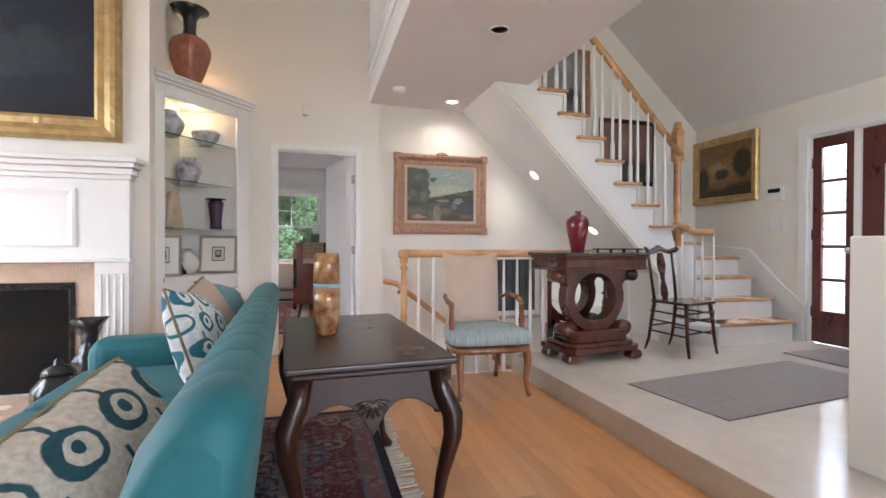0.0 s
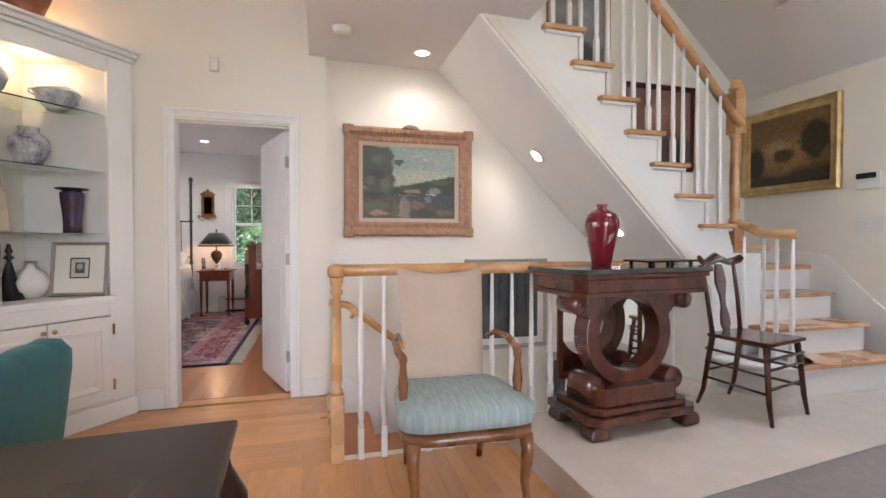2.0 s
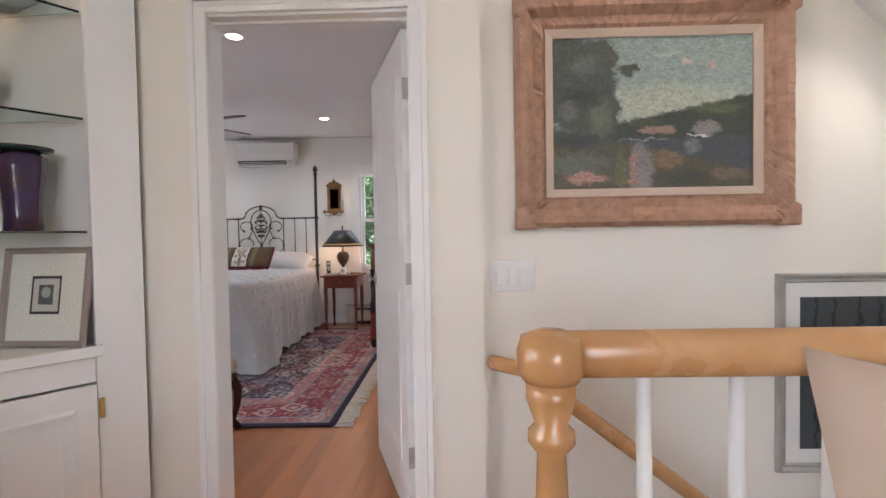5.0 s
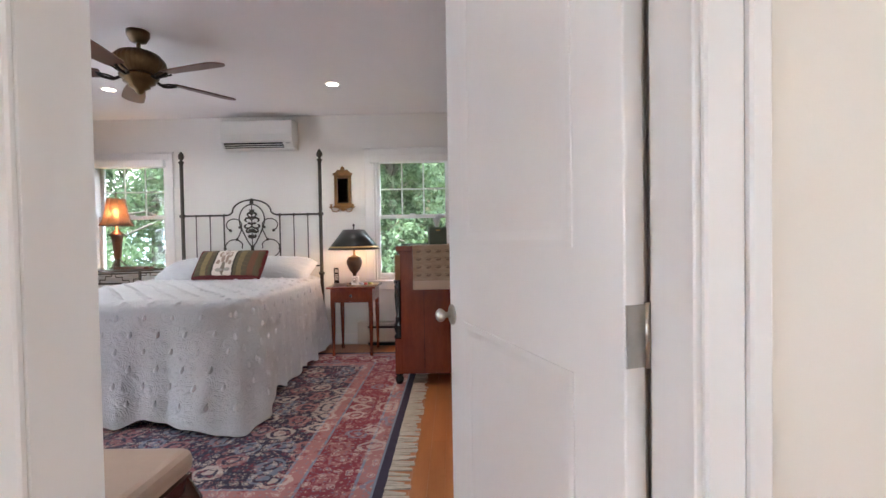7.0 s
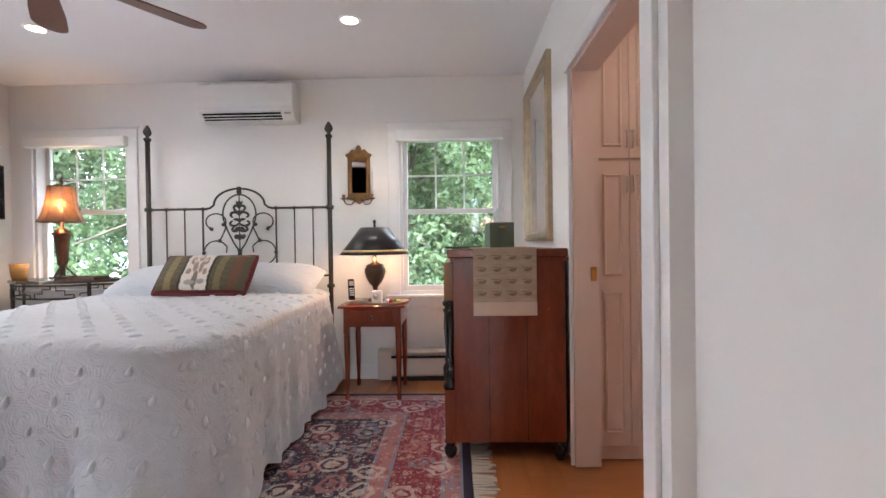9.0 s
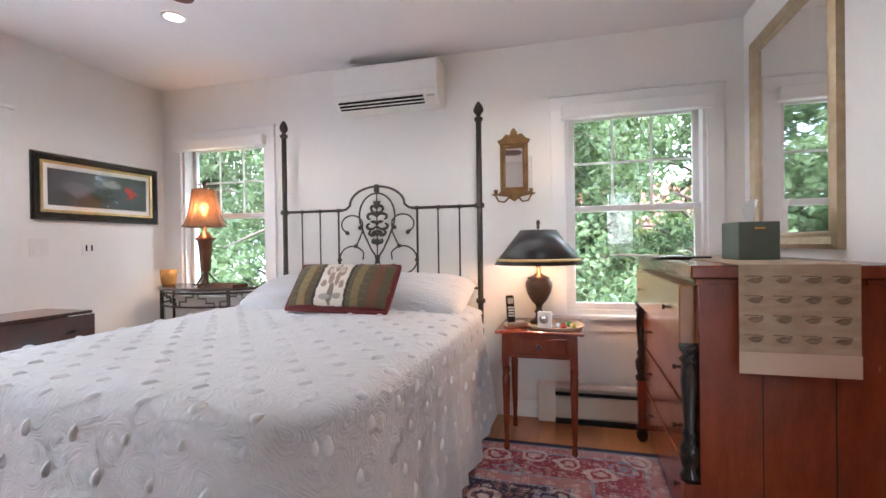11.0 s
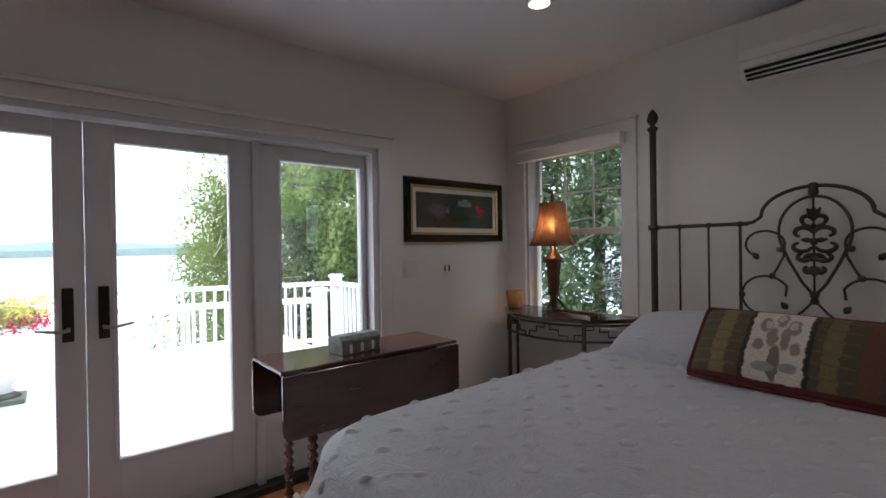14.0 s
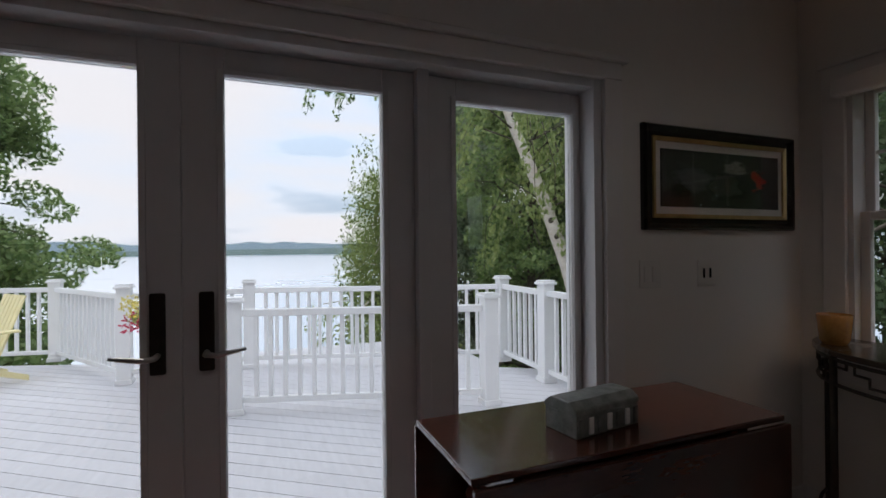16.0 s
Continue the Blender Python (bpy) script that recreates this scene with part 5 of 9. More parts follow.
# ---- air conditioner
ac = thing("air_conditioner", "white wall-mounted split air conditioner", "air conditioner", "", (-1.765, 9.42, 2.335))
ACW = material("white_plastic", (0.78, 0.76, 0.72), 0.35, second=(0.74, 0.72, 0.68), scale=3)
part("case", rounded(prism([(0.0, -0.145), (0.0, 0.165), (-0.17, 0.165), (-0.20, 0.15), (-0.21, 0.0), (-0.20, -0.075), (-0.13, -0.145)], -0.40, 0.385, "x"), 0.008), ACW, ac)
part("outlet", moved(boxes((-0.37, -0.003, -0.033, 0.28, 0.0, 0.033)), Matrix.Translation((0, -0.168, -0.112)) @ Matrix.Rotation(radians(45), 4, "X")), BLACKP, ac, "dark air outlet")
for k in (-0.012, 0.014):
    part("louvre", moved(rounded(boxes((-0.37, -0.012, k - 0.003, 0.28, -0.003, k + 0.003)), 0.001), Matrix.Translation((0, -0.168, -0.112)) @ Matrix.Rotation(radians(45), 4, "X")), ACW, ac)
part("front_seam", boxes((-0.40, -0.2125, -0.052, 0.385, -0.205, -0.048)), SASHW, ac)
part("indicator", boxes((0.31, -0.192, -0.10, 0.36, -0.168, -0.09)), NICKEL, ac)

# ---- baseboard heater
bh = thing("baseboard_heater", "cream metal baseboard heater along the wall", "heater")
HC = material("cream_enamel", (0.66, 0.60, 0.53), 0.4, second=(0.62, 0.56, 0.49), scale=4)
part("cover", rounded(prism([(9.405, 0.03), (9.405, 0.26), (9.33, 0.26), (9.31, 0.245), (9.335, 0.22), (9.335, 0.195), (9.318, 0.19), (9.318, 0.06), (9.335, 0.04)], -0.70, 0.46, "x"), 0.002, 1), HC, bh)
# black bars paint the shade inside the air slot
part("slot", boxes((-0.62, 9.316, 0.195, 0.45, 9.334, 0.215)), BLACKP, bh, "air slot, its shade painted black")
part("end_cap", rounded(boxes((-0.73, 9.30, 0.02, -0.62, 9.405, 0.265)), 0.004), HC, bh)
# black filler stands for the shade under the cover
part("foot_gap_shade", boxes((-0.62, 9.335, 0.0, 0.45, 9.40, 0.03)), BLACKP, bh)

# ---- ceiling fan at rest
fan = thing("ceiling_fan", "bronzed ceiling fan with a fluted motor and dark wooden blades", "ceiling fan", "", (-1.73, 7.27, CZ))
FANM = material("antique_brass_fan", (0.20, 0.13, 0.065), 0.38, 0.75, second=(0.11, 0.07, 0.035), scale=10, bump=0.1)
part("canopy", lathe([(0.02, -0.075), (0.05, -0.065), (0.068, -0.03), (0.07, 0.0)], 28), FANM, fan)
part("rod", tube([(0, 0, -0.07), (0, 0, -0.14)], 0.013), FANM, fan)
part("motor", lathe([(0.02, -0.12), (0.06, -0.125), (0.12, -0.15), (0.155, -0.19), (0.16, -0.22), (0.145, -0.25), (0.11, -0.275), (0.10, -0.285)], 96, (0, 0), 32, 0.025), FANM, fan, "fluted bronzed motor housing")
part("lower_bowl", lathe([(0.10, -0.285), (0.118, -0.295), (0.11, -0.31), (0.09, -0.325), (0.095, -0.335), (0.06, -0.355), (0.065, -0.365), (0.03, -0.385), (0.026, -0.40), (0.01, -0.412), (0, -0.414)], 32), FANM, fan)
BLADE = material("dark_fan_blade", (0.10, 0.035, 0.022), 0.4, second=(0.14, 0.05, 0.03), scale=5, stretch=(1, 5, 5))
for k in range(5):
    a = radians(56 + 72 * k)
    m_ = Matrix.Rotation(a, 4, "Z")
    br = part("blade_iron", moved(join(tube([(0.10, 0, -0.30), (0.15, 0.0, -0.325), (0.20, 0.0, -0.315), (0.235, 0, -0.30)], 0.010, 8), tube([(0.14, 0.0, -0.315), (0.17, 0.03, -0.31), (0.235, 0.035, -0.30)], 0.006, 6), tube([(0.14, 0.0, -0.315), (0.17, -0.03, -0.31), (0.235, -0.035, -0.30)], 0.006, 6)), m_), BRONZE, fan)
    ol = [(0.215, -0.045)] + [(0.25, -0.055), (0.45, -0.072), (0.60, -0.075)] + arc(0.60, 0, 0.075, -80, 80, 10) + [(0.60, 0.075), (0.45, 0.072), (0.25, 0.055), (0.215, 0.045)]
    part("blade", moved(rounded(prism(ol, -0.004, 0.004), 0.0015, 1), m_ @ Matrix.Translation((0, 0, -0.293)) @ Matrix.Rotation(radians(11), 4, "X")), BLADE, br, "dark wooden blade")


GREYF = material("grey_silver_frame", (0.42, 0.40, 0.37), 0.45, 0.2, second=(0.34, 0.32, 0.29), scale=12)


# ---- recessed downlights
def downlight(x, y, z, lit=True, tilt=0.0, power=9.0, colour=(1.0, 0.90, 0.80)):
    t = thing("downlight", "recessed white downlight, " + ("lit" if lit else "unlit"), "downlight", "recessed downlights", (x, y, z))
    t.matrix_basis = pose(x, y, z, 0, tilt, 0)
    part("ring", lathe([(0.052, 0.0), (0.052, -0.004), (0.068, -0.006), (0.07, 0.0)], 28), WHITE, t)
    part("lens", lathe([(0.052, -0.0015), (0.0, -0.0015)], 28), LAMPON if lit else WHITE, t, "lit lens" if lit else "dim reflector")
    if lit and power:
        n_ = Vector((0, 0, -1))
        n_.rotate(Euler((0, radians(tilt), 0)))
        p_ = Vector((x, y, z)) + n_ * 0.03
        lamp("downlight_beam", "SPOT", p_, power, colour, p_ + n_, (0.05,), 150)


for dx_ in (-0.72, -2.76):
    for dy_ in (8.39, 6.15):
        downlight(dx_, dy_, CZ, power=30 if dy_ > 7 else 12, colour=(1.0, 0.95, 0.91))

downlight(1.12, 7.20, CZ, power=14, colour=(1.0, 0.80, 0.64))

# ---- drop-leaf table
dt = thing("drop_leaf_table", "dark walnut drop-leaf table with barley-twist legs, leaves down", "table")
TX0, TX1, TY0, TY1, TZ = -3.70, -3.31, 7.27, 8.29, 0.835
part("tabletop", rounded(boxes((TX0, TY0, TZ - 0.018, TX1, TY1, TZ)), 0.004), DARKWOOD, dt)


def leaf_outline(drop):
    c = 0.05
    return [(TY0, TZ - 0.02)] + [(TY0 + c - c * math.cos(radians(a)), TZ - drop + c - c * math.sin(radians(a))) for a in range(0, 91, 15)] + [(TY1 - c + c * math.sin(radians(a)), TZ - drop + c - c * math.cos(radians(a))) for a in range(0, 91, 15)] + [(TY1, TZ - 0.02)]


part("leaf", rounded(prism(leaf_outline(0.31), TX1 + 0.001, TX1 + 0.018, "x"), 0.003, 1), DARKWOOD, dt, "hanging leaf")
part("leaf", rounded(prism(leaf_outline(0.31), TX0 - 0.018, TX0 - 0.001, "x"), 0.003, 1), DARKWOOD, dt, "hanging leaf")
part("frame", rounded(boxes((TX0 + 0.03, TY0 + 0.12, TZ - 0.12, TX1 - 0.03, TY1 - 0.12, TZ - 0.018)), 0.003, 1), DARKWOOD, dt)


def twist(x, y, z0, z1, r=0.026):
    prof = []
    n = int((z1 - z0) / 0.0075)
    for i in range(n + 1):
        prof.append((r * (0.78 + 0.22 * math.sin(2 * math.pi * i * 0.0075 / 0.042)), z0 + (z1 - z0) * i / n))
    return join(lathe([(0.02, 0.013), (0.028, 0.03), (0.030, 0.05), (0.022, 0.07)], 14, (x, y)), lathe(prof, 14, (x, y)), boxes((x - 0.026, y - 0.026, z1, x + 0.026, y + 0.026, TZ - 0.02)))


for x in (TX0 + 0.045, TX1 - 0.045):
    for y in (TY0 + 0.16, TY1 - 0.16):
        part("leg", twist(x, y, 0.06, TZ - 0.13), MAHOG, dt, "barley-twist leg")
bx = thing("trinket_box", "grey carved lidded box on the drop-leaf table", "box", "", (-3.47, 7.72, TZ), 8)
BOXM = material("grey_carved_shell", (0.26, 0.27, 0.25), 0.4, second=(0.12, 0.13, 0.12), scale=30, bump=0.3, bump_scale=120)
part("case", rounded(boxes((-0.06, -0.12, 0, 0.06, 0.12, 0.06)), 0.003), BOXM, bx)
part("lid", rounded(prism([(-0.064, 0.06), (0.064, 0.06), (0.06, 0.075), (0.035, 0.092), (-0.035, 0.092), (-0.06, 0.075)], -0.124, 0.124, "y"), 0.004), BOXM, bx)
for k in range(7):
    y_ = -0.105 + k * 0.035
    part("flute", rounded(boxes((0.06, y_ - 0.009, 0.008, 0.066, y_ + 0.009, 0.052)), 0.002, 1), WHITE if k % 2 else BOXM, bx)
FLORAL = art("grey_floral_fabric", (0.05, 0.052, 0.055), [((0.22, 0.23, 0.24), "spot", (0.2, 0.3, 0.09, 0.2), 0.5), ((0.20, 0.21, 0.22), "spot", (0.5, 0.65, 0.12, 0.2), 0.5), ((0.24, 0.25, 0.26), "spot", (0.8, 0.35, 0.1, 0.25), 0.5)], 0.9, 0.25, 6)
ot = thing("ottoman", "dark grey floral upholstered ottoman tucked under the table", "ottoman", "", (-3.50, 7.95, 0.012))
ob_ = boxes((-0.20, -0.24, 0.03, 0.22, 0.26, 0.42))
uvo = ob_.loops.layers.uv.new("UVMap")
for f in ob_.faces:
    for l in f.loops:
        c = l.vert.co
        l[uvo].uv = ((c.x + c.y) * 1.4 + 0.5, c.z * 2.2)
part("body", rounded(ob_, 0.05, 3), FLORAL, ot)
part("welt", tube([(-0.2, -0.24, 0.40), (0.22, -0.24, 0.40), (0.22, 0.26, 0.40), (-0.2, 0.26, 0.40)], 0.008, 6, closed=True), BLACKP, ot)
for x in (-0.16, 0.18):
    for y in (-0.2, 0.22):
        part("foot", lathe([(0.015, 0), (0.022, 0.03), (0.02, 0.035)], 10, (x, y)), BLACKP, ot)

# ---- half-round iron console in the corner
co = thing("console_table", "black iron half-round console table with fretwork in the corner", "console table", "", (-3.30, 9.40, 0.0))
TOPW = material("dark_console_top", (0.05, 0.036, 0.028), 0.25, second=(0.08, 0.055, 0.04), scale=6, coat=0.3)
half = [(0.53 * math.cos(radians(a)), -0.44 * math.sin(radians(a))) for a in range(0, 181, 6)]
part("tabletop", rounded(prism(half, 0.878, 0.902), 0.004, 1), TOPW, co)


def rim_at(a, k=0.96):
    return (0.53 * k * math.cos(radians(a)), -0.44 * k * math.sin(radians(a)))


for z in (0.862, 0.76):
    part("rail", tube([(*rim_at(a), z) for a in range(2, 179, 8)], 0.008, 8), IRON, co)
for k in range(9):
    a0 = 8 + k * 18.5
    z_ = [0.862, 0.835, 0.835, 0.80, 0.80, 0.76] if k % 2 == 0 else [0.76, 0.79, 0.79, 0.825, 0.825, 0.862]
    aa = [0, 0, 7, 7, 14, 14]
    part("fretwork", tube([(*rim_at(a0 + b), z) for b, z in zip(aa, z_)], 0.006, 6), IRON, co)
for a in (4, 52, 128, 176):
    x, y = rim_at(a)
    part("leg", tube([(x, y, 0.878), (x, y, 0.0)], 0.014 if a in (52, 128) else 0.011, 10), IRON, co)
    part("foot", lathe([(0.018, 0), (0.02, 0.012), (0.014, 0.03)], 12, (x, y)), IRON, co)
part("stretcher", tube([(*rim_at(a, 0.95), 0.18) for a in range(4, 177, 8)], 0.007, 8), IRON, co)

AMBER = lampshade("amber_mica_shade", (0.24, 0.125, 0.07), (0.09, 0.040, 0.022), 0.5, 0.30)
an_, al_ = AMBER.node_tree.nodes, AMBER.node_tree.links
thin_ = an_.new("ShaderNodeBsdfTransparent")
thin_.inputs["Color"].default_value = (0.9, 0.62, 0.36, 1)
amix_ = an_.new("ShaderNodeMixShader")
amix_.inputs[0].default_value = 0.045
al_.new(an_["Material Output"].inputs["Surface"].links[0].from_socket, amix_.inputs[1])
al_.new(thin_.outputs[0], amix_.inputs[2])
al_.new(amix_.outputs[0], an_["Material Output"].inputs["Surface"])
ll = thing("table_lamp", "lit tall bronze lamp with an amber shade, on the console", "lamp", "bedside lamps", (-3.33, 9.22, 0.902))
part("base", join(lathe([(0.03, 0.0), (0.05, 0.004), (0.05, 0.016), (0.022, 0.03), (0.020, 0.10), (0.026, 0.11)], 20)), URN, ll)
for k in range(3):
    a = radians(30 + 120 * k)
    part("scroll_foot", tube([(0.02 * math.cos(a), 0.02 * math.sin(a), 0.10), (0.06 * math.cos(a), 0.06 * math.sin(a), 0.05), (0.10 * math.cos(a), 0.10 * math.sin(a), 0.01), (0.125 * math.cos(a), 0.125 * math.sin(a), 0.02)], 0.008, 8), URN, ll)
COLM = material("copper_bronze_column", (0.20, 0.07, 0.035), 0.4, 0.5, second=(0.10, 0.04, 0.02), scale=15, bump=0.15)
part("column", moved(join(lathe([(0.026, 0.11), (0.036, 0.13), (0.046, 0.28), (0.056, 0.36), (0.07, 0.365), (0.07, 0.38), (0.05, 0.39), (0.04, 0.41), (0.012, 0.43), (0.012, 0.47)], 4)), Matrix.Rotation(radians(45), 4, "Z")), COLM, ll, "tapered copper-bronze column")
prof_sh = [(0.165, 0.47), (0.145, 0.50), (0.125, 0.55), (0.108, 0.62), (0.095, 0.70), (0.088, 0.765)]
part("shade", open_ends(lathe(prof_sh, 8)), AMBER, ll, "amber mica shade, glowing") 
bmz = [o for o in ll.children if o.name.startswith("shade")][0].data
bmz.polygons.foreach_set("use_smooth", [False] * len(bmz.polygons))
for z, r in ((0.47, 0.166), (0.766, 0.089)):
    part("shade_ring", tube([(r * math.cos(radians(a)), r * math.sin(radians(a)), z) for a in range(0, 360, 45)], 0.003, 6, closed=True), URN, ll)
for k in range(8):
    a = radians(45 * k)
    part("shade_rib", tube([(r * 1.01 * math.cos(a), r * 1.01 * math.sin(a), z) for r, z in prof_sh], 0.002, 5), URN, ll)
part("finial", lathe([(0.003, 0.76), (0.014, 0.79), (0.012, 0.805), (0.016, 0.815), (0.006, 0.835), (0, 0.84)], 10), URN, ll)
part("bulb", lathe([(0.012, 0.55), (0.014, 0.57), (0.032, 0.62), (0.028, 0.65), (0, 0.67)], 12), BULB, ll)
part("stem", tube([(0, 0, 0.47), (0, 0, 0.55)], 0.008), URN, ll)
lamp("console_lamp_light", "POINT", (-3.33, 9.175, 0.902 + 0.61), 9.0, (1.0, 0.58, 0.26), size=(0.03,))
solo("votive_glass", lathe([(0.0, 0.0), (0.045, 0.0), (0.055, 0.02), (0.066, 0.13), (0.063, 0.13), (0.05, 0.02), (0.0, 0.012)], 24), material("amber_lustre_glass", (0.50, 0.27, 0.08), 0.12, second=(0.32, 0.15, 0.04), scale=14, amount=0.6), "amber glass votive holder on the console", "candle holder", "", (-3.68, 9.20, 0.902))
tr2 = thing("dish", "dark rectangular wooden dish on the console", "dish", "", (-3.10, 9.14, 0.902), -6)
part("rim", moved(moulding(0.36, 0.15, [(0, 0), (0.004, 0.026), (0.02, 0.026), (0.03, 0.008), (0.03, 0)]), Matrix.Rotation(radians(-90), 4, "X")), MAHOG, tr2)
part("tray_base", boxes((-0.15, -0.048, 0.001, 0.15, 0.048, 0.008)), LINEN, tr2)

# ---- picture and plates on the left-hand wall
ABST = art("abstract_dark_print", (0.045, 0.043, 0.045), [((0.12, 0.115, 0.13), "spot", (0.25, 0.5, 0.2, 0.25), 0.8), ((0.55, 0.03, 0.02), "spot", (0.80, 0.55, 0.07, 0.2), 0.4), ((0.015, 0.015, 0.015), "spot", (0.5, 0.4, 0.2, 0.3), 0.7), ((0.30, 0.29, 0.27), "spot", (0.62, 0.75, 0.12, 0.1), 0.5), ((0.02, 0.02, 0.02), "spot", (0.15, 0.3, 0.1, 0.2), 0.5)], 0.25, 0.16, 7)
pic = picture("framed_picture", 0.965, 0.46, 0.055, 0.032, BLACKP, ABST, (-3.95, 8.855, 1.64), 90, "dark abstract picture in a black and gold frame", 0.048, WHITE, "picture")
part("gold_fillet", moulding(0.86, 0.355, [(0, 0), (0, 0.022), (0.018, 0.018), (0.018, 0)]), GOLD, pic, "gold inner fillet")
o_ = part("glazing", boxes((-0.425, -0.0175, -0.172, 0.425, -0.0155, 0.172)), GLASS, pic, "picture glass")
o_.visible_shadow = False
PLATE = material("white_plastic_plate", (0.78, 0.76, 0.72), 0.35, second=(0.75, 0.73, 0.69))
op = thing("outlet_plate", "white wall plate with two dark slots", "outlet", "", (-3.95, 8.755, 1.215), 90)
part("plate", rounded(boxes((-0.055, -0.006, -0.06, 0.055, 0, 0.06)), 0.002), BEDWALL, op)
for s in (-1, 1):
    part("slot", boxes((s * 0.02 - 0.006, -0.0075, -0.022, s * 0.02 + 0.006, -0.0055, 0.022)), BLACKP, op)
sp = thing("switch_plate", "white light switch plate by the patio doors", "switch", "wall switches", (-3.95, 8.42, 1.22), 90)
part("plate", rounded(boxes((-0.06, -0.006, -0.06, 0.06, 0, 0.06)), 0.002), PLATE, sp)
for s in (-1, 1):
    part("rocker", rounded(boxes((s * 0.023 - 0.016, -0.010, -0.034, s * 0.023 + 0.016, -0.005, 0.034)), 0.002), PLATE, sp)

# ---- upholstered bench by the foot of the bed
bn = thing("bench", "cream upholstered bench with dark cabriole legs", "bench", "", (-1.07, 5.62, 0.0))
part("seat", rounded(boxes((-0.48, -0.19, 0.36, 0.48, 0.19, 0.45)), 0.035, 3), LINEN, bn, "cream seat")
part("seat_frame", rounded(boxes((-0.47, -0.18, 0.31, 0.47, 0.18, 0.36)), 0.004), DARKWOOD, bn)
for sx in (-1, 1):
    for sy in (-1, 1):
        part("leg", tube([(sx * 0.44, sy * 0.15, 0.34), (sx * 0.475, sy * 0.175, 0.26), (sx * 0.47, sy * 0.17, 0.16), (sx * 0.45, sy * 0.155, 0.07), (sx * 0.475, sy * 0.175, 0.015)], [0.032, 0.030, 0.021, 0.015, 0.02], 10), DARKWOOD, bn)

# ================================================================ living side
# ---- stairs up
rise, run = 0.2067, 0.2033
noses = [(2.16 + run * i, 2.53 - rise * i) for i in range(7)]      # left end and top of each open tread
st = thing("staircase", "white staircase with honey oak treads, white balusters and an oak handrail", "staircase")
for x, z in noses:
    part("tread", rounded(boxes((x, 3.70, z - 0.03, x + 0.30, 4.74, z)), 0.008), RAILOAK, st, "honey oak tread")
    part("riser", boxes((x + 0.255, 3.765, z - rise, x + 0.272, 4.74, z - 0.03)), WHITE, st)
    part("scotia", rounded(boxes((x + 0.02, 3.722, z - 0.05, x + 0.28, 3.75, z - 0.03)), 0.006), WHITE, st)
soff = lambda x: 2.54 - (x - 1.76)
steps = [(1.86, 2.60), (2.16, 2.60)]
for x, z in noses:
    steps += [(x + 0.05, z - 0.031), (x + 0.262, z - 0.031)]
steps += [(3.70, 1.08), (3.95, 1.08), (3.95, PZ), (3.50, PZ), (3.50, soff(3.50) + 0.12)]
part("stringer", prism(steps + [(1.86, soff(1.86) + 0.12)], 3.75, 3.79, "y"), WHITE, st, "white stringer wall")
part("stringer_bead", rounded(prism([(1.76, soff(1.76) + 0.02), (3.50, soff(3.50) + 0.02), (3.50, soff(3.50) + 0.12), (1.76, soff(1.76) + 0.12)], 3.742, 3.79, "y"), 0.004), CREAM, st, "cream edge strip")
part("soffit", prism([(1.72, soff(1.72)), (3.72, soff(3.72)), (3.72, soff(3.72) + 0.05), (1.72, soff(1.72) + 0.05)], 3.76, 4.744, "y"), WHITE, st, "white sloping soffit")
part("closet_wall", boxes((3.50, 3.79, PZ, 3.55, 4.744, 0.83)), WHITE, st)
part("skirting", rounded(boxes((3.49, 3.734, PZ, 3.95, 3.75, PZ + 0.13)), 0.003), WHITE, st)
# lower steps
for i, (y, z) in enumerate(((3.38, 0.35), (3.60, 0.555), (3.84, 0.76))):
    part("tread", rounded(boxes((3.86 - 0.02 * i, y - 0.03, z - 0.03, 4.78 + 0.015, 4.20, z)), 0.008), RAILOAK, st, "honey oak tread")
    part("riser", boxes((3.87, y, PZ if i == 0 else z - 0.205, 4.78, y + 0.02, z - 0.03)), WHITE, st)
part("landing", rounded(boxes((3.88, 4.06, 0.93, 4.89, 4.744, 0.965)), 0.006), RAILOAK, st, "honey oak landing")
part("riser", boxes((3.88, 4.08, 0.76, 4.89, 4.10, 0.93)), WHITE, st)
part("winder", rounded(boxes((3.55, 3.80, 1.10, 4.10, 4.744, 1.135)), 0.006), RAILOAK, st, "honey oak winder tread")
part("bullnose", lathe([(0.30, PZ), (0.30, 0.32), (0.32, 0.322), (0.33, 0.335), (0.32, 0.35), (0, 0.35)], 40, (3.84, 3.68)), [WHITE], st, "rounded white starting step")
part("wall_skirt", prism([(3.33, PZ), (3.33, 0.50), (3.60, 0.72), (3.95, 1.05), (4.74, 1.12), (4.74, PZ)], 4.865, 4.895, "x"), WHITE, st, "white skirt board")
# newel, handrail and balusters
NX, NY = 3.80, 3.84
part("newel", join(rounded(boxes((NX - 0.045, NY - 0.045, PZ, NX + 0.045, NY + 0.045, 1.30)), 0.004), lathe([(0.036, 1.30), (0.044, 1.32), (0.032, 1.34), (0.036, 1.60), (0.032, 1.92), (0.044, 1.94), (0.036, 1.96)], 20, (NX, NY)), rounded(boxes((NX - 0.045, NY - 0.045, 1.96, NX + 0.045, NY + 0.045, 2.27)), 0.004), lathe([(0.03, 2.27), (0.05, 2.285), (0.05, 2.30), (0.036, 2.31), (0.042, 2.33), (0.03, 2.355), (0, 2.36)], 20, (NX, NY))), RAILOAK, st, "turned oak newel post")


def handrail(pts, r=0.032):
    return tube(pts, r, 12, flat=1.0)


part("handrail", handrail([(NX, 3.80, 2.02), (2.9, 3.78, 2.02 + 0.9), (2.0, 3.78, 2.02 + 1.8)], 0.034), RAILOAK, st, "oak handrail")


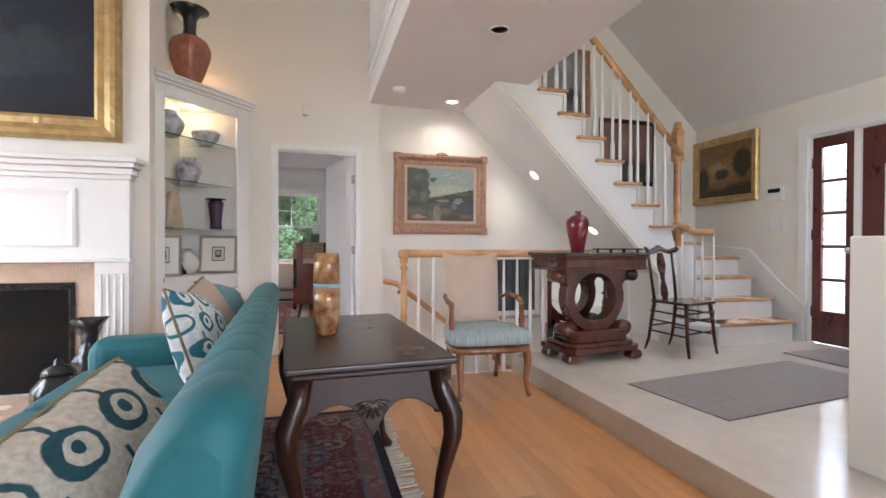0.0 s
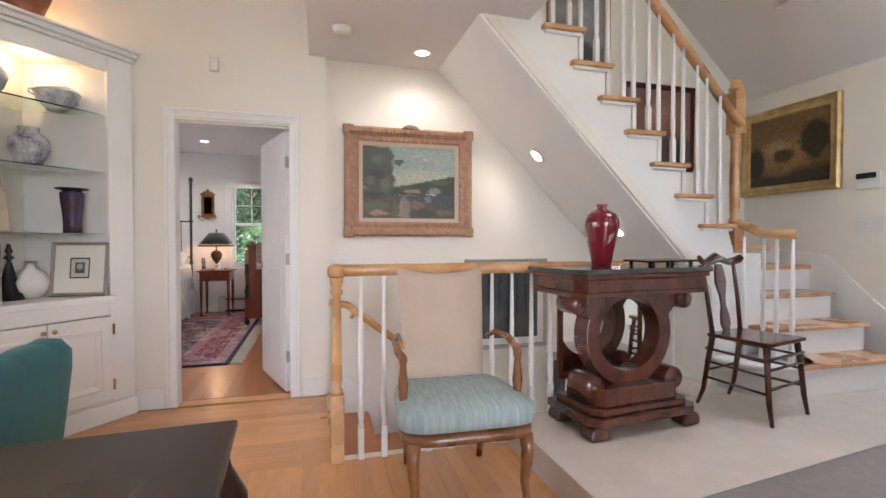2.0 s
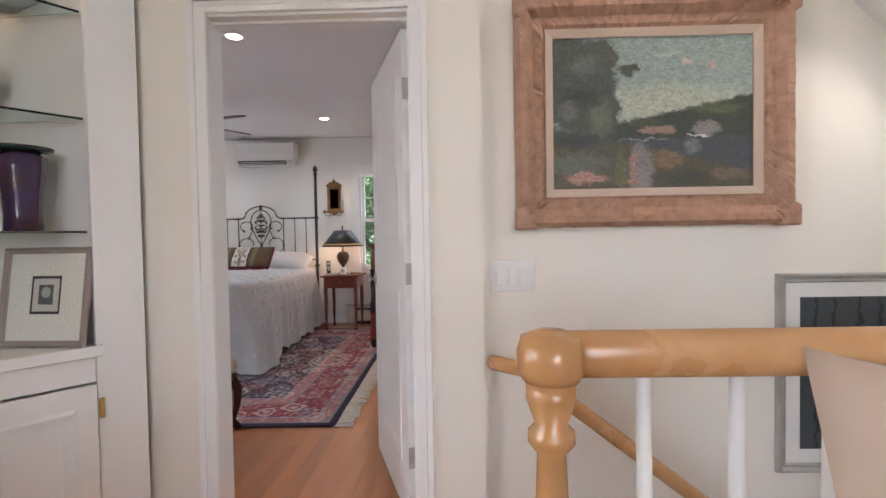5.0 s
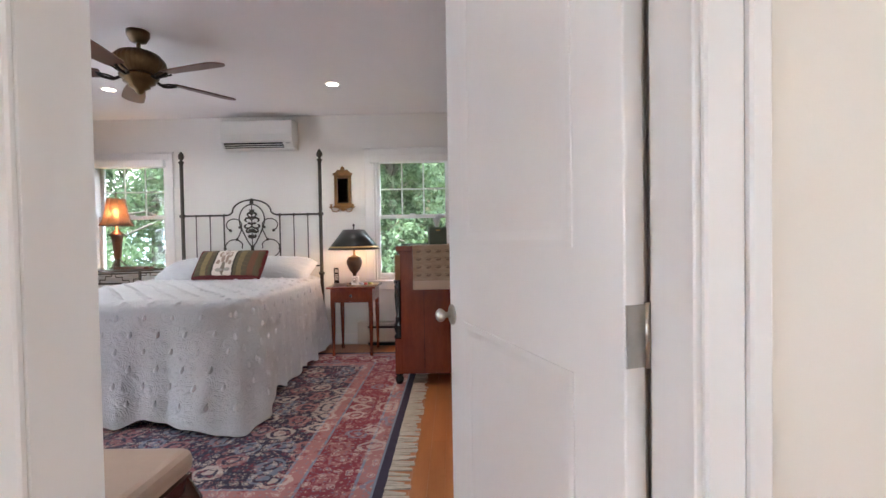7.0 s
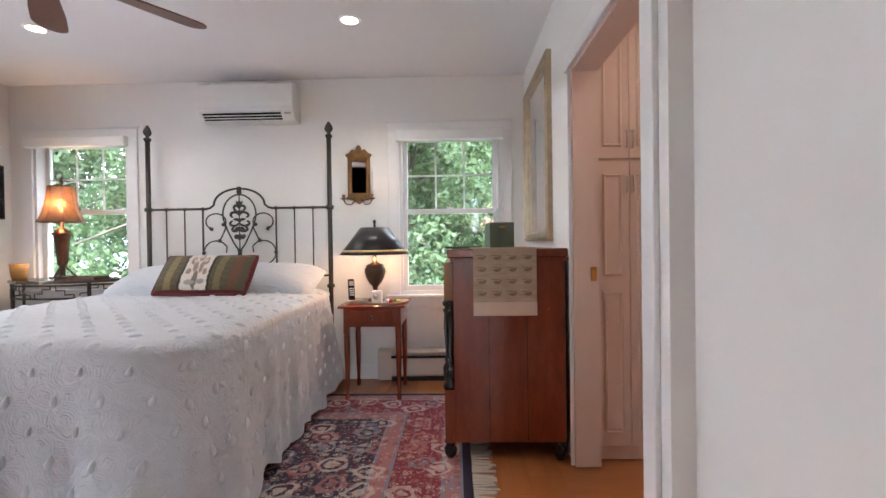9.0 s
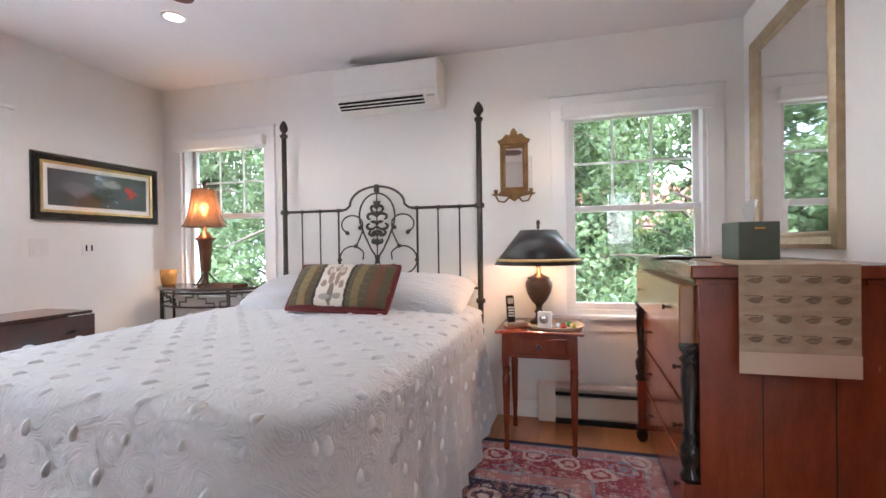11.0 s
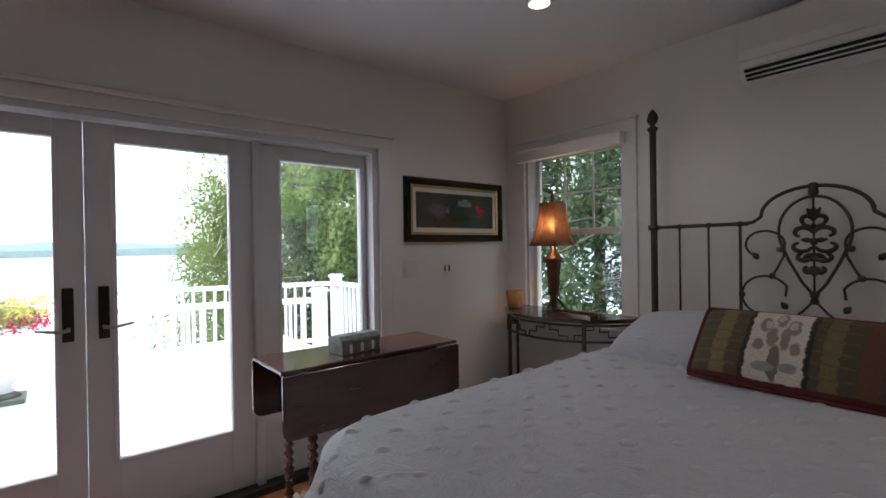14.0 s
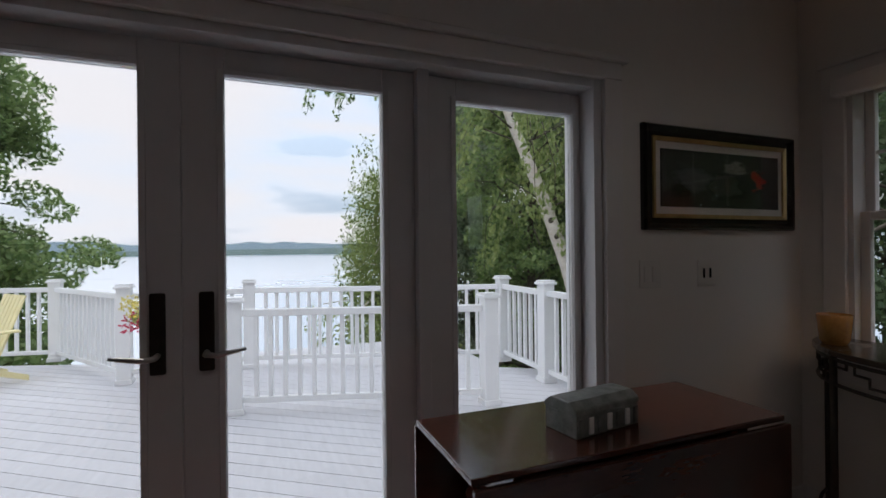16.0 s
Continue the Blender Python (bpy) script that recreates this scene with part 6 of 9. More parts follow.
def baluster(x, y, z0, z1):
    h = z1 - z0
    return join(rounded(boxes((x - 0.016, y - 0.016, z0, x + 0.016, y + 0.016, z0 + 0.17)), 0.002, 1), lathe([(0.014, z0 + 0.17), (0.019, z0 + 0.18), (0.012, z0 + 0.195), (0.017, z0 + 0.24), (0.015, z0 + 0.45 * h), (0.009, z1)], 12, (x, y)))


for x, z in noses:
    for k in (0.09, 0.21):
        bx_ = x + k
        part("baluster", baluster(bx_, 3.775, z, min(3.9, 2.02 + (NX - bx_) * 1.0 - 0.02)), WHITE, st)
part("volute_rail", handrail([(NX, NY - 0.03, 1.30), (NX - 0.01, 3.72, 1.27), (NX - 0.02, 3.60, 1.22), (NX - 0.03, 3.48, 1.215), (NX + 0.04, 3.41, 1.215)], 0.032), RAILOAK, st, "curved oak rail end")
for bx_, by_ in ((3.74, 3.70), (3.80, 3.60), (3.77, 3.48), (3.86, 3.44)):
    part("baluster", baluster(bx_, by_, 0.35, 1.20), WHITE, st)

# ---- guard rail round the stairs down
gr = thing("guard_rail", "honey oak guard rail with white balusters round the stairwell", "railing")
GY = 3.575
part("handrail", join(tube([(0.88, GY, 1.015), (3.03, GY, 1.015)], 0.032, 14), lathe([(0.0, 0.975), (0.038, 0.98), (0.046, 0.995), (0.047, 1.02), (0.04, 1.04), (0.02, 1.048), (0, 1.049)], 20, (0.89, GY))), RAILOAK, gr)
part("newel", join(rounded(boxes((0.89 - 0.035, GY - 0.035, 0.0, 0.89 + 0.035, GY + 0.035, 0.36)), 0.004), lathe([(0.026, 0.36), (0.034, 0.38), (0.022, 0.395), (0.028, 0.44), (0.024, 0.78), (0.02, 0.88), (0.032, 0.895), (0.032, 0.91), (0.022, 0.92), (0.034, 0.955), (0.034, 0.98)], 18, (0.89, GY))), RAILOAK, gr, "turned oak newel")
for i in range(17):
    x = 1.015 + 0.125 * i
    z0 = 0.0 if x < 1.86 else PZ
    part("baluster", baluster(x, GY, z0, 0.99), WHITE, gr)
wr = thing("wall_handrail", "honey oak wall handrail descending beside the stairs", "handrail")
part("rail", handrail([(0.90, 4.70, 0.70), (0.93, 4.67, 0.70), (1.02, 4.66, 0.68), (1.12, 4.66, 0.60), (1.9, 4.66, 0.0), (3.0, 4.66, -0.82)], 0.028), RAILOAK, wr)
for x in (1.06, 1.7, 2.4):
    z = 0.60 - (x - 1.12) * 0.769
    part("bracket", join(tube([(x, 4.745, z - 0.06), (x, 4.69, z - 0.06), (x, 4.665, z - 0.025)], 0.006, 8), moved(lathe([(0.022, 0), (0.022, 0.006), (0.0, 0.008)], 14), Matrix.Translation((x, 4.745, z - 0.06)) @ Matrix.Rotation(math.pi / 2, 4, "X"))), BRASS, wr)
dn = thing("stairs_down", "honey oak stairs leading down between cream walls", "staircase")
for i in range(9):
    x = 0.90 + 0.255 * i
    part("tread", rounded(boxes((x, 3.662, -0.20 - 0.19 * i, x + 0.28, 4.743, -0.17 - 0.19 * i)), 0.006), OAKY, dn)
    part("riser", boxes((x + 0.002, 3.662, -0.17 - 0.19 * i, x + 0.02, 4.743, -0.01 - 0.19 * i)), WHITE, dn)
part("nosing", rounded(boxes((0.86, 3.662, -0.03, 0.93, 4.743, 0.0)), 0.008), RAILOAK, dn)
part("skirt", prism([(0.90, 0.14), (0.98, 0.14), (3.1, -1.45), (3.1, -1.9), (0.90, -0.25)], 4.728, 4.7445, "y"), WHITE, dn)

# ---- pictures
LANDSC = art("riverside_landscape", (0.25, 0.30, 0.275), [((0.37, 0.38, 0.31), "spot", (0.60, 0.56, 0.55, 0.16), 0.9),
    ((0.44, 0.34, 0.30), "spot", (0.68, 0.83, 0.035, 0.025), 0.7), ((0.44, 0.33, 0.29), "spot", (0.80, 0.80, 0.03, 0.03), 0.7), ((0.36, 0.36, 0.33), "spot", (0.57, 0.88, 0.08, 0.02), 0.8),
    ((0.034, 0.040, 0.028), "line", (0.25, -1, 0.37), 0.02), ((0.075, 0.085, 0.04), "spot", (0.82, 0.52, 0.16, 0.05), 0.8), ((0.055, 0.06, 0.035), "spot", (0.45, 0.44, 0.12, 0.03), 0.6),
    ((0.24, 0.16, 0.12), "spot", (0.52, 0.385, 0.11, 0.035), 0.5), ((0.21, 0.19, 0.18), "spot", (0.77, 0.39, 0.075, 0.06), 0.5),
    ((0.050, 0.055, 0.062), "line", (0.02, -1, 0.325), 0.012), ((0.14, 0.15, 0.155), "spot", (0.70, 0.27, 0.05, 0.06), 0.8), ((0.55, 0.55, 0.52), "spot", (0.72, 0.338, 0.055, 0.010), 0.4), ((0.18, 0.19, 0.20), "spot", (0.46, 0.325, 0.14, 0.008), 0.4),
    ((0.070, 0.062, 0.034), "line", (-0.31, -1, 0.43), 0.03), ((0.17, 0.11, 0.065), "spot", (0.58, 0.19, 0.10, 0.07), 0.8), ((0.14, 0.10, 0.07), "spot", (0.88, 0.09, 0.14, 0.05), 0.8), ((0.045, 0.045, 0.03), "spot", (0.66, 0.06, 0.14, 0.07), 0.7),
    ((0.19, 0.165, 0.165), "spot", (0.44, 0.13, 0.075, 0.20), 0.5), ((0.31, 0.17, 0.13), "spot", (0.405, 0.16, 0.028, 0.10), 0.6), ((0.33, 0.18, 0.14), "spot", (0.40, 0.05, 0.05, 0.025), 0.6), ((0.10, 0.10, 0.045), "spot", (0.34, 0.12, 0.035, 0.16), 0.6),
    ((0.10, 0.105, 0.075), "spot", (0.12, 0.17, 0.2, 0.09), 0.8), ((0.34, 0.18, 0.14), "spot", (0.17, 0.075, 0.13, 0.045), 0.6),
    ((0.062, 0.068, 0.055), "spot", (0.13, 0.68, 0.21, 0.34), 0.3), ((0.062, 0.066, 0.050), "spot", (0.21, 0.50, 0.14, 0.26), 0.3), ((0.070, 0.074, 0.060), "spot", (0.24, 0.88, 0.10, 0.12), 0.4), ((0.060, 0.062, 0.048), "spot", (0.38, 0.785, 0.06, 0.04), 0.5), ((0.065, 0.07, 0.055), "spot", (0.06, 0.92, 0.12, 0.12), 0.4),
    ((0.125, 0.140, 0.090), "spot", (0.24, 0.47, 0.07, 0.16), 1.2), ((0.11, 0.12, 0.10), "spot", (0.16, 0.82, 0.09, 0.08), 1.2), ((0.040, 0.036, 0.036), "spot", (0.14, 0.60, 0.13, 0.09), 1.0), ((0.038, 0.036, 0.036), "spot", (0.12, 0.32, 0.14, 0.06), 0.9), ((0.11, 0.11, 0.09), "spot", (0.08, 0.52, 0.06, 0.08), 1.0)], 0.5, 0.045, 20, 0.0, 85.0)
CARVED = material("carved_pinkish_gilt", (0.46, 0.27, 0.18), 0.6, 0.1, second=(0.30, 0.16, 0.10), scale=25, bump=0.5, bump_scale=120)
pn = picture("painting", 1.03, 0.85, 0.115, 0.062, CARVED, LANDSC, (1.515, 4.745, 1.63), 0, "riverside landscape painting in a wide carved gilt frame", carve=0.008, liner=LINEN)
for sx in (-1, 1):
    for sz in (-1, 1):
        part("corner_carving", moved(rounded(prism([(0, 0), (0.085, 0.0), (0.065, 0.028), (0.09, 0.06), (0.05, 0.055), (0.028, 0.09), (0.0, 0.075)], -0.068, -0.03, "y"), 0.008), Matrix.Translation((sx * 0.522, 0, sz * 0.432)) @ Matrix.Diagonal((-sx, 1, -sz, 1))), CARVED, pn)
part("crest_carving", rounded(prism(arc(0, 0.415, 0.07, 0, 180, 12, 0.035), -0.066, -0.03, "y"), 0.006), CARVED, pn)
WOODS = art("dark_birch_wood", (0.055, 0.065, 0.075), [((0.02, 0.022, 0.026), "spot", (x_, 0.5, 0.018, 0.7), 0.5) for x_ in (0.1, 0.22, 0.38, 0.52, 0.66, 0.8, 0.93)] + [((0.14, 0.15, 0.15), "spot", (0.3, 0.3, 0.2, 0.3), 1.5), ((0.10, 0.10, 0.08), "spot", (0.75, 0.2, 0.2, 0.2), 1.2)], 0.4, 0.06, 10)
picture("painting", 0.75, 0.76, 0.035, 0.028, GREYF, WOODS, (2.355, 4.745, 0.635), 0, "dark woodland picture in a silver-grey frame over the stairs", 0.055, WHITE, "picture")
picture("painting", 0.40, 0.62, 0.04, 0.028, GREYF, WOODS, (2.93, 4.745, -0.12), 0, "dark picture in a grey frame low in the stairwell", 0.03, LINEN, "picture")
SUNSET = art("sunset_landscape", (0.20, 0.115, 0.05), [((0.36, 0.22, 0.09), "spot", (0.45, 0.45, 0.45, 0.3), 1.2), ((0.42, 0.28, 0.13), "spot", (0.35, 0.55, 0.2, 0.12), 1.0), ((0.06, 0.04, 0.018), "spot", (0.45, 0.42, 0.16, 0.12), 0.6), ((0.045, 0.035, 0.018), "spot", (0.82, 0.58, 0.18, 0.30), 0.4), ((0.035, 0.025, 0.012), "spot", (0.08, 0.35, 0.14, 0.26), 0.5), ((0.05, 0.035, 0.018), "line", (0.1, -1, 0.2), 0.12), ((0.22, 0.13, 0.06), "spot", (0.4, 0.2, 0.2, 0.12), 1.0)], 0.35, 0.05, 9, 0.0, 60.0)
picture("painting", 0.90, 0.79, 0.085, 0.05, GOLD, SUNSET, (4.9, 4.30, 1.99), -90, "golden sunset landscape in a gilt frame by the stairs", carve=0.003)
DUSK = art("dusk_harbour", (0.22, 0.11, 0.085), [((0.06, 0.045, 0.05), "line", (0, -1, 0.42), 0.1), ((0.03, 0.025, 0.03), "spot", (0.3, 0.25, 0.2, 0.2), 0.6), ((0.30, 0.15, 0.10), "spot", (0.5, 0.7, 0.4, 0.15), 1.0), ((0.02, 0.02, 0.022), "spot", (0.75, 0.2, 0.15, 0.15), 0.5)], 0.4, 0.08, 8)
picture("painting", 0.80, 0.80, 0.05, 0.03, MAHOG, DUSK, (3.88, 4.745, 2.22), 0, "dusky harbour picture in a dark frame above the stairs")
GREYSEA = art("grey_seascape", (0.26, 0.26, 0.27), [((0.14, 0.14, 0.16), "line", (0, -1, 0.4), 0.1), ((0.06, 0.06, 0.07), "spot", (0.6, 0.25, 0.25, 0.15), 0.8), ((0.36, 0.35, 0.34), "spot", (0.4, 0.75, 0.4, 0.12), 1.0)], 0.4, 0.08, 8)
picture("painting", 0.62, 0.78, 0.06, 0.04, CARVED, GREYSEA, (3.03, 4.745, 3.0), 0, "grey seascape in a carved bronze frame above the stairs", carve=0.003)
NIGHT = art("dark_blue_painting", (0.012, 0.018, 0.030), [((0.022, 0.032, 0.05), "spot", (0.3, 0.7, 0.4, 0.2), 1.0), ((0.03, 0.04, 0.05), "spot", (0.7, 0.4, 0.3, 0.15), 1.0), ((0.006, 0.008, 0.014), "line", (0, -1, 0.25), 0.2)], 0.35, 0.2, 7)
picture("painting", 1.75, 1.45, 0.17, 0.07, GOLD, NIGHT, (-2.05, 3.80, 2.555), 0, "very dark blue painting in a broad gilt frame over the mantel", carve=0.003)

# ---- downlights, sensor, plates
downlight(1.55, 4.43, LZ, power=12)
downlight(1.40, 2.80, LZ, False)
downlight(2.46, 4.40, soff(2.46) - 0.004, True, 45, 6)
downlight(3.05, 4.20, soff(3.05) - 0.004, True, 45, 4)
sm = solo("smoke_detector", lathe([(0.0, -0.04), (0.045, -0.04), (0.055, -0.03), (0.062, -0.012), (0.065, 0.0)], 28), WHITE, "round white smoke detector on the ceiling", "smoke detector", "", (0.96, 4.17, LZ))
downlight(4.35, 3.9, 2.50 + 0.9 * (4.95 - 4.35) - 0.004, False, -42)
ms_ = thing("motion_sensor", "small white motion sensor on the wall", "sensor", "", (0.105, 4.70, 2.42))
part("case", rounded(boxes((-0.028, -0.045, -0.055, 0.028, 0, 0.055)), 0.008), PLATE, ms_)
part("lens", rounded(boxes((-0.02, -0.05, -0.045, 0.02, -0.044, -0.005)), 0.003), WHITE, ms_)
s3 = thing("switch_plate", "white triple switch plate beside the painting", "switch", "wall switches", (0.985, 4.745, 1.02))
part("plate", rounded(boxes((-0.085, -0.006, -0.058, 0.085, 0, 0.058)), 0.002), PLATE, s3)
for k in (-1, 0, 1):
    part("rocker", rounded(boxes((k * 0.046 - 0.016, -0.011, -0.034, k * 0.046 + 0.016, -0.005, 0.034)), 0.002), PLATE, s3)
th = thing("thermostat", "white thermostat with a dark screen by the entry", "thermostat", "", (4.9, 3.66, 1.635), -90)
part("case", rounded(boxes((-0.085, -0.025, -0.065, 0.085, 0, 0.065)), 0.006), PLATE, th)
part("screen", boxes((-0.075, -0.027, 0.015, 0.06, -0.024, 0.058)), BLACKP, th, "dark screen")
s4 = thing("switch_plate", "white switch plate by the entry door", "switch", "wall switches", (4.9, 3.66, 1.30), -90)
part("plate", rounded(boxes((-0.10, -0.006, -0.058, 0.10, 0, 0.058)), 0.002), PLATE, s4)
for k in (-1.5, -0.5, 0.5, 1.5):
    part("rocker", rounded(boxes((k * 0.046 - 0.016, -0.011, -0.034, k * 0.046 + 0.016, -0.005, 0.034)), 0.002), PLATE, s4)

# ---- entry doors
REDWOOD = material("red_mahogany_door", (0.085, 0.016, 0.012), 0.3, second=(0.12, 0.025, 0.018), scale=5, stretch=(4, 4, 1), coat=0.3)
ed = tagged(new("door_4"), "red mahogany entry door and side light with four glazed lights", "entry door", "", "structure")
part("casing", rounded(boxes((4.88, 3.33, PZ, 4.90, 3.42, 2.17), (4.88, 1.93, PZ, 4.90, 2.02, 2.17), (4.88, 1.93, 2.17, 4.90, 3.42, 2.26)), 0.003, 1), WHITE, ed)
part("jamb", boxes((4.90, 3.31, PZ, 5.04, 3.33, 2.17), (4.90, 2.02, PZ, 5.04, 2.04, 2.17), (4.90, 2.04, 2.15, 5.04, 3.31, 2.17), (4.91, 2.875, PZ, 5.0, 2.93, 2.15)), WHITE, ed)
sl = part("side_light", rounded(boxes((4.93, 3.225, PZ + 0.01, 4.97, 3.308, 2.145), (4.93, 2.932, PZ + 0.01, 4.97, 3.01, 2.145), (4.93, 3.01, 2.04, 4.97, 3.225, 2.145), (4.93, 3.01, PZ + 0.01, 4.97, 3.225, 0.46), (4.93, 3.01, 1.70, 4.97, 3.225, 1.73), (4.93, 3.01, 1.39, 4.97, 3.225, 1.42), (4.93, 3.01, 1.07, 4.97, 3.225, 1.10), (4.93, 3.01, 0.75, 4.97, 3.225, 0.78)), 0.003, 1), REDWOOD, ed)
for z0, z1 in ((0.46, 0.75), (0.78, 1.07), (1.10, 1.39), (1.42, 1.70), (1.73, 2.04)):
    g_ = part("pane", boxes((4.948, 3.01, z0, 4.952, 3.225, z1)), GLASS, sl)
    g_.visible_shadow = False
part("door_leaf", rounded(boxes((4.93, 2.045, PZ + 0.01, 4.975, 2.873, 2.145)), 0.003), REDWOOD, ed)
part("knob", moved(lathe([(0.012, 0), (0.012, 0.03), (0.03, 0.045), (0.026, 0.065), (0, 0.07)], 14), Matrix.Translation((4.93, 2.955, 1.05)) @ Matrix.Rotation(-math.pi / 2, 4, "Y")), NICKEL, ed)
for z in (0.45, 1.2, 1.9):
    part("hinge", tube([(4.925, 3.312, z - 0.05), (4.925, 3.312, z + 0.05)], 0.008), BRONZE, ed)
mat_ = solo("doormat", rounded(boxes((4.18, 2.15, PZ, 4.82, 3.0, PZ + 0.012)), 0.003), GREYRUG, "small grey doormat inside the entry door", "doormat")
rg = thing("area_rug", "plain grey flat-woven rug on the stone entry floor", "rug", "", (3.13, 2.30, PZ), 7)
part("weave", rounded(boxes((-0.84, -0.36, 0, 0.84, 0.36, 0.008)), 0.002, 1), GREYRUG, rg)
part("binding", tube([(-0.84, -0.36, 0.005), (0.84, -0.36, 0.005), (0.84, 0.36, 0.005), (-0.84, 0.36, 0.005)], 0.005, 6, closed=True), material("grey_binding", (0.25, 0.22, 0.21), 0.9), rg)
# half wall with a white planter
setting("half_wall", rounded(boxes((2.40, 0.35, PZ, 2.62, 1.30, 1.13), (2.62, 0.35, PZ, 4.2, 0.55, 1.13)), 0.006), CREAM, "cream half wall at the entry", "wall")
pl_ = thing("pedestal", "square white plinth on the half wall", "pedestal", "", (2.56, 1.12, 1.13))
part("block", rounded(boxes((-0.055, -0.12, 0, 0.30, 0.12, 0.31)), 0.006), WHITE, pl_)
solo("white_vase", lathe([(0.05, 0), (0.09, 0.05), (0.10, 0.12), (0.06, 0.2), (0.035, 0.24), (0.045, 0.26)], 24), WHITE, "rounded white ceramic vase on the plinth", "vase", "", (2.66, 1.12, 1.44))

# ---- loft rail
lr = thing("loft_railing", "white loft railing with slim balusters", "railing")
part("handrail", rounded(boxes((0.72, 0.2, 3.72, 0.78, 4.70, 3.78)), 0.008), WHITE, lr)
part("shoe_rail", rounded(boxes((0.72, 0.2, 2.90, 0.78, 4.70, 2.94)), 0.004), WHITE, lr)
for i in range(36):
    part("baluster", tube([(0.75, 0.25 + i * 0.125, 2.94), (0.75, 0.25 + i * 0.125, 3.72)], 0.013, 8), WHITE, lr)

# ---- fireplace
FY = 3.80
fp = thing("fireplace", "white panelled fireplace with fluted pilasters and a tan marble surround", "fireplace")
part("shelf", rounded(boxes((-3.05, FY - 0.20, 1.665, -1.02, FY, 1.70), (-3.02, FY - 0.165, 1.63, -1.05, FY, 1.665), (-2.99, FY - 0.125, 1.585, -1.07, FY, 1.63), (-2.97, FY - 0.10, 1.55, -1.09, FY, 1.585)), 0.008), WHITE, fp, "white moulded mantel shelf")
part("frieze", rounded(boxes((-2.95, FY - 0.07, 0.985, -1.11, FY, 1.55)), 0.003), WHITE, fp)
for x0, x1 in ((-2.62, -1.44),):
    part("panel", moved(moulding(x1 - x0, 0.42, [(0, 0), (0, 0.012), (0.02, 0.018), (0.05, 0.004), (0.05, 0)]), Matrix.Translation(((x0 + x1) / 2, FY - 0.07, 1.27))), WHITE, fp)
part("cornice", rounded(boxes((-2.97, FY - 0.11, 0.955, -1.09, FY, 0.985)), 0.006), WHITE, fp)
MARB = material("tan_marble", (0.55, 0.42, 0.32), 0.25, second=(0.44, 0.32, 0.24), scale=5, amount=0.5)
part("surround", rounded(boxes((-2.72, FY - 0.045, 0.03, -2.58, FY, 0.955), (-1.46, FY - 0.045, 0.03, -1.325, FY, 0.955), (-2.58, FY - 0.045, 0.81, -1.46, FY, 0.955)), 0.003), MARB, fp, "tan marble surround")
for x0 in (-2.95, -1.325):
    pl = part("pilaster", rounded(boxes((x0, FY - 0.085, 0.03, x0 + 0.215, FY, 0.955)), 0.003), WHITE, fp)
    for k in range(4):
        xx = x0 + 0.04 + k * 0.045
        part("flute", tube([(xx, FY - 0.088, 0.2), (xx, FY - 0.088, 0.87)], 0.010, 8), WHITE, pl)
    part("plinth_block", rounded(boxes((x0 - 0.01, FY - 0.095, 0.03, x0 + 0.225, FY, 0.17)), 0.004), WHITE, fp)
FIREB = material("sooty_firebox", (0.015, 0.014, 0.013), 0.6, second=(0.04, 0.035, 0.03), scale=6, bump=0.3)
part("firebox", boxes((-2.58, FY - 0.02, 0.03, -1.46, FY - 0.012, 0.81)), FIREB, fp)
fg = part("glass_doors", boxes((-2.57, FY - 0.046, 0.04, -1.47, FY - 0.042, 0.80)), material("smoked_glass", (0.012, 0.012, 0.012), 0.06, second=(0.016, 0.015, 0.015)), fp, "smoked glass doors")
fg.data.materials[0].node_tree.nodes["Principled BSDF"].inputs["Specular IOR Level"].default_value = 0.12
part("door_frame", rounded(boxes((-2.58, FY - 0.06, 0.76, -1.46, FY - 0.046, 0.81), (-1.49, FY - 0.06, 0.03, -1.46, FY - 0.046, 0.76), (-2.58, FY - 0.06, 0.03, -2.55, FY - 0.046, 0.76), (-2.035, FY - 0.06, 0.03, -2.005, FY - 0.046, 0.76)), 0.003), BLACKP, fp)
part("hearth", rounded(boxes((-3.0, FY - 0.50, 0, -1.05, FY - 0.10, 0.03)), 0.004), MARB, fp)
POT = material("black_glazed_pottery", (0.022, 0.022, 0.024), 0.2, second=(0.035, 0.035, 0.037), scale=12)
solo("floor_vase", moved(lathe([(0.09, 0.03), (0.10, 0.30), (0.105, 0.34), (0.065, 0.39), (0.05, 0.46), (0.075, 0.55), (0.12, 0.60), (0.115, 0.60), (0.06, 0.545), (0, 0.53)], 4), Matrix.Rotation(radians(45), 4, "Z")), POT, "black glazed square vase with a flared neck by the hearth", "vase", "", (-1.22, 3.38, 0.0))
jar = thing("ginger_jar", "dark pewter lidded ginger jar on the floor by the hearth", "jar", "", (-1.28, 3.12, 0.0))
part("body", lathe([(0.07, 0), (0.10, 0.05), (0.135, 0.17), (0.13, 0.24), (0.08, 0.30), (0.07, 0.31)], 28), POT, jar)
part("lid", lathe([(0.085, 0.31), (0.08, 0.34), (0.05, 0.36), (0.02, 0.37), (0.025, 0.39), (0, 0.41)], 24), POT, jar)

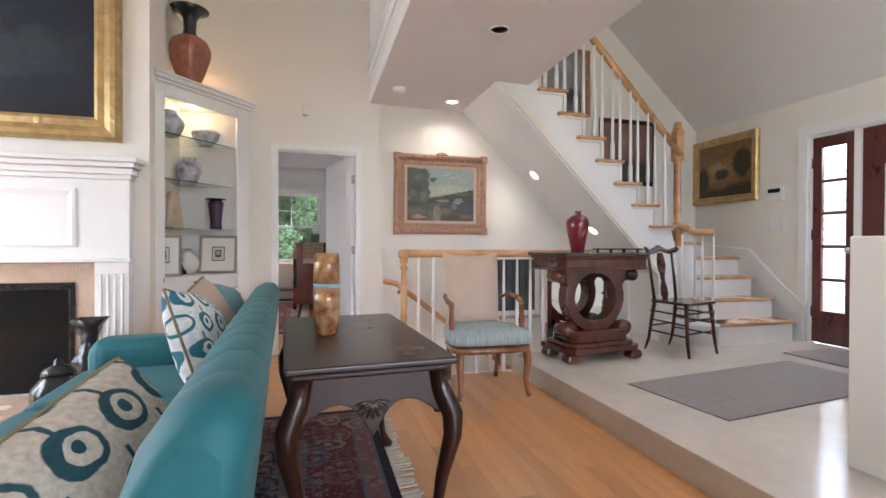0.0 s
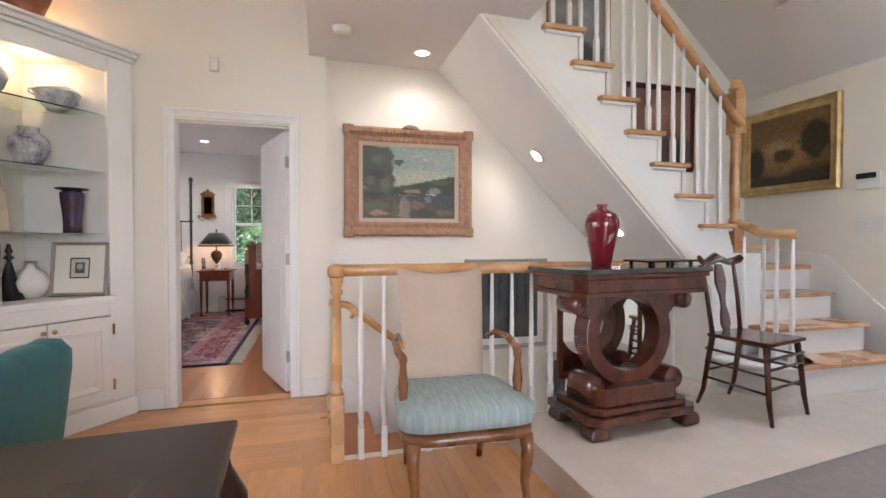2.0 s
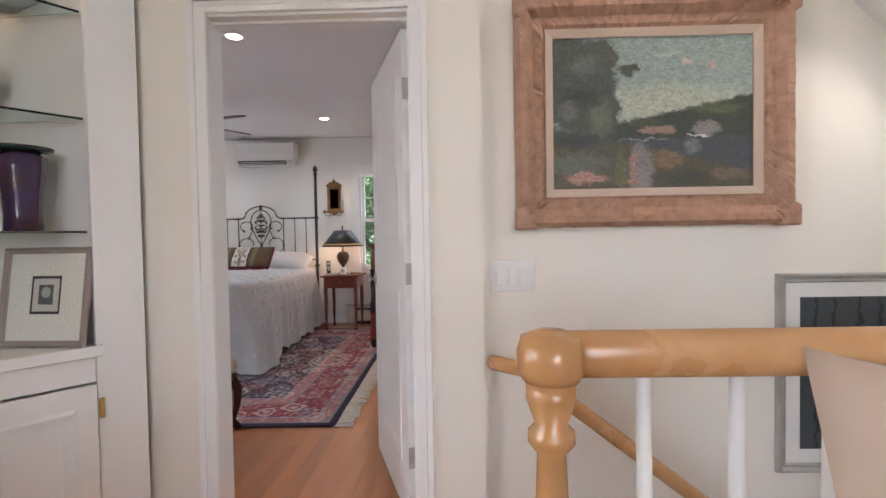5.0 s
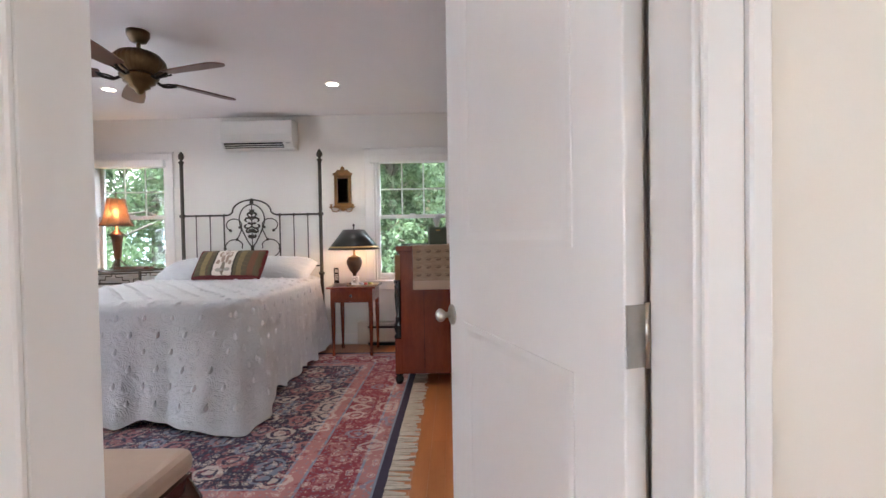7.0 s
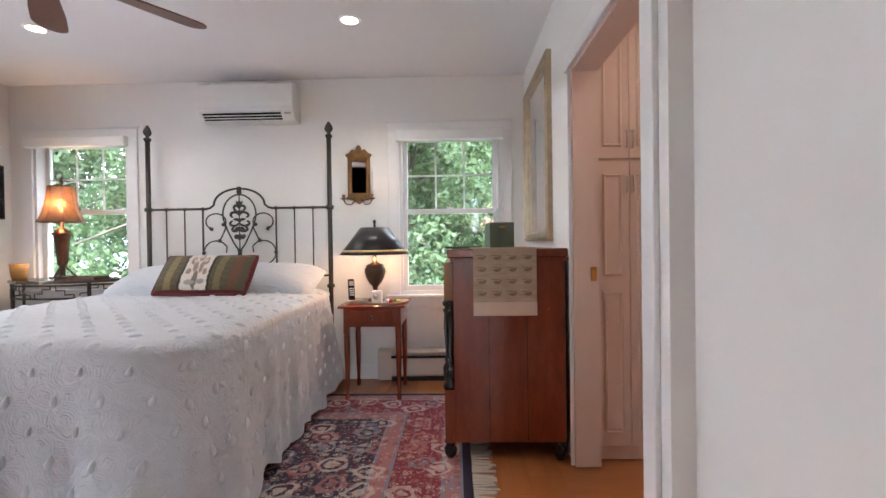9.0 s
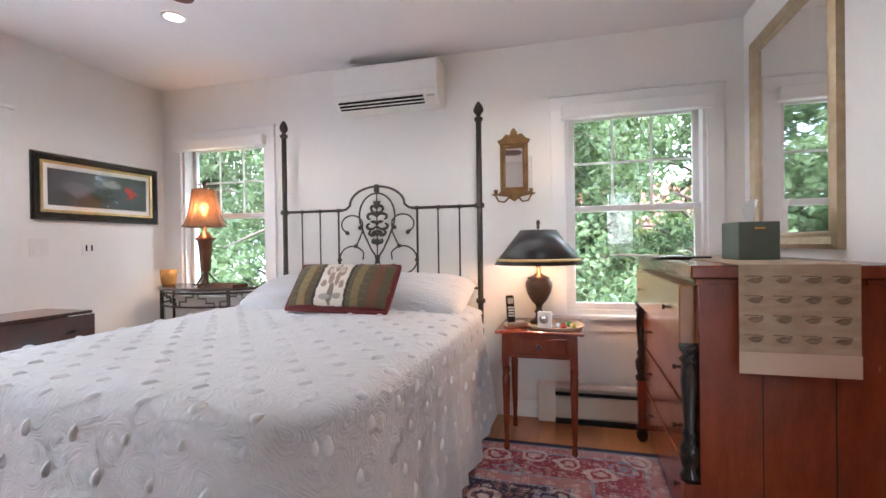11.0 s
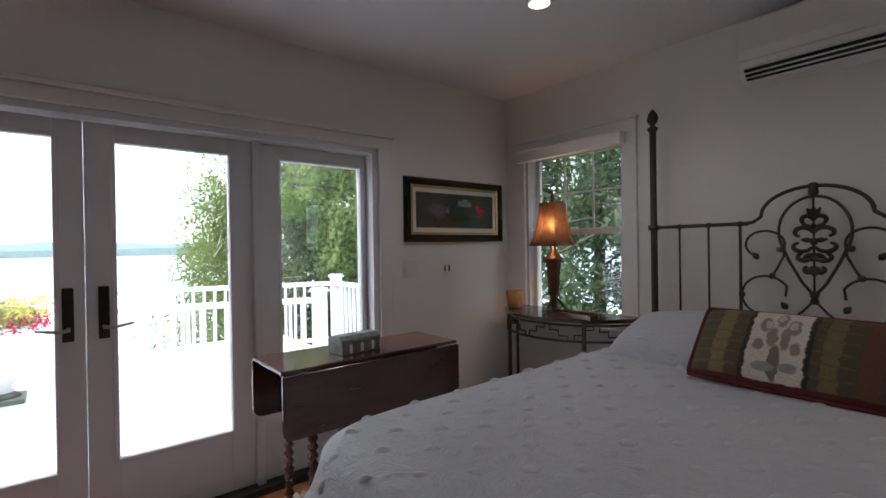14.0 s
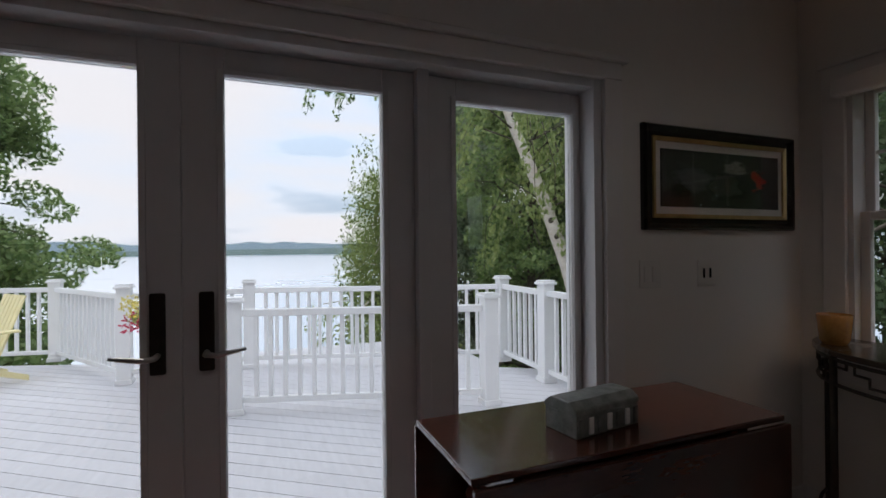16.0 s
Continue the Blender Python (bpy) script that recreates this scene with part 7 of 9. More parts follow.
# ---- corner cabinet
cb = thing("corner_cabinet", "white built-in corner cabinet with lit glass shelves and panelled doors", "cabinet", "", (-1.0, 3.93, 0), 50.6)
CW = 0.945
part("face_frame", rounded(boxes((0.0, 0, 0.12, 0.08, 0.03, 2.36), (0.79, 0, 0.12, CW, 0.03, 2.36), (0.08, 0, 2.26, 0.79, 0.03, 2.36), (0.08, 0, 0.69, 0.79, 0.03, 0.80), (0.08, 0, 0.12, 0.79, 0.03, 0.14)), 0.004), WHITE, cb)
part("crown", rounded(boxes((-0.01, -0.02, 2.36, CW + 0.01, 0.06, 2.385), (-0.02, -0.04, 2.385, CW + 0.02, 0.06, 2.42), (-0.03, -0.055, 2.42, CW + 0.03, 0.06, 2.44)), 0.006), WHITE, cb, "white crown moulding")
part("top_board", prism([(0, 0.06), (CW, 0.06), (0.50, 0.60)], 2.40, 2.42), WHITE, cb)
part("base", rounded(boxes((-0.005, -0.012, 0, CW + 0.005, 0.03, 0.12)), 0.004), WHITE, cb)
CABIN = material("cabinet_interior_paint", (0.72, 0.69, 0.66), 0.6, second=(0.70, 0.67, 0.64), scale=3)
part("back_panel", join(prism([(0.05, 0.03), (0.06, 0.03), (0.50, 0.50), (0.49, 0.51)], 0.78, 2.40), prism([(0.82, 0.03), (0.83, 0.03), (0.51, 0.51), (0.50, 0.50)], 0.78, 2.40)), CABIN, cb)
part("cabinet_ceiling", prism([(0.05, 0.03), (0.83, 0.03), (0.50, 0.51)], 2.30, 2.32), CABIN, cb)
part("sill", rounded(prism([(0.06, -0.02), (0.81, -0.02), (0.82, 0.03), (0.50, 0.50), (0.06, 0.03)], 0.78, 0.82), 0.004), WHITE, cb)
for z in (1.22, 1.615, 1.985):
    part("glass_shelf", prism([(0.085, 0.035), (0.785, 0.035), (0.50, 0.44), (0.48, 0.44)], z - 0.008, z), GREENGLASS, cb, "clear glass shelf")
for x0, x1, kx in ((0.082, 0.432, 0.405), (0.436, 0.786, 0.46)):
    d = part("door", rounded(boxes((x0, -0.018, 0.145, x1, 0.0, 0.685)), 0.004), WHITE, cb)
    part("panel", moved(moulding(x1 - x0 - 0.12, 0.40, [(0, 0), (0, 0.002), (0.012, 0.010), (0.04, 0.002), (0.04, 0)]), Matrix.Translation(((x0 + x1) / 2, -0.018, 0.415))), WHITE, d)
    part("knob", moved(lathe([(0.006, 0), (0.005, 0.012), (0.014, 0.02), (0.011, 0.03), (0, 0.032)], 14), Matrix.Translation((kx, -0.018, 0.64)) @ Matrix.Rotation(math.pi / 2, 4, "X")), BRASS, d, "brass knob")
    hx_ = x1 + 0.012 if x0 > 0.3 else x0 - 0.012
    for z in (0.24, 0.60):
        part("hinge", rounded(boxes((hx_ - 0.008, -0.022, z - 0.035, hx_ + 0.008, -0.016, z + 0.035)), 0.003), BRASS, d, "brass hinge")


def in_cab(u, v):
    a = radians(50.6)
    return (-1.0 + u * math.cos(a) - v * math.sin(a), 3.93 + u * math.sin(a) + v * math.cos(a))


p_ = in_cab(0.47, 0.20)
lamp("cabinet_light", "POINT", (p_[0], p_[1], 2.26), 2.6, (1.0, 0.72, 0.42), size=(0.04,))
p_ = in_cab(0.50, 0.36)
lamp("cabinet_top_light", "POINT", (p_[0], p_[1], 2.47), 3.0, (1.0, 0.62, 0.30), size=(0.04,))
BLUEW = material("blue_white_porcelain", (0.74, 0.73, 0.71), 0.15, second=(0.10, 0.13, 0.22), scale=13, amount=0.42)


def vase(name, prof, mat, lab, cat, u, v, z, seg=28, flute=0, depth=0.0):
    x, y = in_cab(u, v)
    return solo(name, lathe(prof, seg, (0, 0), flute, depth), mat, lab, cat, "cabinet ornaments", (x, y, z), 50)


vase("jar", [(0.05, 0), (0.09, 0.04), (0.11, 0.10), (0.095, 0.16), (0.055, 0.19), (0.06, 0.21), (0.045, 0.21)], BLUEW, "blue and white porcelain jar on the glass shelf", "jar", 0.23, 0.15, 1.985)
tu = thing("tureen", "blue and white porcelain tureen with a lid on the glass shelf", "tureen", "cabinet ornaments", (*in_cab(0.60, 0.18), 1.985), 50)
part("bowl", lathe([(0.05, 0), (0.06, 0.015), (0.10, 0.05), (0.115, 0.095), (0.12, 0.105)], 28), BLUEW, tu)
part("lid", lathe([(0.118, 0.105), (0.11, 0.12), (0.07, 0.145), (0.02, 0.155), (0.012, 0.165), (0.016, 0.18), (0, 0.19)], 28), WHITE, tu)
for s in (-1, 1):
    part("handle", tube([(s * 0.11, 0, 0.06), (s * 0.145, 0, 0.07), (s * 0.145, 0, 0.095), (s * 0.115, 0, 0.10)], 0.006, 8), BLUEW, tu)
vase("vase", [(0.045, 0), (0.065, 0.03), (0.10, 0.11), (0.095, 0.17), (0.05, 0.215), (0.052, 0.24), (0.04, 0.24)], material("black_white_glaze", (0.66, 0.66, 0.70), 0.2, second=(0.07, 0.06, 0.10), scale=11, amount=0.5), "pale vase with dark brushwork on the glass shelf", "vase", 0.48, 0.24, 1.615)
solo("sculpture", rounded(prism([(-0.075, 0), (0.075, 0), (0.06, 0.16), (0.03, 0.30), (-0.04, 0.31), (-0.06, 0.16)], -0.03, 0.03, "y"), 0.012), material("tan_raku", (0.40, 0.30, 0.20), 0.6, second=(0.52, 0.42, 0.32), scale=10, bump=0.2), "tan slab-built pottery vessel on the glass shelf", "pottery", "cabinet ornaments", (*in_cab(0.27, 0.16), 1.22), 50)
pv = thing("vase", "purple and black glazed vase with a wide dark rim", "vase", "cabinet ornaments", (*in_cab(0.625, 0.085), 1.22), 50)
part("body", lathe([(0.05, 0), (0.048, 0.05), (0.052, 0.12), (0.062, 0.20), (0.065, 0.245), (0.045, 0.26)], 28, (0, 0), 6, 0.05), material("purple_glaze", (0.05, 0.03, 0.10), 0.18, second=(0.06, 0.025, 0.02), scale=12, amount=0.6), pv)
part("rim", lathe([(0.045, 0.258), (0.085, 0.268), (0.088, 0.276), (0.05, 0.272), (0, 0.262)], 28), material("green_black_glaze", (0.014, 0.03, 0.028), 0.2), pv)
bo = thing("bottle", "black pyramid-shaped bottle with a stopper", "bottle", "cabinet ornaments", (-0.965, 4.40, 0.82), 95)
part("body", lathe([(0.075, 0), (0.012, 0.23), (0.012, 0.24)], 4), POT, bo)
part("stopper", lathe([(0.012, 0.24), (0.028, 0.25), (0.01, 0.27), (0.02, 0.29), (0.012, 0.31), (0.01, 0.33), (0, 0.335)], 12), POT, bo)
vase("vase", [(0.04, 0), (0.085, 0.05), (0.095, 0.10), (0.07, 0.155), (0.03, 0.18), (0.02, 0.21), (0.035, 0.225), (0, 0.19)], material("white_shell_glaze", (0.72, 0.68, 0.62), 0.45, second=(0.66, 0.61, 0.55), scale=8), "round white shell-like vase in the cabinet", "vase", 0.49, 0.27, 0.82, 24, 5, 0.04)
ETCH = art("small_etching", (0.72, 0.69, 0.62), [((0.03, 0.03, 0.03), "box", (0.30, 0.30, 0.70, 0.74), 0.004), ((0.55, 0.52, 0.46), "box", (0.325, 0.33, 0.675, 0.71), 0.004), ((0.08, 0.09, 0.09), "box", (0.40, 0.41, 0.60, 0.64), 0.004), ((0.35, 0.36, 0.33), "spot", (0.5, 0.55, 0.07, 0.07), 0.4)], 0.4, 0.004, 12)
PINKF = material("pale_rose_frame", (0.36, 0.30, 0.26), 0.4, 0.2, second=(0.31, 0.25, 0.22), scale=8)
ep = picture("framed_print", 0.32, 0.345, 0.022, 0.018, PINKF, ETCH, (*in_cab(0.60, 0.20), 1.006), 50.6, "small etching with a wide mount in a pale frame", category="picture")
ep.matrix_basis = pose(-0.66, 4.535, 0.992, -8, 0, -3)
ep2 = picture("framed_print", 0.26, 0.34, 0.022, 0.018, PINKF, ETCH, (*in_cab(0.15, 0.12), 0.99), 15, "small etching in a pale frame leaning in the cabinet", category="picture")
amph = thing("amphora", "tall red-brown amphora with a black flared neck on the cabinet", "vase", "", (*in_cab(0.43, 0.17), 2.44))
part("body", lathe([(0.06, 0), (0.07, 0.01), (0.12, 0.14), (0.165, 0.28), (0.17, 0.34), (0.14, 0.41), (0.085, 0.45), (0.06, 0.46)], 36), material("red_marbled_glaze", (0.26, 0.075, 0.038), 0.25, second=(0.36, 0.14, 0.09), scale=14, amount=0.5), amph)
part("neck", lathe([(0.06, 0.455), (0.05, 0.50), (0.055, 0.60), (0.09, 0.655), (0.155, 0.685), (0.15, 0.69), (0.07, 0.655), (0, 0.60)], 36), POT, amph, "black flared neck")

# ---- sofa
so = thing("sofa", "teal velvet sofa with a rolled channel-tufted back", "sofa", "", (0.107, 0.0, -0.03), 2.9)


def sofa_back(y0, y1):
    """The back's rounded section swept along y, with shallow channels across it."""
    sec = [(-0.06, 0.10), (-0.03, 0.40), (0.0, 0.62), (0.02, 0.78), (0.02, 0.845), (-0.01, 0.88), (-0.06, 0.885), (-0.115, 0.855), (-0.165, 0.785), (-0.20, 0.68), (-0.225, 0.55), (-0.24, 0.42), (-0.24, 0.10)]
    bm = bmesh.new()
    n = 240
    rows = []
    for i in range(n + 1):
        y = y0 + (y1 - y0) * i / n
        ch = abs(math.sin((y - y0) / 0.185 * math.pi)) ** 0.45
        e = min(1.0, min(i, n - i) * (y1 - y0) / n / 0.13)
        end = 0.62 + 0.38 * math.sqrt(max(0.0, 1 - (1 - e) ** 2))
        row = []
        for k, (x, z) in enumerate(sec):
            w = max(0.0, min(1.0, (k - 4) / 3)) if k < 11 else 0.6
            g = -0.016 * (1 - ch) * w
            cx_, cz_ = -0.11, 0.50
            row.append(bm.verts.new((cx_ + (x - cx_) * end * (1 + g / 0.16), y, cz_ + (z - cz_) * ((0.55 + 0.45 * end) if z > cz_ else 1) * (1 + g / 0.45))))
        rows.append(row)
    for a, b in zip(rows, rows[1:]):
        for k in range(len(sec) - 1):
            f = bm.faces.new((a[k], b[k], b[k + 1], a[k + 1]))
            f.smooth = True
    bm.faces.new(rows[0])
    bm.faces.new(list(reversed(rows[-1])))
    bmesh.ops.recalc_face_normals(bm, faces=bm.faces[:])
    return bm


SY0, SY1 = 0.60, 3.0
part("backrest", sofa_back(SY0, SY1), TEAL, so)
part("seat_base", rounded(boxes((-0.95, SY0 + 0.02, 0.10, -0.22, SY1 - 0.02, 0.30)), 0.02, 3), TEAL, so)
for k in range(3):
    w_ = (SY1 - SY0 - 0.50) / 3
    part("seat_cushion", rounded(boxes((-0.96, SY0 + 0.25 + w_ * k + 0.004, 0.30, -0.215, SY0 + 0.25 + w_ * (k + 1) - 0.004, 0.46)), 0.045, 3), TEAL, so)
for y0 in (SY0, SY1 - 0.24):
    part("arm", rounded(boxes((-0.96, y0, 0.10, -0.20, y0 + 0.24, 0.60)), 0.09, 4), TEAL, so)
for x in (-0.9, -0.10):
    for y in (SY0 + 0.08, SY1 - 0.08):
        part("leg", lathe([(0.022, 0), (0.032, 0.10), (0.032, 0.11)], 14, (x, y)), DARKWOOD, so)
def scroll_print(name, ground, ink, step):
    """Rows of open rings with curled tails, half-dropped, over a pale cloth."""
    lay_ = []
    rows_n = int(1 / step) + 1
    for r in range(rows_n):
        for c in range(rows_n):
            u, v = (c + 0.5 * (r % 2)) * step, (r + 0.5) * step
            k = step * 0.40
            lay_ += [(ink, "spot", (u, v, k, k), 0.12), (ground, "spot", (u + 0.15 * k, v, k * 0.62, k * 0.66), 0.12), (ink, "spot", (u + 0.1 * k, v + 0.1 * k, k * 0.26, k * 0.30), 0.2),
                     (ink, "box", (u - 0.13 * k, v + 0.75 * k, u + 0.13 * k, v + 1.6 * k), 0.006)]
    return art(name, ground, lay_, 0.85, 0.035, 6)


SCROLL = scroll_print("white_teal_scroll_print", (0.74, 0.74, 0.72), (0.03, 0.15, 0.20), 0.25)
SCROLLD = scroll_print("beige_dark_scroll_print", (0.48, 0.42, 0.34), (0.012, 0.055, 0.07), 0.31)
OLIVE = material("olive_piping", (0.20, 0.17, 0.09), 0.9, second=(0.26, 0.22, 0.13), scale=30)
PALET = material("pale_teal_cotton", (0.22, 0.36, 0.38), 0.9, second=(0.18, 0.30, 0.32), scale=5, bump=0.1)
for m_, mat2, lab in ((pose(-0.265, 2.02, 0.665, -24, 14, 80), SCROLL, "white pillow with a teal scroll print on the sofa"),
                      (pose(-0.235, 1.02, 0.56, -30, -14, 76), SCROLLD, "beige pillow with a dark teal scroll print and olive piping"),
                      (pose(-0.27, 2.62, 0.66, -24, 10, 75), PALET, "plain pale teal pillow at the end of the sofa"),
                      (pose(-0.31, 2.36, 0.655, -24, -20, 80), LINEN, "plain beige pillow behind the printed one")):
    nm = "throw_pillow"
    t_ = thing(nm, lab, "pillow", "sofa pillows")
    t_.matrix_basis = m_
    part("cover", cushion(0.46, 0.46, 0.17), mat2, t_)
    part("piping", cushion_edge(0.46, 0.46, 0.006), OLIVE, t_)

# ---- sofa table and glass vase
SOFAW = material("near_black_mahogany", (0.018, 0.006, 0.004), 0.28, second=(0.030, 0.009, 0.005), scale=2.5, coat=0.06, rough_var=0.03)
tt = thing("sofa_table", "dark mahogany sofa table with carved cabriole legs", "table", "", (0.34, 1.815, 0), 3.3)
AX0, AX1, AY0, AY1, AZ = -0.275, 0.275, -0.525, 0.525, 0.715
part("tabletop", rounded(boxes((AX0, AY0, AZ - 0.022, AX1, AY1, AZ)), 0.007, 3), SOFAW, tt)
part("top_moulding", rounded(boxes((AX0 + 0.02, AY0 + 0.02, AZ - 0.045, AX1 - 0.02, AY1 - 0.02, AZ - 0.022)), 0.008), SOFAW, tt)


def scalloped(a, b, z0, lo, hi, axis, mid=0.05):
    pts = [(a, z0), (b, z0)]
    n = 24
    for i in range(n + 1):
        u = b + (a - b) * i / n
        k = i / n
        pts.append((u, z0 - 0.15 + 0.06 * abs(math.sin(k * math.pi * 2)) - mid * math.exp(-((k - 0.5) / 0.08) ** 2)))
    return rounded(prism(pts, lo, hi, axis), 0.003, 1)


z_ = AZ - 0.045
part("apron", scalloped(AX0 + 0.05, AX1 - 0.05, z_, AY0 + 0.045, AY0 + 0.065, "y"), SOFAW, tt, "carved scalloped apron")
part("apron", scalloped(AX0 + 0.05, AX1 - 0.05, z_, AY1 - 0.065, AY1 - 0.045, "y"), SOFAW, tt)
part("apron", scalloped(AY0 + 0.05, AY1 - 0.05, z_, AX0 + 0.045, AX0 + 0.065, "x"), SOFAW, tt)
part("apron", scalloped(AY0 + 0.05, AY1 - 0.05, z_, AX1 - 0.065, AX1 - 0.045, "x"), SOFAW, tt)
shell = bmesh.new()
for k in range(9):
    a = radians(-80 + 20 * k)
    bmesh.ops.create_icosphere(shell, subdivisions=2, radius=0.014, matrix=Matrix.Translation(((AX0 + AX1) / 2 + 0.032 * math.sin(a), AY0 + 0.044, z_ - 0.085 - 0.032 * math.cos(a))) @ Matrix.Rotation(-a, 4, "Y") @ Matrix.Diagonal((0.5, 0.5, 2.0, 1)))
part("carved_shell", shell, SOFAW, tt, "carved shell")
for sx, x in ((-1, AX0 + 0.055), (1, AX1 - 0.055)):
    for sy, y in ((-1, AY0 + 0.055), (1, AY1 - 0.055)):
        part("leg", tube([(x, y, z_), (x + sx * 0.012, y + sy * 0.012, z_ - 0.07), (x + sx * 0.045, y + sy * 0.03, z_ - 0.15), (x + sx * 0.045, y + sy * 0.03, z_ - 0.22), (x + sx * 0.015, y + sy * 0.01, z_ - 0.36), (x - sx * 0.005, y, z_ - 0.50), (x + sx * 0.005, y + sy * 0.005, z_ - 0.58), (x + sx * 0.03, y + sy * 0.025, 0.035), (x + sx * 0.04, y + sy * 0.03, 0.014)], [0.034, 0.034, 0.036, 0.032, 0.023, 0.016, 0.015, 0.021, 0.026], 12), SOFAW, tt, "carved cabriole leg")
ART_GLASS = material("tortoise_art_glass", (0.52, 0.30, 0.13), 0.08, second=(0.15, 0.028, 0.012), scale=24, amount=0.75, coat=0.4, detail=2.5, stretch=(1, 1, 0.8))
gv = thing("glass_vase", "tall amber art-glass vase with a pale blue band", "vase", "", (0.235, 1.82, AZ))
part("body", lathe([(0.034, 0), (0.044, 0.01), (0.052, 0.07), (0.0535, 0.14), (0.053, 0.195)], 32), ART_GLASS, gv)
part("band", lathe([(0.0535, 0.195), (0.0535, 0.212)], 32), material("pale_blue_glass", (0.25, 0.38, 0.42), 0.1, second=(0.35, 0.45, 0.45), scale=20), gv, "pale blue band")
part("upper_body", lathe([(0.053, 0.212), (0.0525, 0.28), (0.049, 0.335), (0.043, 0.335), (0.046, 0.28), (0, 0.05)], 32), ART_GLASS, gv)
rug2 = thing("living_rug", "red patterned rug with a cream fringe under the sofa, colours darkened as shade", "rug", "", (-1.05, 1.42, 0))
# colours scaled to 0.42: deep shade under the table is painted in
LRUG = persian("dark_persian_wool", 0, 0, 1.6, 1.5, 0.42)
part("woven_field", rounded(boxes((-1.6, -1.5, 0.001, 1.6, 1.5, 0.011)), 0.004, 1), LRUG, rug2)
part("fringe", fringe(1, 1.6, 1.5, 5, 0.09), FRINGE, rug2, "cream fringe")

# ---- upholstered armchair
ch = thing("armchair", "open armchair with a beige back, pale blue seat and fruitwood arms", "armchair", "", (1.43, 3.16, 0), -2)
FRUIT = material("golden_fruitwood", (0.17, 0.058, 0.020), 0.28, second=(0.25, 0.095, 0.035), scale=6, coat=0.3)
SEATB = material("pale_blue_stripe", (0.24, 0.31, 0.31), 0.85, second=(0.42, 0.47, 0.46), scale=6, stretch=(12, 2, 1), bump=0.15, bump_scale=120, amount=0.5)


def seat_shape(w0, w1, d, z0, z1, n=40):
    bm = bmesh.new()
    rows = []
    prof = [(0.90, z0), (0.985, z0 + 0.006), (1.0, z0 + (z1 - z0) * 0.4), (0.985, z0 + (z1 - z0) * 0.75), (0.90, z1 - 0.008), (0.6, z1 + 0.006), (0.2, z1 + 0.014)]
    for k, z in prof:
        ring = []
        for i in range(n):
            a = 2 * math.pi * i / n
            c, s = math.cos(a), math.sin(a)
            r = (abs(c) ** 5 + abs(s) ** 5) ** -0.2
            py = s * r * d / 2
            w = w1 + (w0 - w1) * (0.5 - py / d)
            ring.append(bm.verts.new((c * r * w / 2 * k, py * k, z)))
        rows.append(ring)
    for a, b in zip(rows, rows[1:]):
        for i in range(n):
            j = (i + 1) % n
            bm.faces.new((a[i], a[j], b[j], b[i])).smooth = True
    bm.faces.new(list(reversed(rows[0])))
    bm.faces.new(rows[-1]).smooth = True
    return bm


part("seat", seat_shape(0.66, 0.54, 0.56, 0.375, 0.475), SEATB, ch, "pale blue striped seat")
part("seat_frame", rounded(seat_shape(0.63, 0.52, 0.54, 0.315, 0.375), 0.002, 1), FRUIT, ch)
bk = bmesh.new()
rows_ = []
for i in range(13):
    k = i / 12
    row = []
    for j in range(17):
        u = j / 16 * 2 - 1
        w = 0.205 + 0.035 * k
        dip = -0.035 * (1 - u * u) * (k ** 8)
        z = 0.455 + 0.575 * k + dip
        row.append((u * w, 0.235 + 0.14 * k - 0.03 * (1 - u * u), z))
    rows_.append(row)
for side, off in ((-1, -0.045), (1, 0.03)):
    vs = [[bk.verts.new((x, y + off * (1 - abs(j / 8 - 1) ** 6) * (1 if 0 < i < 12 else 0.35), z)) for j, (x, y, z) in enumerate(r)] for i, r in enumerate(rows_)]
    for a, b in zip(vs, vs[1:]):
        for j in range(16):
            bk.faces.new((a[j], a[j + 1], b[j + 1], b[j])).smooth = True
    if side == -1:
        first = vs
for i in range(12):
    for j_ in (0, 16):
        bk.faces.new((first[i][j_], first[i + 1][j_], vs[i + 1][j_], vs[i][j_])).smooth = True
for j in range(16):
    for i_ in (0, 12):
        bk.faces.new((first[i_][j], first[i_][j + 1], vs[i_][j + 1], vs[i_][j])).smooth = True
bmesh.ops.recalc_face_normals(bk, faces=bk.faces[:])
part("backrest", bk, LINEN, ch, "beige linen backrest")
for s in (-1, 1):
    part("arm", tube([(s * 0.235, 0.27, 0.66), (s * 0.26, 0.20, 0.695), (s * 0.285, 0.08, 0.69), (s * 0.285, -0.02, 0.665), (s * 0.27, -0.075, 0.65)], [0.015, 0.017, 0.019, 0.02, 0.018], 10, flat=0.8), FRUIT, ch, "curved fruitwood arm")
    part("arm_post", lathe([(0.022, 0.40), (0.026, 0.43), (0.016, 0.45), (0.024, 0.52), (0.014, 0.62), (0.02, 0.64), (0.018, 0.66)], 14, (s * 0.272, -0.075)), FRUIT, ch)
    part("front_leg", tube([(s * 0.25, -0.225, 0.33), (s * 0.255, -0.235, 0.25), (s * 0.245, -0.225, 0.12), (s * 0.25, -0.235, 0.04), (s * 0.262, -0.25, 0.0)], [0.032, 0.029, 0.021, 0.016, 0.018], 10), FRUIT, ch)
    part("back_leg", tube([(s * 0.21, 0.235, 0.34), (s * 0.205, 0.25, 0.18), (s * 0.20, 0.29, 0.0)], [0.025, 0.021, 0.016], 10), FRUIT, ch)

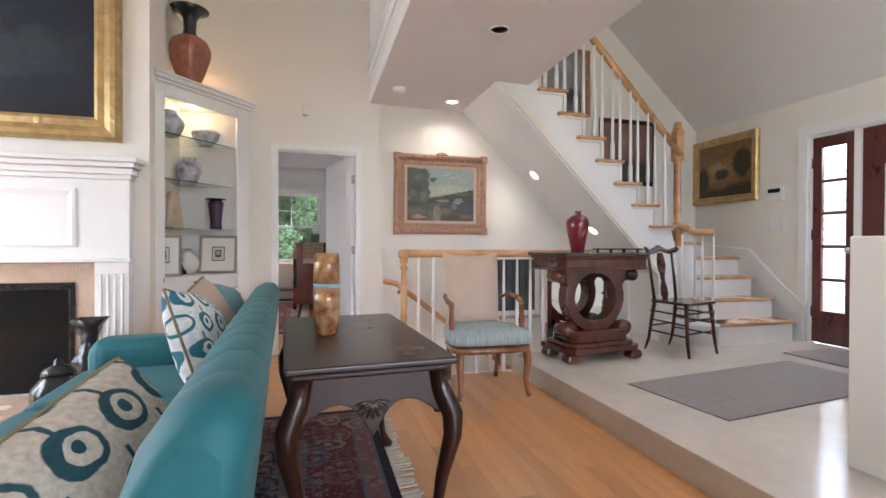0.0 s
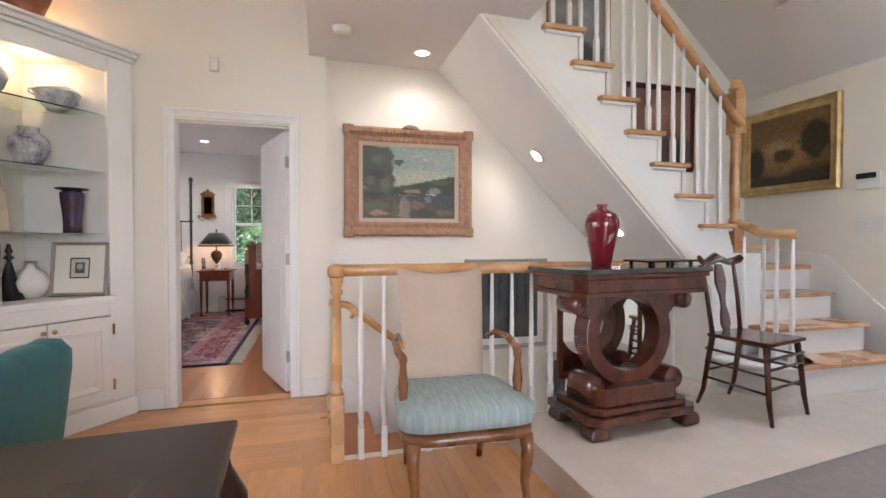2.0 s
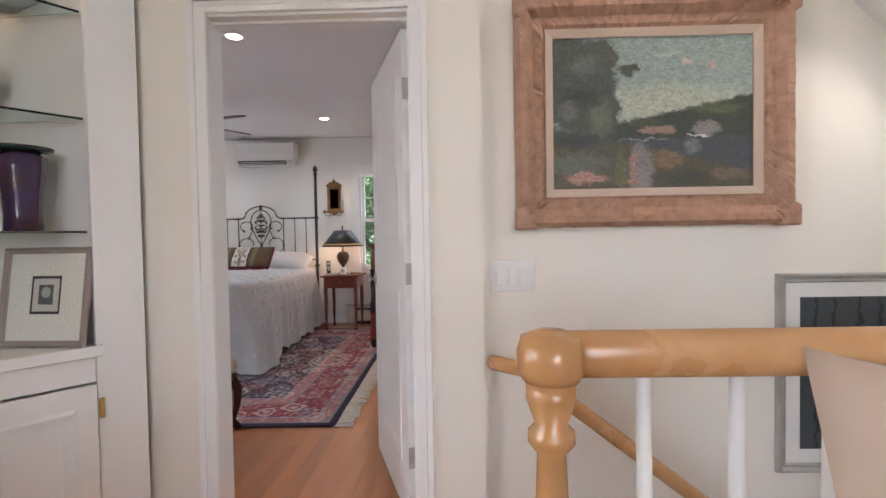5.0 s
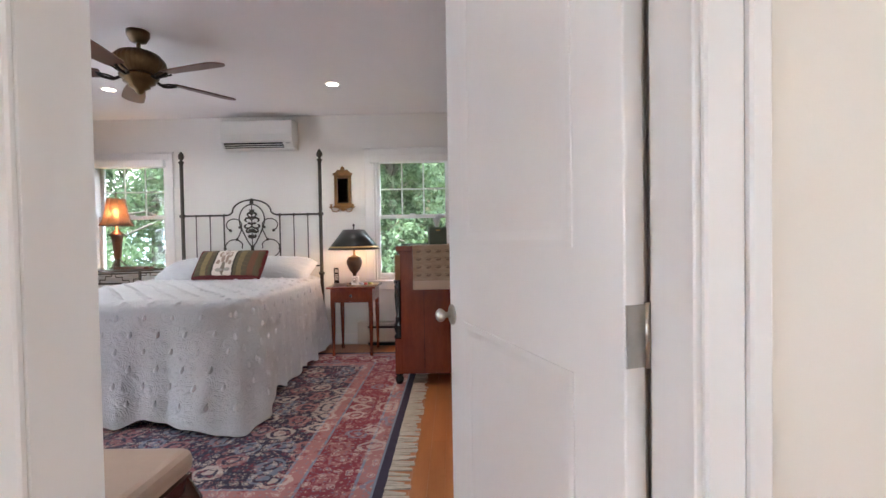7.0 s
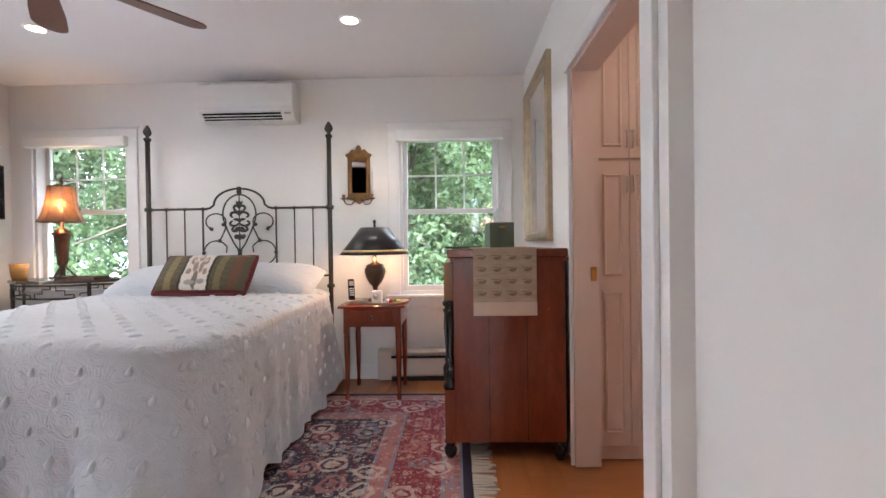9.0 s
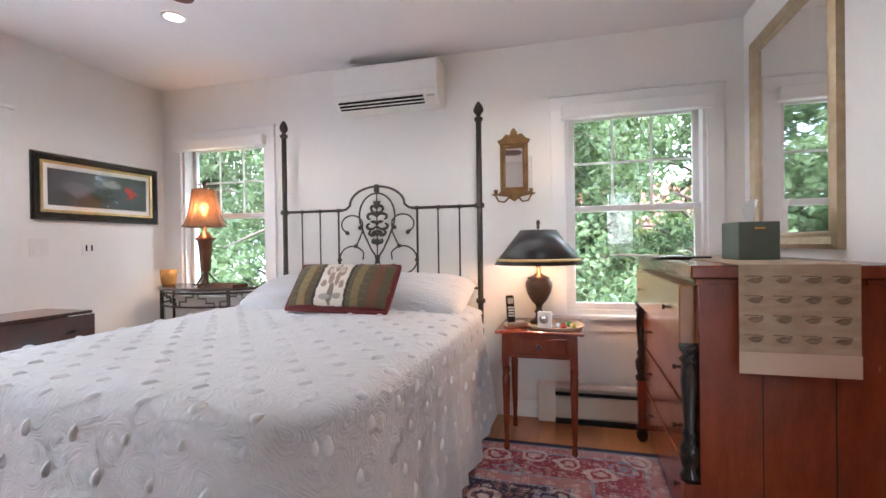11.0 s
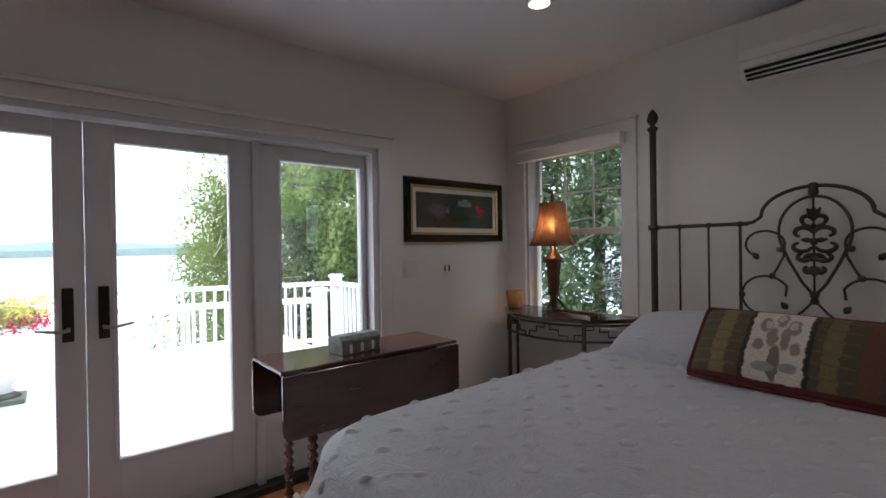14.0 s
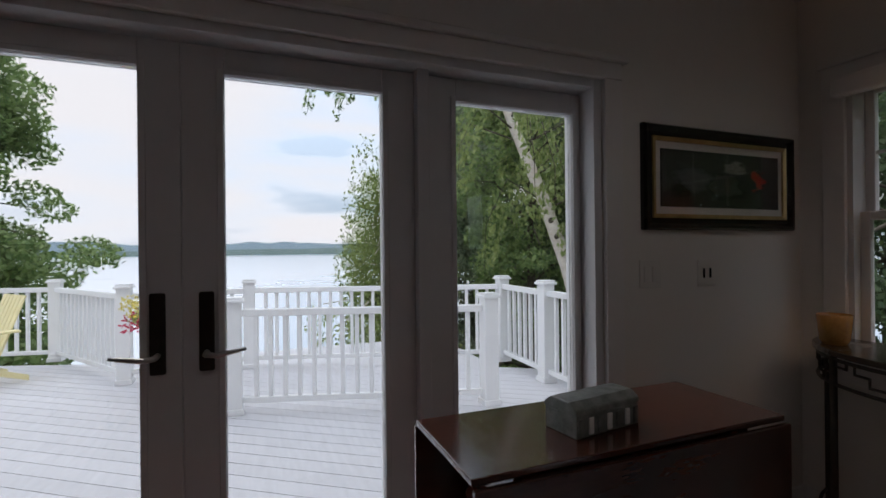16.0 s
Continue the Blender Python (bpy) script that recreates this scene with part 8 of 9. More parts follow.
# ---- pier table with a marble top and mirrored back
pt = thing("pier_table", "mahogany pier table with scrolled lyre supports and a dark marble top", "console table", "", (2.48, 3.35, PZ), 5)
BMARB = material("black_grey_marble", (0.035, 0.037, 0.038), 0.12, second=(0.12, 0.12, 0.115), scale=5, amount=0.35)
FLAME = material("flame_mahogany", (0.13, 0.035, 0.018), 0.22, second=(0.055, 0.014, 0.009), scale=5, stretch=(2, 1, 1), coat=0.4)


def canted(w, d, c, z0, z1):
    return prism([(-w / 2 + c, -d / 2), (w / 2 - c, -d / 2), (w / 2, -d / 2 + c), (w / 2, d / 2), (-w / 2, d / 2), (-w / 2, -d / 2 + c)], z0, z1)


part("marble_top", rounded(canted(0.98, 0.46, 0.07, 0.862, 0.888), 0.006), BMARB, pt, "dark veined marble top")
part("top_moulding", rounded(canted(0.94, 0.43, 0.06, 0.835, 0.862), 0.006), FLAME, pt)
part("frieze", rounded(canted(0.90, 0.41, 0.055, 0.77, 0.835), 0.004), FLAME, pt)
part("lower_moulding", rounded(canted(0.93, 0.42, 0.06, 0.745, 0.77), 0.006), FLAME, pt)
# flat lyre ring across the front


def ring_bm(rx, rz, cx, cz, w, d0, d1, n=48):
    bm = bmesh.new()
    rows = []
    for i in range(n):
        a = 2 * math.pi * i / n
        c, s = math.cos(a), math.sin(a)
        rows.append([bm.verts.new((cx + c * (rx + o), y, cz + s * (rz + o))) for o, y in ((0, d0), (w, d0), (w, d1), (0, d1))])
    for i in range(n):
        a, b = rows[i], rows[(i + 1) % n]
        for k in range(4):
            j = (k + 1) % 4
            bm.faces.new((a[k], a[j], b[j], b[k]))
    bmesh.ops.recalc_face_normals(bm, faces=bm.faces[:])
    return bm


part("lyre", rounded(ring_bm(0.21, 0.205, 0, 0.51, 0.085, -0.06, 0.06), 0.006), FLAME, pt, "round lyre support")
for s in (-1, 1):
    part("scroll", rounded(prism([(s * u, v) for u, v in ((0.17, 0.66), (0.22, 0.615), (0.275, 0.60), (0.305, 0.64), (0.34, 0.66), (0.41, 0.69), (0.41, 0.745), (0.17, 0.745))], -0.062, 0.058, "y"), 0.008), FLAME, pt, "scrolled shoulder")
    part("upper_volute", moved(lathe([(0.0, -0.075), (0.05, -0.075), (0.055, -0.065), (0.055, 0.065), (0.05, 0.075), (0, 0.075)], 24), Matrix.Translation((s * 0.365, -0.02, 0.695)) @ Matrix.Rotation(math.pi / 2, 4, "X")), FLAME, pt, "carved volute")
    part("volute_eye", moved(lathe([(0.022, -0.008), (0.02, 0.0), (0.0, 0.002)], 16), Matrix.Translation((s * 0.365, -0.097, 0.695)) @ Matrix.Rotation(math.pi / 2, 4, "X")), FLAME, pt)
    part("lower_volute", moved(lathe([(0.0, -0.085), (0.06, -0.085), (0.066, -0.072), (0.066, 0.072), (0.06, 0.085), (0, 0.085)], 24), Matrix.Translation((s * 0.275, -0.02, 0.245)) @ Matrix.Rotation(math.pi / 2, 4, "X")), FLAME, pt, "carved volute")
    part("volute_eye", moved(lathe([(0.028, -0.008), (0.024, 0.002), (0.0, 0.004)], 16), Matrix.Translation((s * 0.275, -0.107, 0.245)) @ Matrix.Rotation(math.pi / 2, 4, "X")), FLAME, pt)
part("plinth", rounded(canted(0.56, 0.30, 0.04, 0.15, 0.245), 0.008), FLAME, pt)
part("plinth_step", rounded(canted(0.66, 0.36, 0.05, 0.115, 0.15), 0.008), FLAME, pt)
part("base_slab", rounded(canted(0.74, 0.42, 0.06, 0.07, 0.115), 0.008), FLAME, pt)
part("carved_crest", join(*[moved(lathe([(0, -0.03), (0.025, -0.01), (0.03, 0.01), (0, 0.03)], 12), Matrix.Translation((k * 0.035, -0.03, 0.262 - 0.006 * abs(k)))) for k in (-2, -1, 0, 1, 2)]), FLAME, pt)
for sx in (-1, 1):
    for sy in (-1, 1):
        part("foot", moved(rounded(prism([(-0.055, 0.0), (0.055, 0.0), (0.065, 0.03), (0.045, 0.07), (-0.045, 0.07), (-0.065, 0.03)], -0.05, 0.05, "y"), 0.012), Matrix.Translation((sx * 0.31, sy * 0.15, 0))), FLAME, pt, "scrolled bracket foot")
o_ = part("mirror", sheet(0.56, 0.50), MIRROR, pt, "mirrored back panel")
o_.location = (0, 0.185, 0.50)
part("mirror_frame", moved(moulding(0.62, 0.56, [(0, 0), (0, 0.02), (0.03, 0.02), (0.03, 0)]), Matrix.Translation((0, 0.20, 0.50))), FLAME, pt)
REDG = material("red_lacquer_glaze", (0.19, 0.012, 0.022), 0.12, second=(0.15, 0.010, 0.018), scale=6, coat=0.7)
rv = thing("vase", "glossy red meiping vase with pale brushwork on the pier table", "vase", "", (2.416, 3.47, PZ + 0.888))
part("body", lathe([(0.05, 0), (0.055, 0.005), (0.065, 0.06), (0.085, 0.15), (0.10, 0.22), (0.10, 0.265), (0.085, 0.30), (0.05, 0.322), (0.03, 0.33), (0.027, 0.345), (0.034, 0.358), (0.026, 0.358), (0.02, 0.34), (0, 0.33)], 40), REDG, rv)
for k in range(7):
    a = radians(-100 + k * 9)
    z0 = 0.13 + 0.012 * ((k * 5) % 4)
    part("brush_mark", tube([(0.0835 * math.cos(a), 0.0835 * math.sin(a), z0), (0.089 * math.cos(a + 0.09), 0.089 * math.sin(a + 0.09), z0 + 0.02), (0.0945 * math.cos(a + 0.06), 0.0945 * math.sin(a + 0.06), z0 + 0.045)], 0.0022, 5), LINEN, rv, "pale brushwork")
bt = thing("serving_tray", "flat black tray on small feet on the pier table", "tray", "", (2.75, 3.37, PZ + 0.888), 8)
part("plate", rounded(boxes((-0.20, -0.10, 0.022, 0.20, 0.10, 0.034)), 0.006), BLACKP, bt)
for sx in (-1, 0, 1):
    for sy in (-1, 1):
        part("foot", lathe([(0.008, 0), (0.014, 0.01), (0.008, 0.022)], 10, (sx * 0.15, sy * 0.08)), BLACKP, bt)

# ---- turned side chair
sc_ = thing("side_chair", "dark mahogany side chair with a vase-shaped splat and turned rungs", "chair", "", (3.355, 3.28, PZ), 14)
part("seat", rounded(prism([(-0.20, -0.19), (0.20, -0.19), (0.21, -0.15), (0.175, 0.19), (-0.175, 0.19), (-0.21, -0.15)], 0.435, 0.46), 0.010), MAHOG, sc_, "saddled wooden seat")
for s in (-1, 1):
    part("front_leg", tube([(s * 0.17, -0.15, 0.44), (s * 0.185, -0.165, 0.30), (s * 0.195, -0.18, 0.12), (s * 0.20, -0.20, 0.0)], [0.018, 0.016, 0.015, 0.011], 10), MAHOG, sc_)
    part("back_leg", tube([(s * 0.155, 0.165, 0.44), (s * 0.165, 0.185, 0.28), (s * 0.17, 0.21, 0.10), (s * 0.175, 0.245, 0.0)], [0.018, 0.016, 0.014, 0.011], 10), MAHOG, sc_)
    part("back_post", tube([(s * 0.155, 0.165, 0.45), (s * 0.165, 0.19, 0.65), (s * 0.17, 0.225, 0.88)], [0.015, 0.013, 0.012], 10), MAHOG, sc_)
    for z in (0.17, 0.27, 0.35):
        part("side_rung", tube([(s * 0.19, -0.18, z), (s * 0.167, 0.20, z + 0.01)], 0.008, 8), MAHOG, sc_)
for z in (0.20, 0.31, 0.37):
    part("front_rung", tube([(-0.19, -0.178, z), (0.19, -0.178, z)], 0.009, 8), MAHOG, sc_)
part("back_rung", tube([(-0.167, 0.20, 0.22), (0.167, 0.20, 0.22)], 0.008, 8), MAHOG, sc_)
splat = [(-0.03, 0.46), (0.03, 0.46), (0.05, 0.50), (0.045, 0.56), (0.022, 0.62), (0.03, 0.68), (0.058, 0.76), (0.05, 0.83), (0.032, 0.88), (-0.032, 0.88), (-0.05, 0.83), (-0.058, 0.76), (-0.03, 0.68), (-0.022, 0.62), (-0.045, 0.56), (-0.05, 0.50)]
sb = rounded(prism(splat, -0.007, 0.007, "y"), 0.003, 1)
for v in sb.verts:
    v.co.y += 0.165 + (v.co.z - 0.45) * 0.14
part("splat", sb, MAHOG, sc_, "vase-shaped splat")
part("crest_rail", tube([(-0.23, 0.205, 0.925), (-0.20, 0.215, 0.905), (-0.12, 0.23, 0.89), (0, 0.238, 0.925), (0.12, 0.23, 0.89), (0.20, 0.215, 0.905), (0.23, 0.205, 0.925)], [0.022, 0.028, 0.026, 0.036, 0.026, 0.028, 0.022], 12, flat=0.6), MAHOG, sc_, "scrolled crest rail")

# ================================================================ outside
# ---- ground, lake and far shore
GRASS = material("lawn", (0.050, 0.085, 0.022), 0.95, second=(0.085, 0.10, 0.035), scale=0.8, bump=0.4, bump_scale=20)
gv_, gf_ = [], []
xs = [-4000, -1500, -400, -120, -60, -40, -30, -25, -20, -16, -13, -10, -7, -4, 0, 6, 15, 40, 120, 400, 1500, 4000]
ys = [-4000, -1500, -400, -120, -40, -20, -10, -4, 0, 4, 8, 12, 16, 22, 30, 45, 90, 300, 1500, 4000]


def land(x, y):
    if x > -8:
        return -0.75
    return max(-14.0, -0.75 - 0.42 * (-8 - x))


for y in ys:
    for x in xs:
        gv_.append((x, y, land(x, y)))
w_ = len(xs)
for j in range(len(ys) - 1):
    for i in range(w_ - 1):
        gf_.append((j * w_ + i, j * w_ + i + 1, (j + 1) * w_ + i + 1, (j + 1) * w_ + i))
me_ = bpy.data.meshes.new("ground")
me_.from_pydata(gv_, [], gf_)
me_.materials.append(GRASS)
me_.polygons.foreach_set("use_smooth", [True] * len(me_.polygons))
# open the ground under the house for the lower stairs
ground = tagged(new("ground", me_), "grassy ground sloping down to the lake", "ground", "", "structure")
bm_ = bmesh.new()
bm_.from_mesh(me_)
bmesh.ops.delete(bm_, geom=[f for f in bm_.faces if -4.1 < f.calc_center_median().x < 6.1 and -4.1 < f.calc_center_median().y < 8.5], context="FACES")
bm_.to_mesh(me_)
bm_.free()
# base colour lifted towards the sky's reflection
LAKE = material("sky_tinted_water", (0.42, 0.48, 0.54), 0.14, second=(0.38, 0.44, 0.50), scale=0.05, bump=0.25, bump_scale=1.2)
setting("water", boxes((-4500, -4500, -9.3, -24, 4500, -9.2)), LAKE, "calm lake, pale sky reflection in its colour", "lake")
# distance haze is painted into both ridges, paler and bluer on the farther
HILL = material("hazy_far_woods", (0.16, 0.21, 0.19), 1.0, second=(0.20, 0.25, 0.22), scale=0.02, bump=0.5, bump_scale=0.2)
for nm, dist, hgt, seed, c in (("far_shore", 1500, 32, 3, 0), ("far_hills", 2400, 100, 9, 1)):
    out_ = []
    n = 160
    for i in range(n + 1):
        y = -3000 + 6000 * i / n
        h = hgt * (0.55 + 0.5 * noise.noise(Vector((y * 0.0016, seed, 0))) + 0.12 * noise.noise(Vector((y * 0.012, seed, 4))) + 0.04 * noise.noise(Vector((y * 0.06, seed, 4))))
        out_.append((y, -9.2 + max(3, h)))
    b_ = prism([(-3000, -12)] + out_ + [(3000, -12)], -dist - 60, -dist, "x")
    tagged(part(nm, b_, HILL if c == 0 else material("hazier_far_hills", (0.24, 0.30, 0.33), 1.0, second=(0.27, 0.33, 0.35), scale=0.01)), "low wooded shore across the lake", "shore", "", "structure")

# ---- deck
DZ = -0.05
DW = material("white_deck_paint", (0.80, 0.80, 0.80), 0.45, second=(0.76, 0.76, 0.76), scale=4, bump=0.04)
deck = tagged(part("deck", boxes((-10.6, 1.0, -0.35, -4.2, 9.9, -0.30)), DECKP), "grey painted deck of long boards", "deck", "", "structure")


def clip(poly, hull):
    for (ax, ay), (bx, by) in zip(hull, hull[1:] + hull[:1]):
        out = []
        for i in range(len(poly)):
            p, q = poly[i], poly[(i + 1) % len(poly)]
            sp = (bx - ax) * (p[1] - ay) - (by - ay) * (p[0] - ax)
            sq = (bx - ax) * (q[1] - ay) - (by - ay) * (q[0] - ax)
            if sp >= 0:
                out.append(p)
            if sp * sq < 0:
                t = sp / (sp - sq)
                out.append((p[0] + (q[0] - p[0]) * t, p[1] + (q[1] - p[1]) * t))
        poly = out
        if len(poly) < 3:
            return []
    return poly


hull = [(-4.2, 1.0), (-4.2, 9.85), (-7.6, 9.85), (-8.75, 6.7), (-10.0, 4.4), (-10.6, 1.0)]
d_ = Vector((0.57, 0.82)).normalized()
e_ = Vector((-d_.y, d_.x))
for k in range(-75, 75):
    o = Vector((-7.0, 6.0)) + e_ * (k * 0.142)
    a, b = o - e_ * 0.068, o + e_ * 0.068
    quad = [tuple(a - d_ * 14), tuple(a + d_ * 14), tuple(b + d_ * 14), tuple(b - d_ * 14)]
    poly = clip(quad, hull)
    if len(poly) >= 3:
        area = abs(sum(p[0] * q[1] - q[0] * p[1] for p, q in zip(poly, poly[1:] + poly[:1]))) / 2
        if area > 0.01:
            part("board", prism(poly, DZ - 0.03, DZ), DECKP, deck)

P0, P1, P2, P4, P6, P7, P8 = (-10.35, 2.0), (-9.85, 4.38), (-8.25, 5.50), (-8.45, 6.72), (-7.55, 9.65), (-6.55, 9.62), (-4.6, 9.62)
P3, P5 = (-6.78, 6.63), (-6.15, 8.75)


def post(parent, p, top):
    x, y = p
    o = part("post", rounded(boxes((x - 0.065, y - 0.065, DZ, x + 0.065, y + 0.065, top)), 0.004), DW, parent)
    part("cap", join(rounded(boxes((x - 0.085, y - 0.085, top, x + 0.085, y + 0.085, top + 0.025)), 0.005), prism([(x - 0.07, y - 0.07), (x + 0.07, y - 0.07), (x + 0.07, y + 0.07), (x - 0.07, y + 0.07)], top + 0.025, top + 0.045)), DW, o)
    part("post_skirt", rounded(boxes((x - 0.08, y - 0.08, DZ, x + 0.08, y + 0.08, DZ + 0.05)), 0.004), DW, o)


posted = set()


def fence(pts, top, label):
    t = thing("deck_railing", label, "railing", "deck railings")
    for p in pts:
        if p not in posted:
            post(t, p, top + 0.06)
            posted.add(p)
    for (ax, ay), (bx, by) in zip(pts, pts[1:]):
        ln = math.hypot(bx - ax, by - ay)
        ang = math.degrees(math.atan2(by - ay, bx - ax))
        m = pose(ax, ay, 0, 0, 0, ang)
        part("top_rail", moved(rounded(boxes((0.06, -0.035, top - 0.06, ln - 0.06, 0.035, top)), 0.006), m), DW, t)
        part("bottom_rail", moved(rounded(boxes((0.06, -0.025, DZ + 0.09, ln - 0.06, 0.025, DZ + 0.14)), 0.005), m), DW, t)
        n = max(1, round((ln - 0.13) / 0.125) - 1)
        for i in range(n):
            u = 0.065 + (ln - 0.13) * (i + 1) / (n + 1)
            part("baluster", moved(boxes((u - 0.017, -0.017, DZ + 0.14, u + 0.017, 0.017, top - 0.06)), m), DW, t)
    return t


fence([P0, P1, P2], 0.90, "white deck railing with square balusters along the lake side")
fence([P4, P6], 0.90, "white deck railing along the outer landing")
fence([P6, P7, P8], 0.90, "white deck railing beside the trees")
fence([P3, P5], 0.84, "lower white deck railing above the steps")
fence([P2, P4], 0.90, "short white deck railing behind the planter")

# ---- planter urn with flowers
ur = thing("planter_urn", "white garden urn overflowing with red and yellow flowers", "planter", "", (-7.42, 6.08, DZ))
part("urn", lathe([(0.10, 0.10), (0.08, 0.14), (0.10, 0.18), (0.20, 0.24), (0.22, 0.32), (0.19, 0.42), (0.19, 0.62), (0.24, 0.70), (0.27, 0.72), (0.25, 0.73), (0.18, 0.70), (0, 0.68)], 36), DW, ur, "white fluted urn")
part("foot", join(rounded(boxes((-0.18, -0.18, 0, 0.18, 0.18, 0.05)), 0.01), lathe([(0.15, 0.05), (0.10, 0.10)], 28)), material("mossy_stone_foot", (0.10, 0.11, 0.09), 0.8, second=(0.06, 0.07, 0.05), scale=12), ur, "dark mossy foot")


def leaves(count, clumps, size, seed, droop=0.0):
    """Many small folded leaves scattered over the shells of uneven clumps, rows of (centre, radii)."""
    rnd = np.random.RandomState(seed)
    cen = np.array([c for c, r in clumps], float)
    rad = np.array([r for c, r in clumps], float)
    vol = rad.prod(axis=1) ** (2 / 3)
    pick = rnd.choice(len(clumps), count, p=vol / vol.sum())
    v = rnd.normal(size=(count, 3))
    v /= np.linalg.norm(v, axis=1)[:, None]
    rr = rnd.uniform(0.35, 1.05, count) ** 0.6
    pos = cen[pick] + v * rad[pick] * rr[:, None]
    a = rnd.normal(size=(count, 3)) + np.array([0, 0, -droop])
    a /= np.linalg.norm(a, axis=1)[:, None]
    b = np.cross(a, rnd.normal(size=(count, 3)))
    b /= np.linalg.norm(b, axis=1)[:, None]
    s = size * rnd.uniform(0.6, 1.3, count)[:, None]
    up = np.cross(a, b)
    q = np.stack([pos - a * s, pos + b * s * 0.5 + up * s * 0.15, pos + a * s, pos - b * s * 0.5 + up * s * 0.15], 1).reshape(-1, 3)
    me = bpy.data.meshes.new("leaves")
    me.vertices.add(len(q))
    me.vertices.foreach_set("co", q.ravel())
    idx = np.arange(count * 4, dtype=np.int32)
    me.loops.add(len(idx))
    me.loops.foreach_set("vertex_index", idx)
    me.polygons.add(count)
    me.polygons.foreach_set("loop_start", np.arange(0, count * 4, 4, dtype=np.int32))
    me.update(calc_edges=True)
    return me


def foliage(name, c1, c2, through_light=0.35):
    m = bpy.data.materials.new(name)
    m.use_nodes = True
    N, L = m.node_tree.nodes, m.node_tree.links
    p = N["Principled BSDF"]
    p.inputs["Roughness"].default_value = 0.6
    geo = N.new("ShaderNodeNewGeometry")
    mx = N.new("ShaderNodeMix")
    mx.data_type = "RGBA"
    mx.inputs["A"].default_value, mx.inputs["B"].default_value = (*c1, 1), (*c2, 1)
    L.new(geo.outputs["Random Per Island"], mx.inputs["Factor"])
    L.new(mx.outputs["Result"], p.inputs["Base Color"])
    tr = N.new("ShaderNodeBsdfTranslucent")
    L.new(mx.outputs["Result"], tr.inputs["Color"])
    ms = N.new("ShaderNodeMixShader")
    ms.inputs[0].default_value = through_light
    L.new(p.outputs[0], ms.inputs[1])
    L.new(tr.outputs[0], ms.inputs[2])
    L.new(ms.outputs[0], N["Material Output"].inputs["Surface"])
    return m


LEAF_A = foliage("mid_green_leaves", (0.10, 0.165, 0.055), (0.27, 0.35, 0.14), 0.58)
LEAF_B = foliage("birch_leaves", (0.15, 0.21, 0.065), (0.34, 0.39, 0.15), 0.48)
LEAF_C = foliage("dark_conifer_needles", (0.04, 0.075, 0.035), (0.11, 0.155, 0.065), 0.3)
LEAF_D = foliage("bright_maple_leaves", (0.045, 0.088, 0.036), (0.115, 0.165, 0.072))
# needles lightened and greyed, so haze sits in the leaf colour
LEAF_E = foliage("hazed_pine_needles", (0.115, 0.150, 0.090), (0.23, 0.27, 0.165), 0.45)
BARK = material("grey_brown_bark", (0.10, 0.08, 0.06), 0.9, second=(0.05, 0.04, 0.03), scale=8, bump=0.6, bump_scale=30)
BIRCHB = material("white_birch_bark", (0.62, 0.58, 0.52), 0.7, second=(0.42, 0.33, 0.26), scale=5, stretch=(1, 1, 4), bump=0.2, amount=0.4)


def leaf_part(name, me, mat, parent, label=""):
    me.materials.append(mat)
    o = new(name, me)
    o.parent = parent
    if label:
        o["label"] = label
    return o


def tree(at, height, spread, trunk_r, leaf_mat, count, size, seed, label, bark=BARK, lean=(0, 0), low=0.25, droop=0.0, clumps_n=26, hang=0.7):
    rnd = random.Random(seed)
    t = thing("tree", label, "tree", "trees by the house", at)
    top = Vector((lean[0], lean[1], height * 0.9))
    pts = [Vector((0, 0, -0.6)).lerp(top, k / 7) + Vector((rnd.uniform(-1, 1), rnd.uniform(-1, 1), 0)) * (0.04 * height / 7 if k else 0) for k in range(8)]
    wood = [tube(pts, [trunk_r * (1.1 - 0.95 * k / 7) for k in range(8)], 10)]
    clumps = []
    for k in range(clumps_n):
        f = low + (1 - low) * (k + rnd.random()) / clumps_n
        base = Vector((0, 0, 0)).lerp(top, min(0.98, f))
        a = rnd.uniform(0, 2 * math.pi)
        reach = spread * (1.0 - 0.75 * max(0, f - 0.35) / 0.65) * rnd.uniform(0.45, 1.0)
        tip = base + Vector((math.cos(a) * reach, math.sin(a) * reach, rnd.uniform(-0.05, 0.12) * height))
        wood.append(tube([base, base.lerp(tip, 0.5) + Vector((0, 0, 0.05 * height)), tip], [trunk_r * 0.28 * (1.2 - f), trunk_r * 0.18 * (1.2 - f), 0.012], 6))
        r = spread * rnd.uniform(0.15, 0.30)
        for q in (0.35, 0.55, 0.78, 1.0):
            s_ = r * rnd.uniform(0.55, 1.0)
            at_ = base.lerp(tip, q) + Vector((rnd.uniform(-1, 1), rnd.uniform(-1, 1), rnd.uniform(-1, 1) - (hang - 0.7))) * r * 1.1
            clumps.append((tuple(at_), (s_, s_, s_ * hang * rnd.uniform(0.8, 1.3))))
    part("trunk", join(*wood), bark, t)
    leaf_part("crown", leaves(count, clumps, size, seed, droop), leaf_mat, t)
    return t


tree((-17.0, -0.45, -4.6), 12.3, 3.5, 0.22, LEAF_A, 90000, 0.085, 11, "broad green tree on the slope by the lake", low=0.1, clumps_n=90)
tree((-14.6, 10.1, -3.6), 7.8, 2.2, 0.12, LEAF_B, 40000, 0.05, 12, "light green weeping birch beyond the deck", BIRCHB, low=0.15, droop=1.6, clumps_n=60, hang=2.0)
tree((-12.6, 13.2, -2.6), 9.5, 2.6, 0.14, LEAF_A, 26000, 0.07, 14, "dense green tree beyond the deck railing", low=0.1, clumps_n=36)
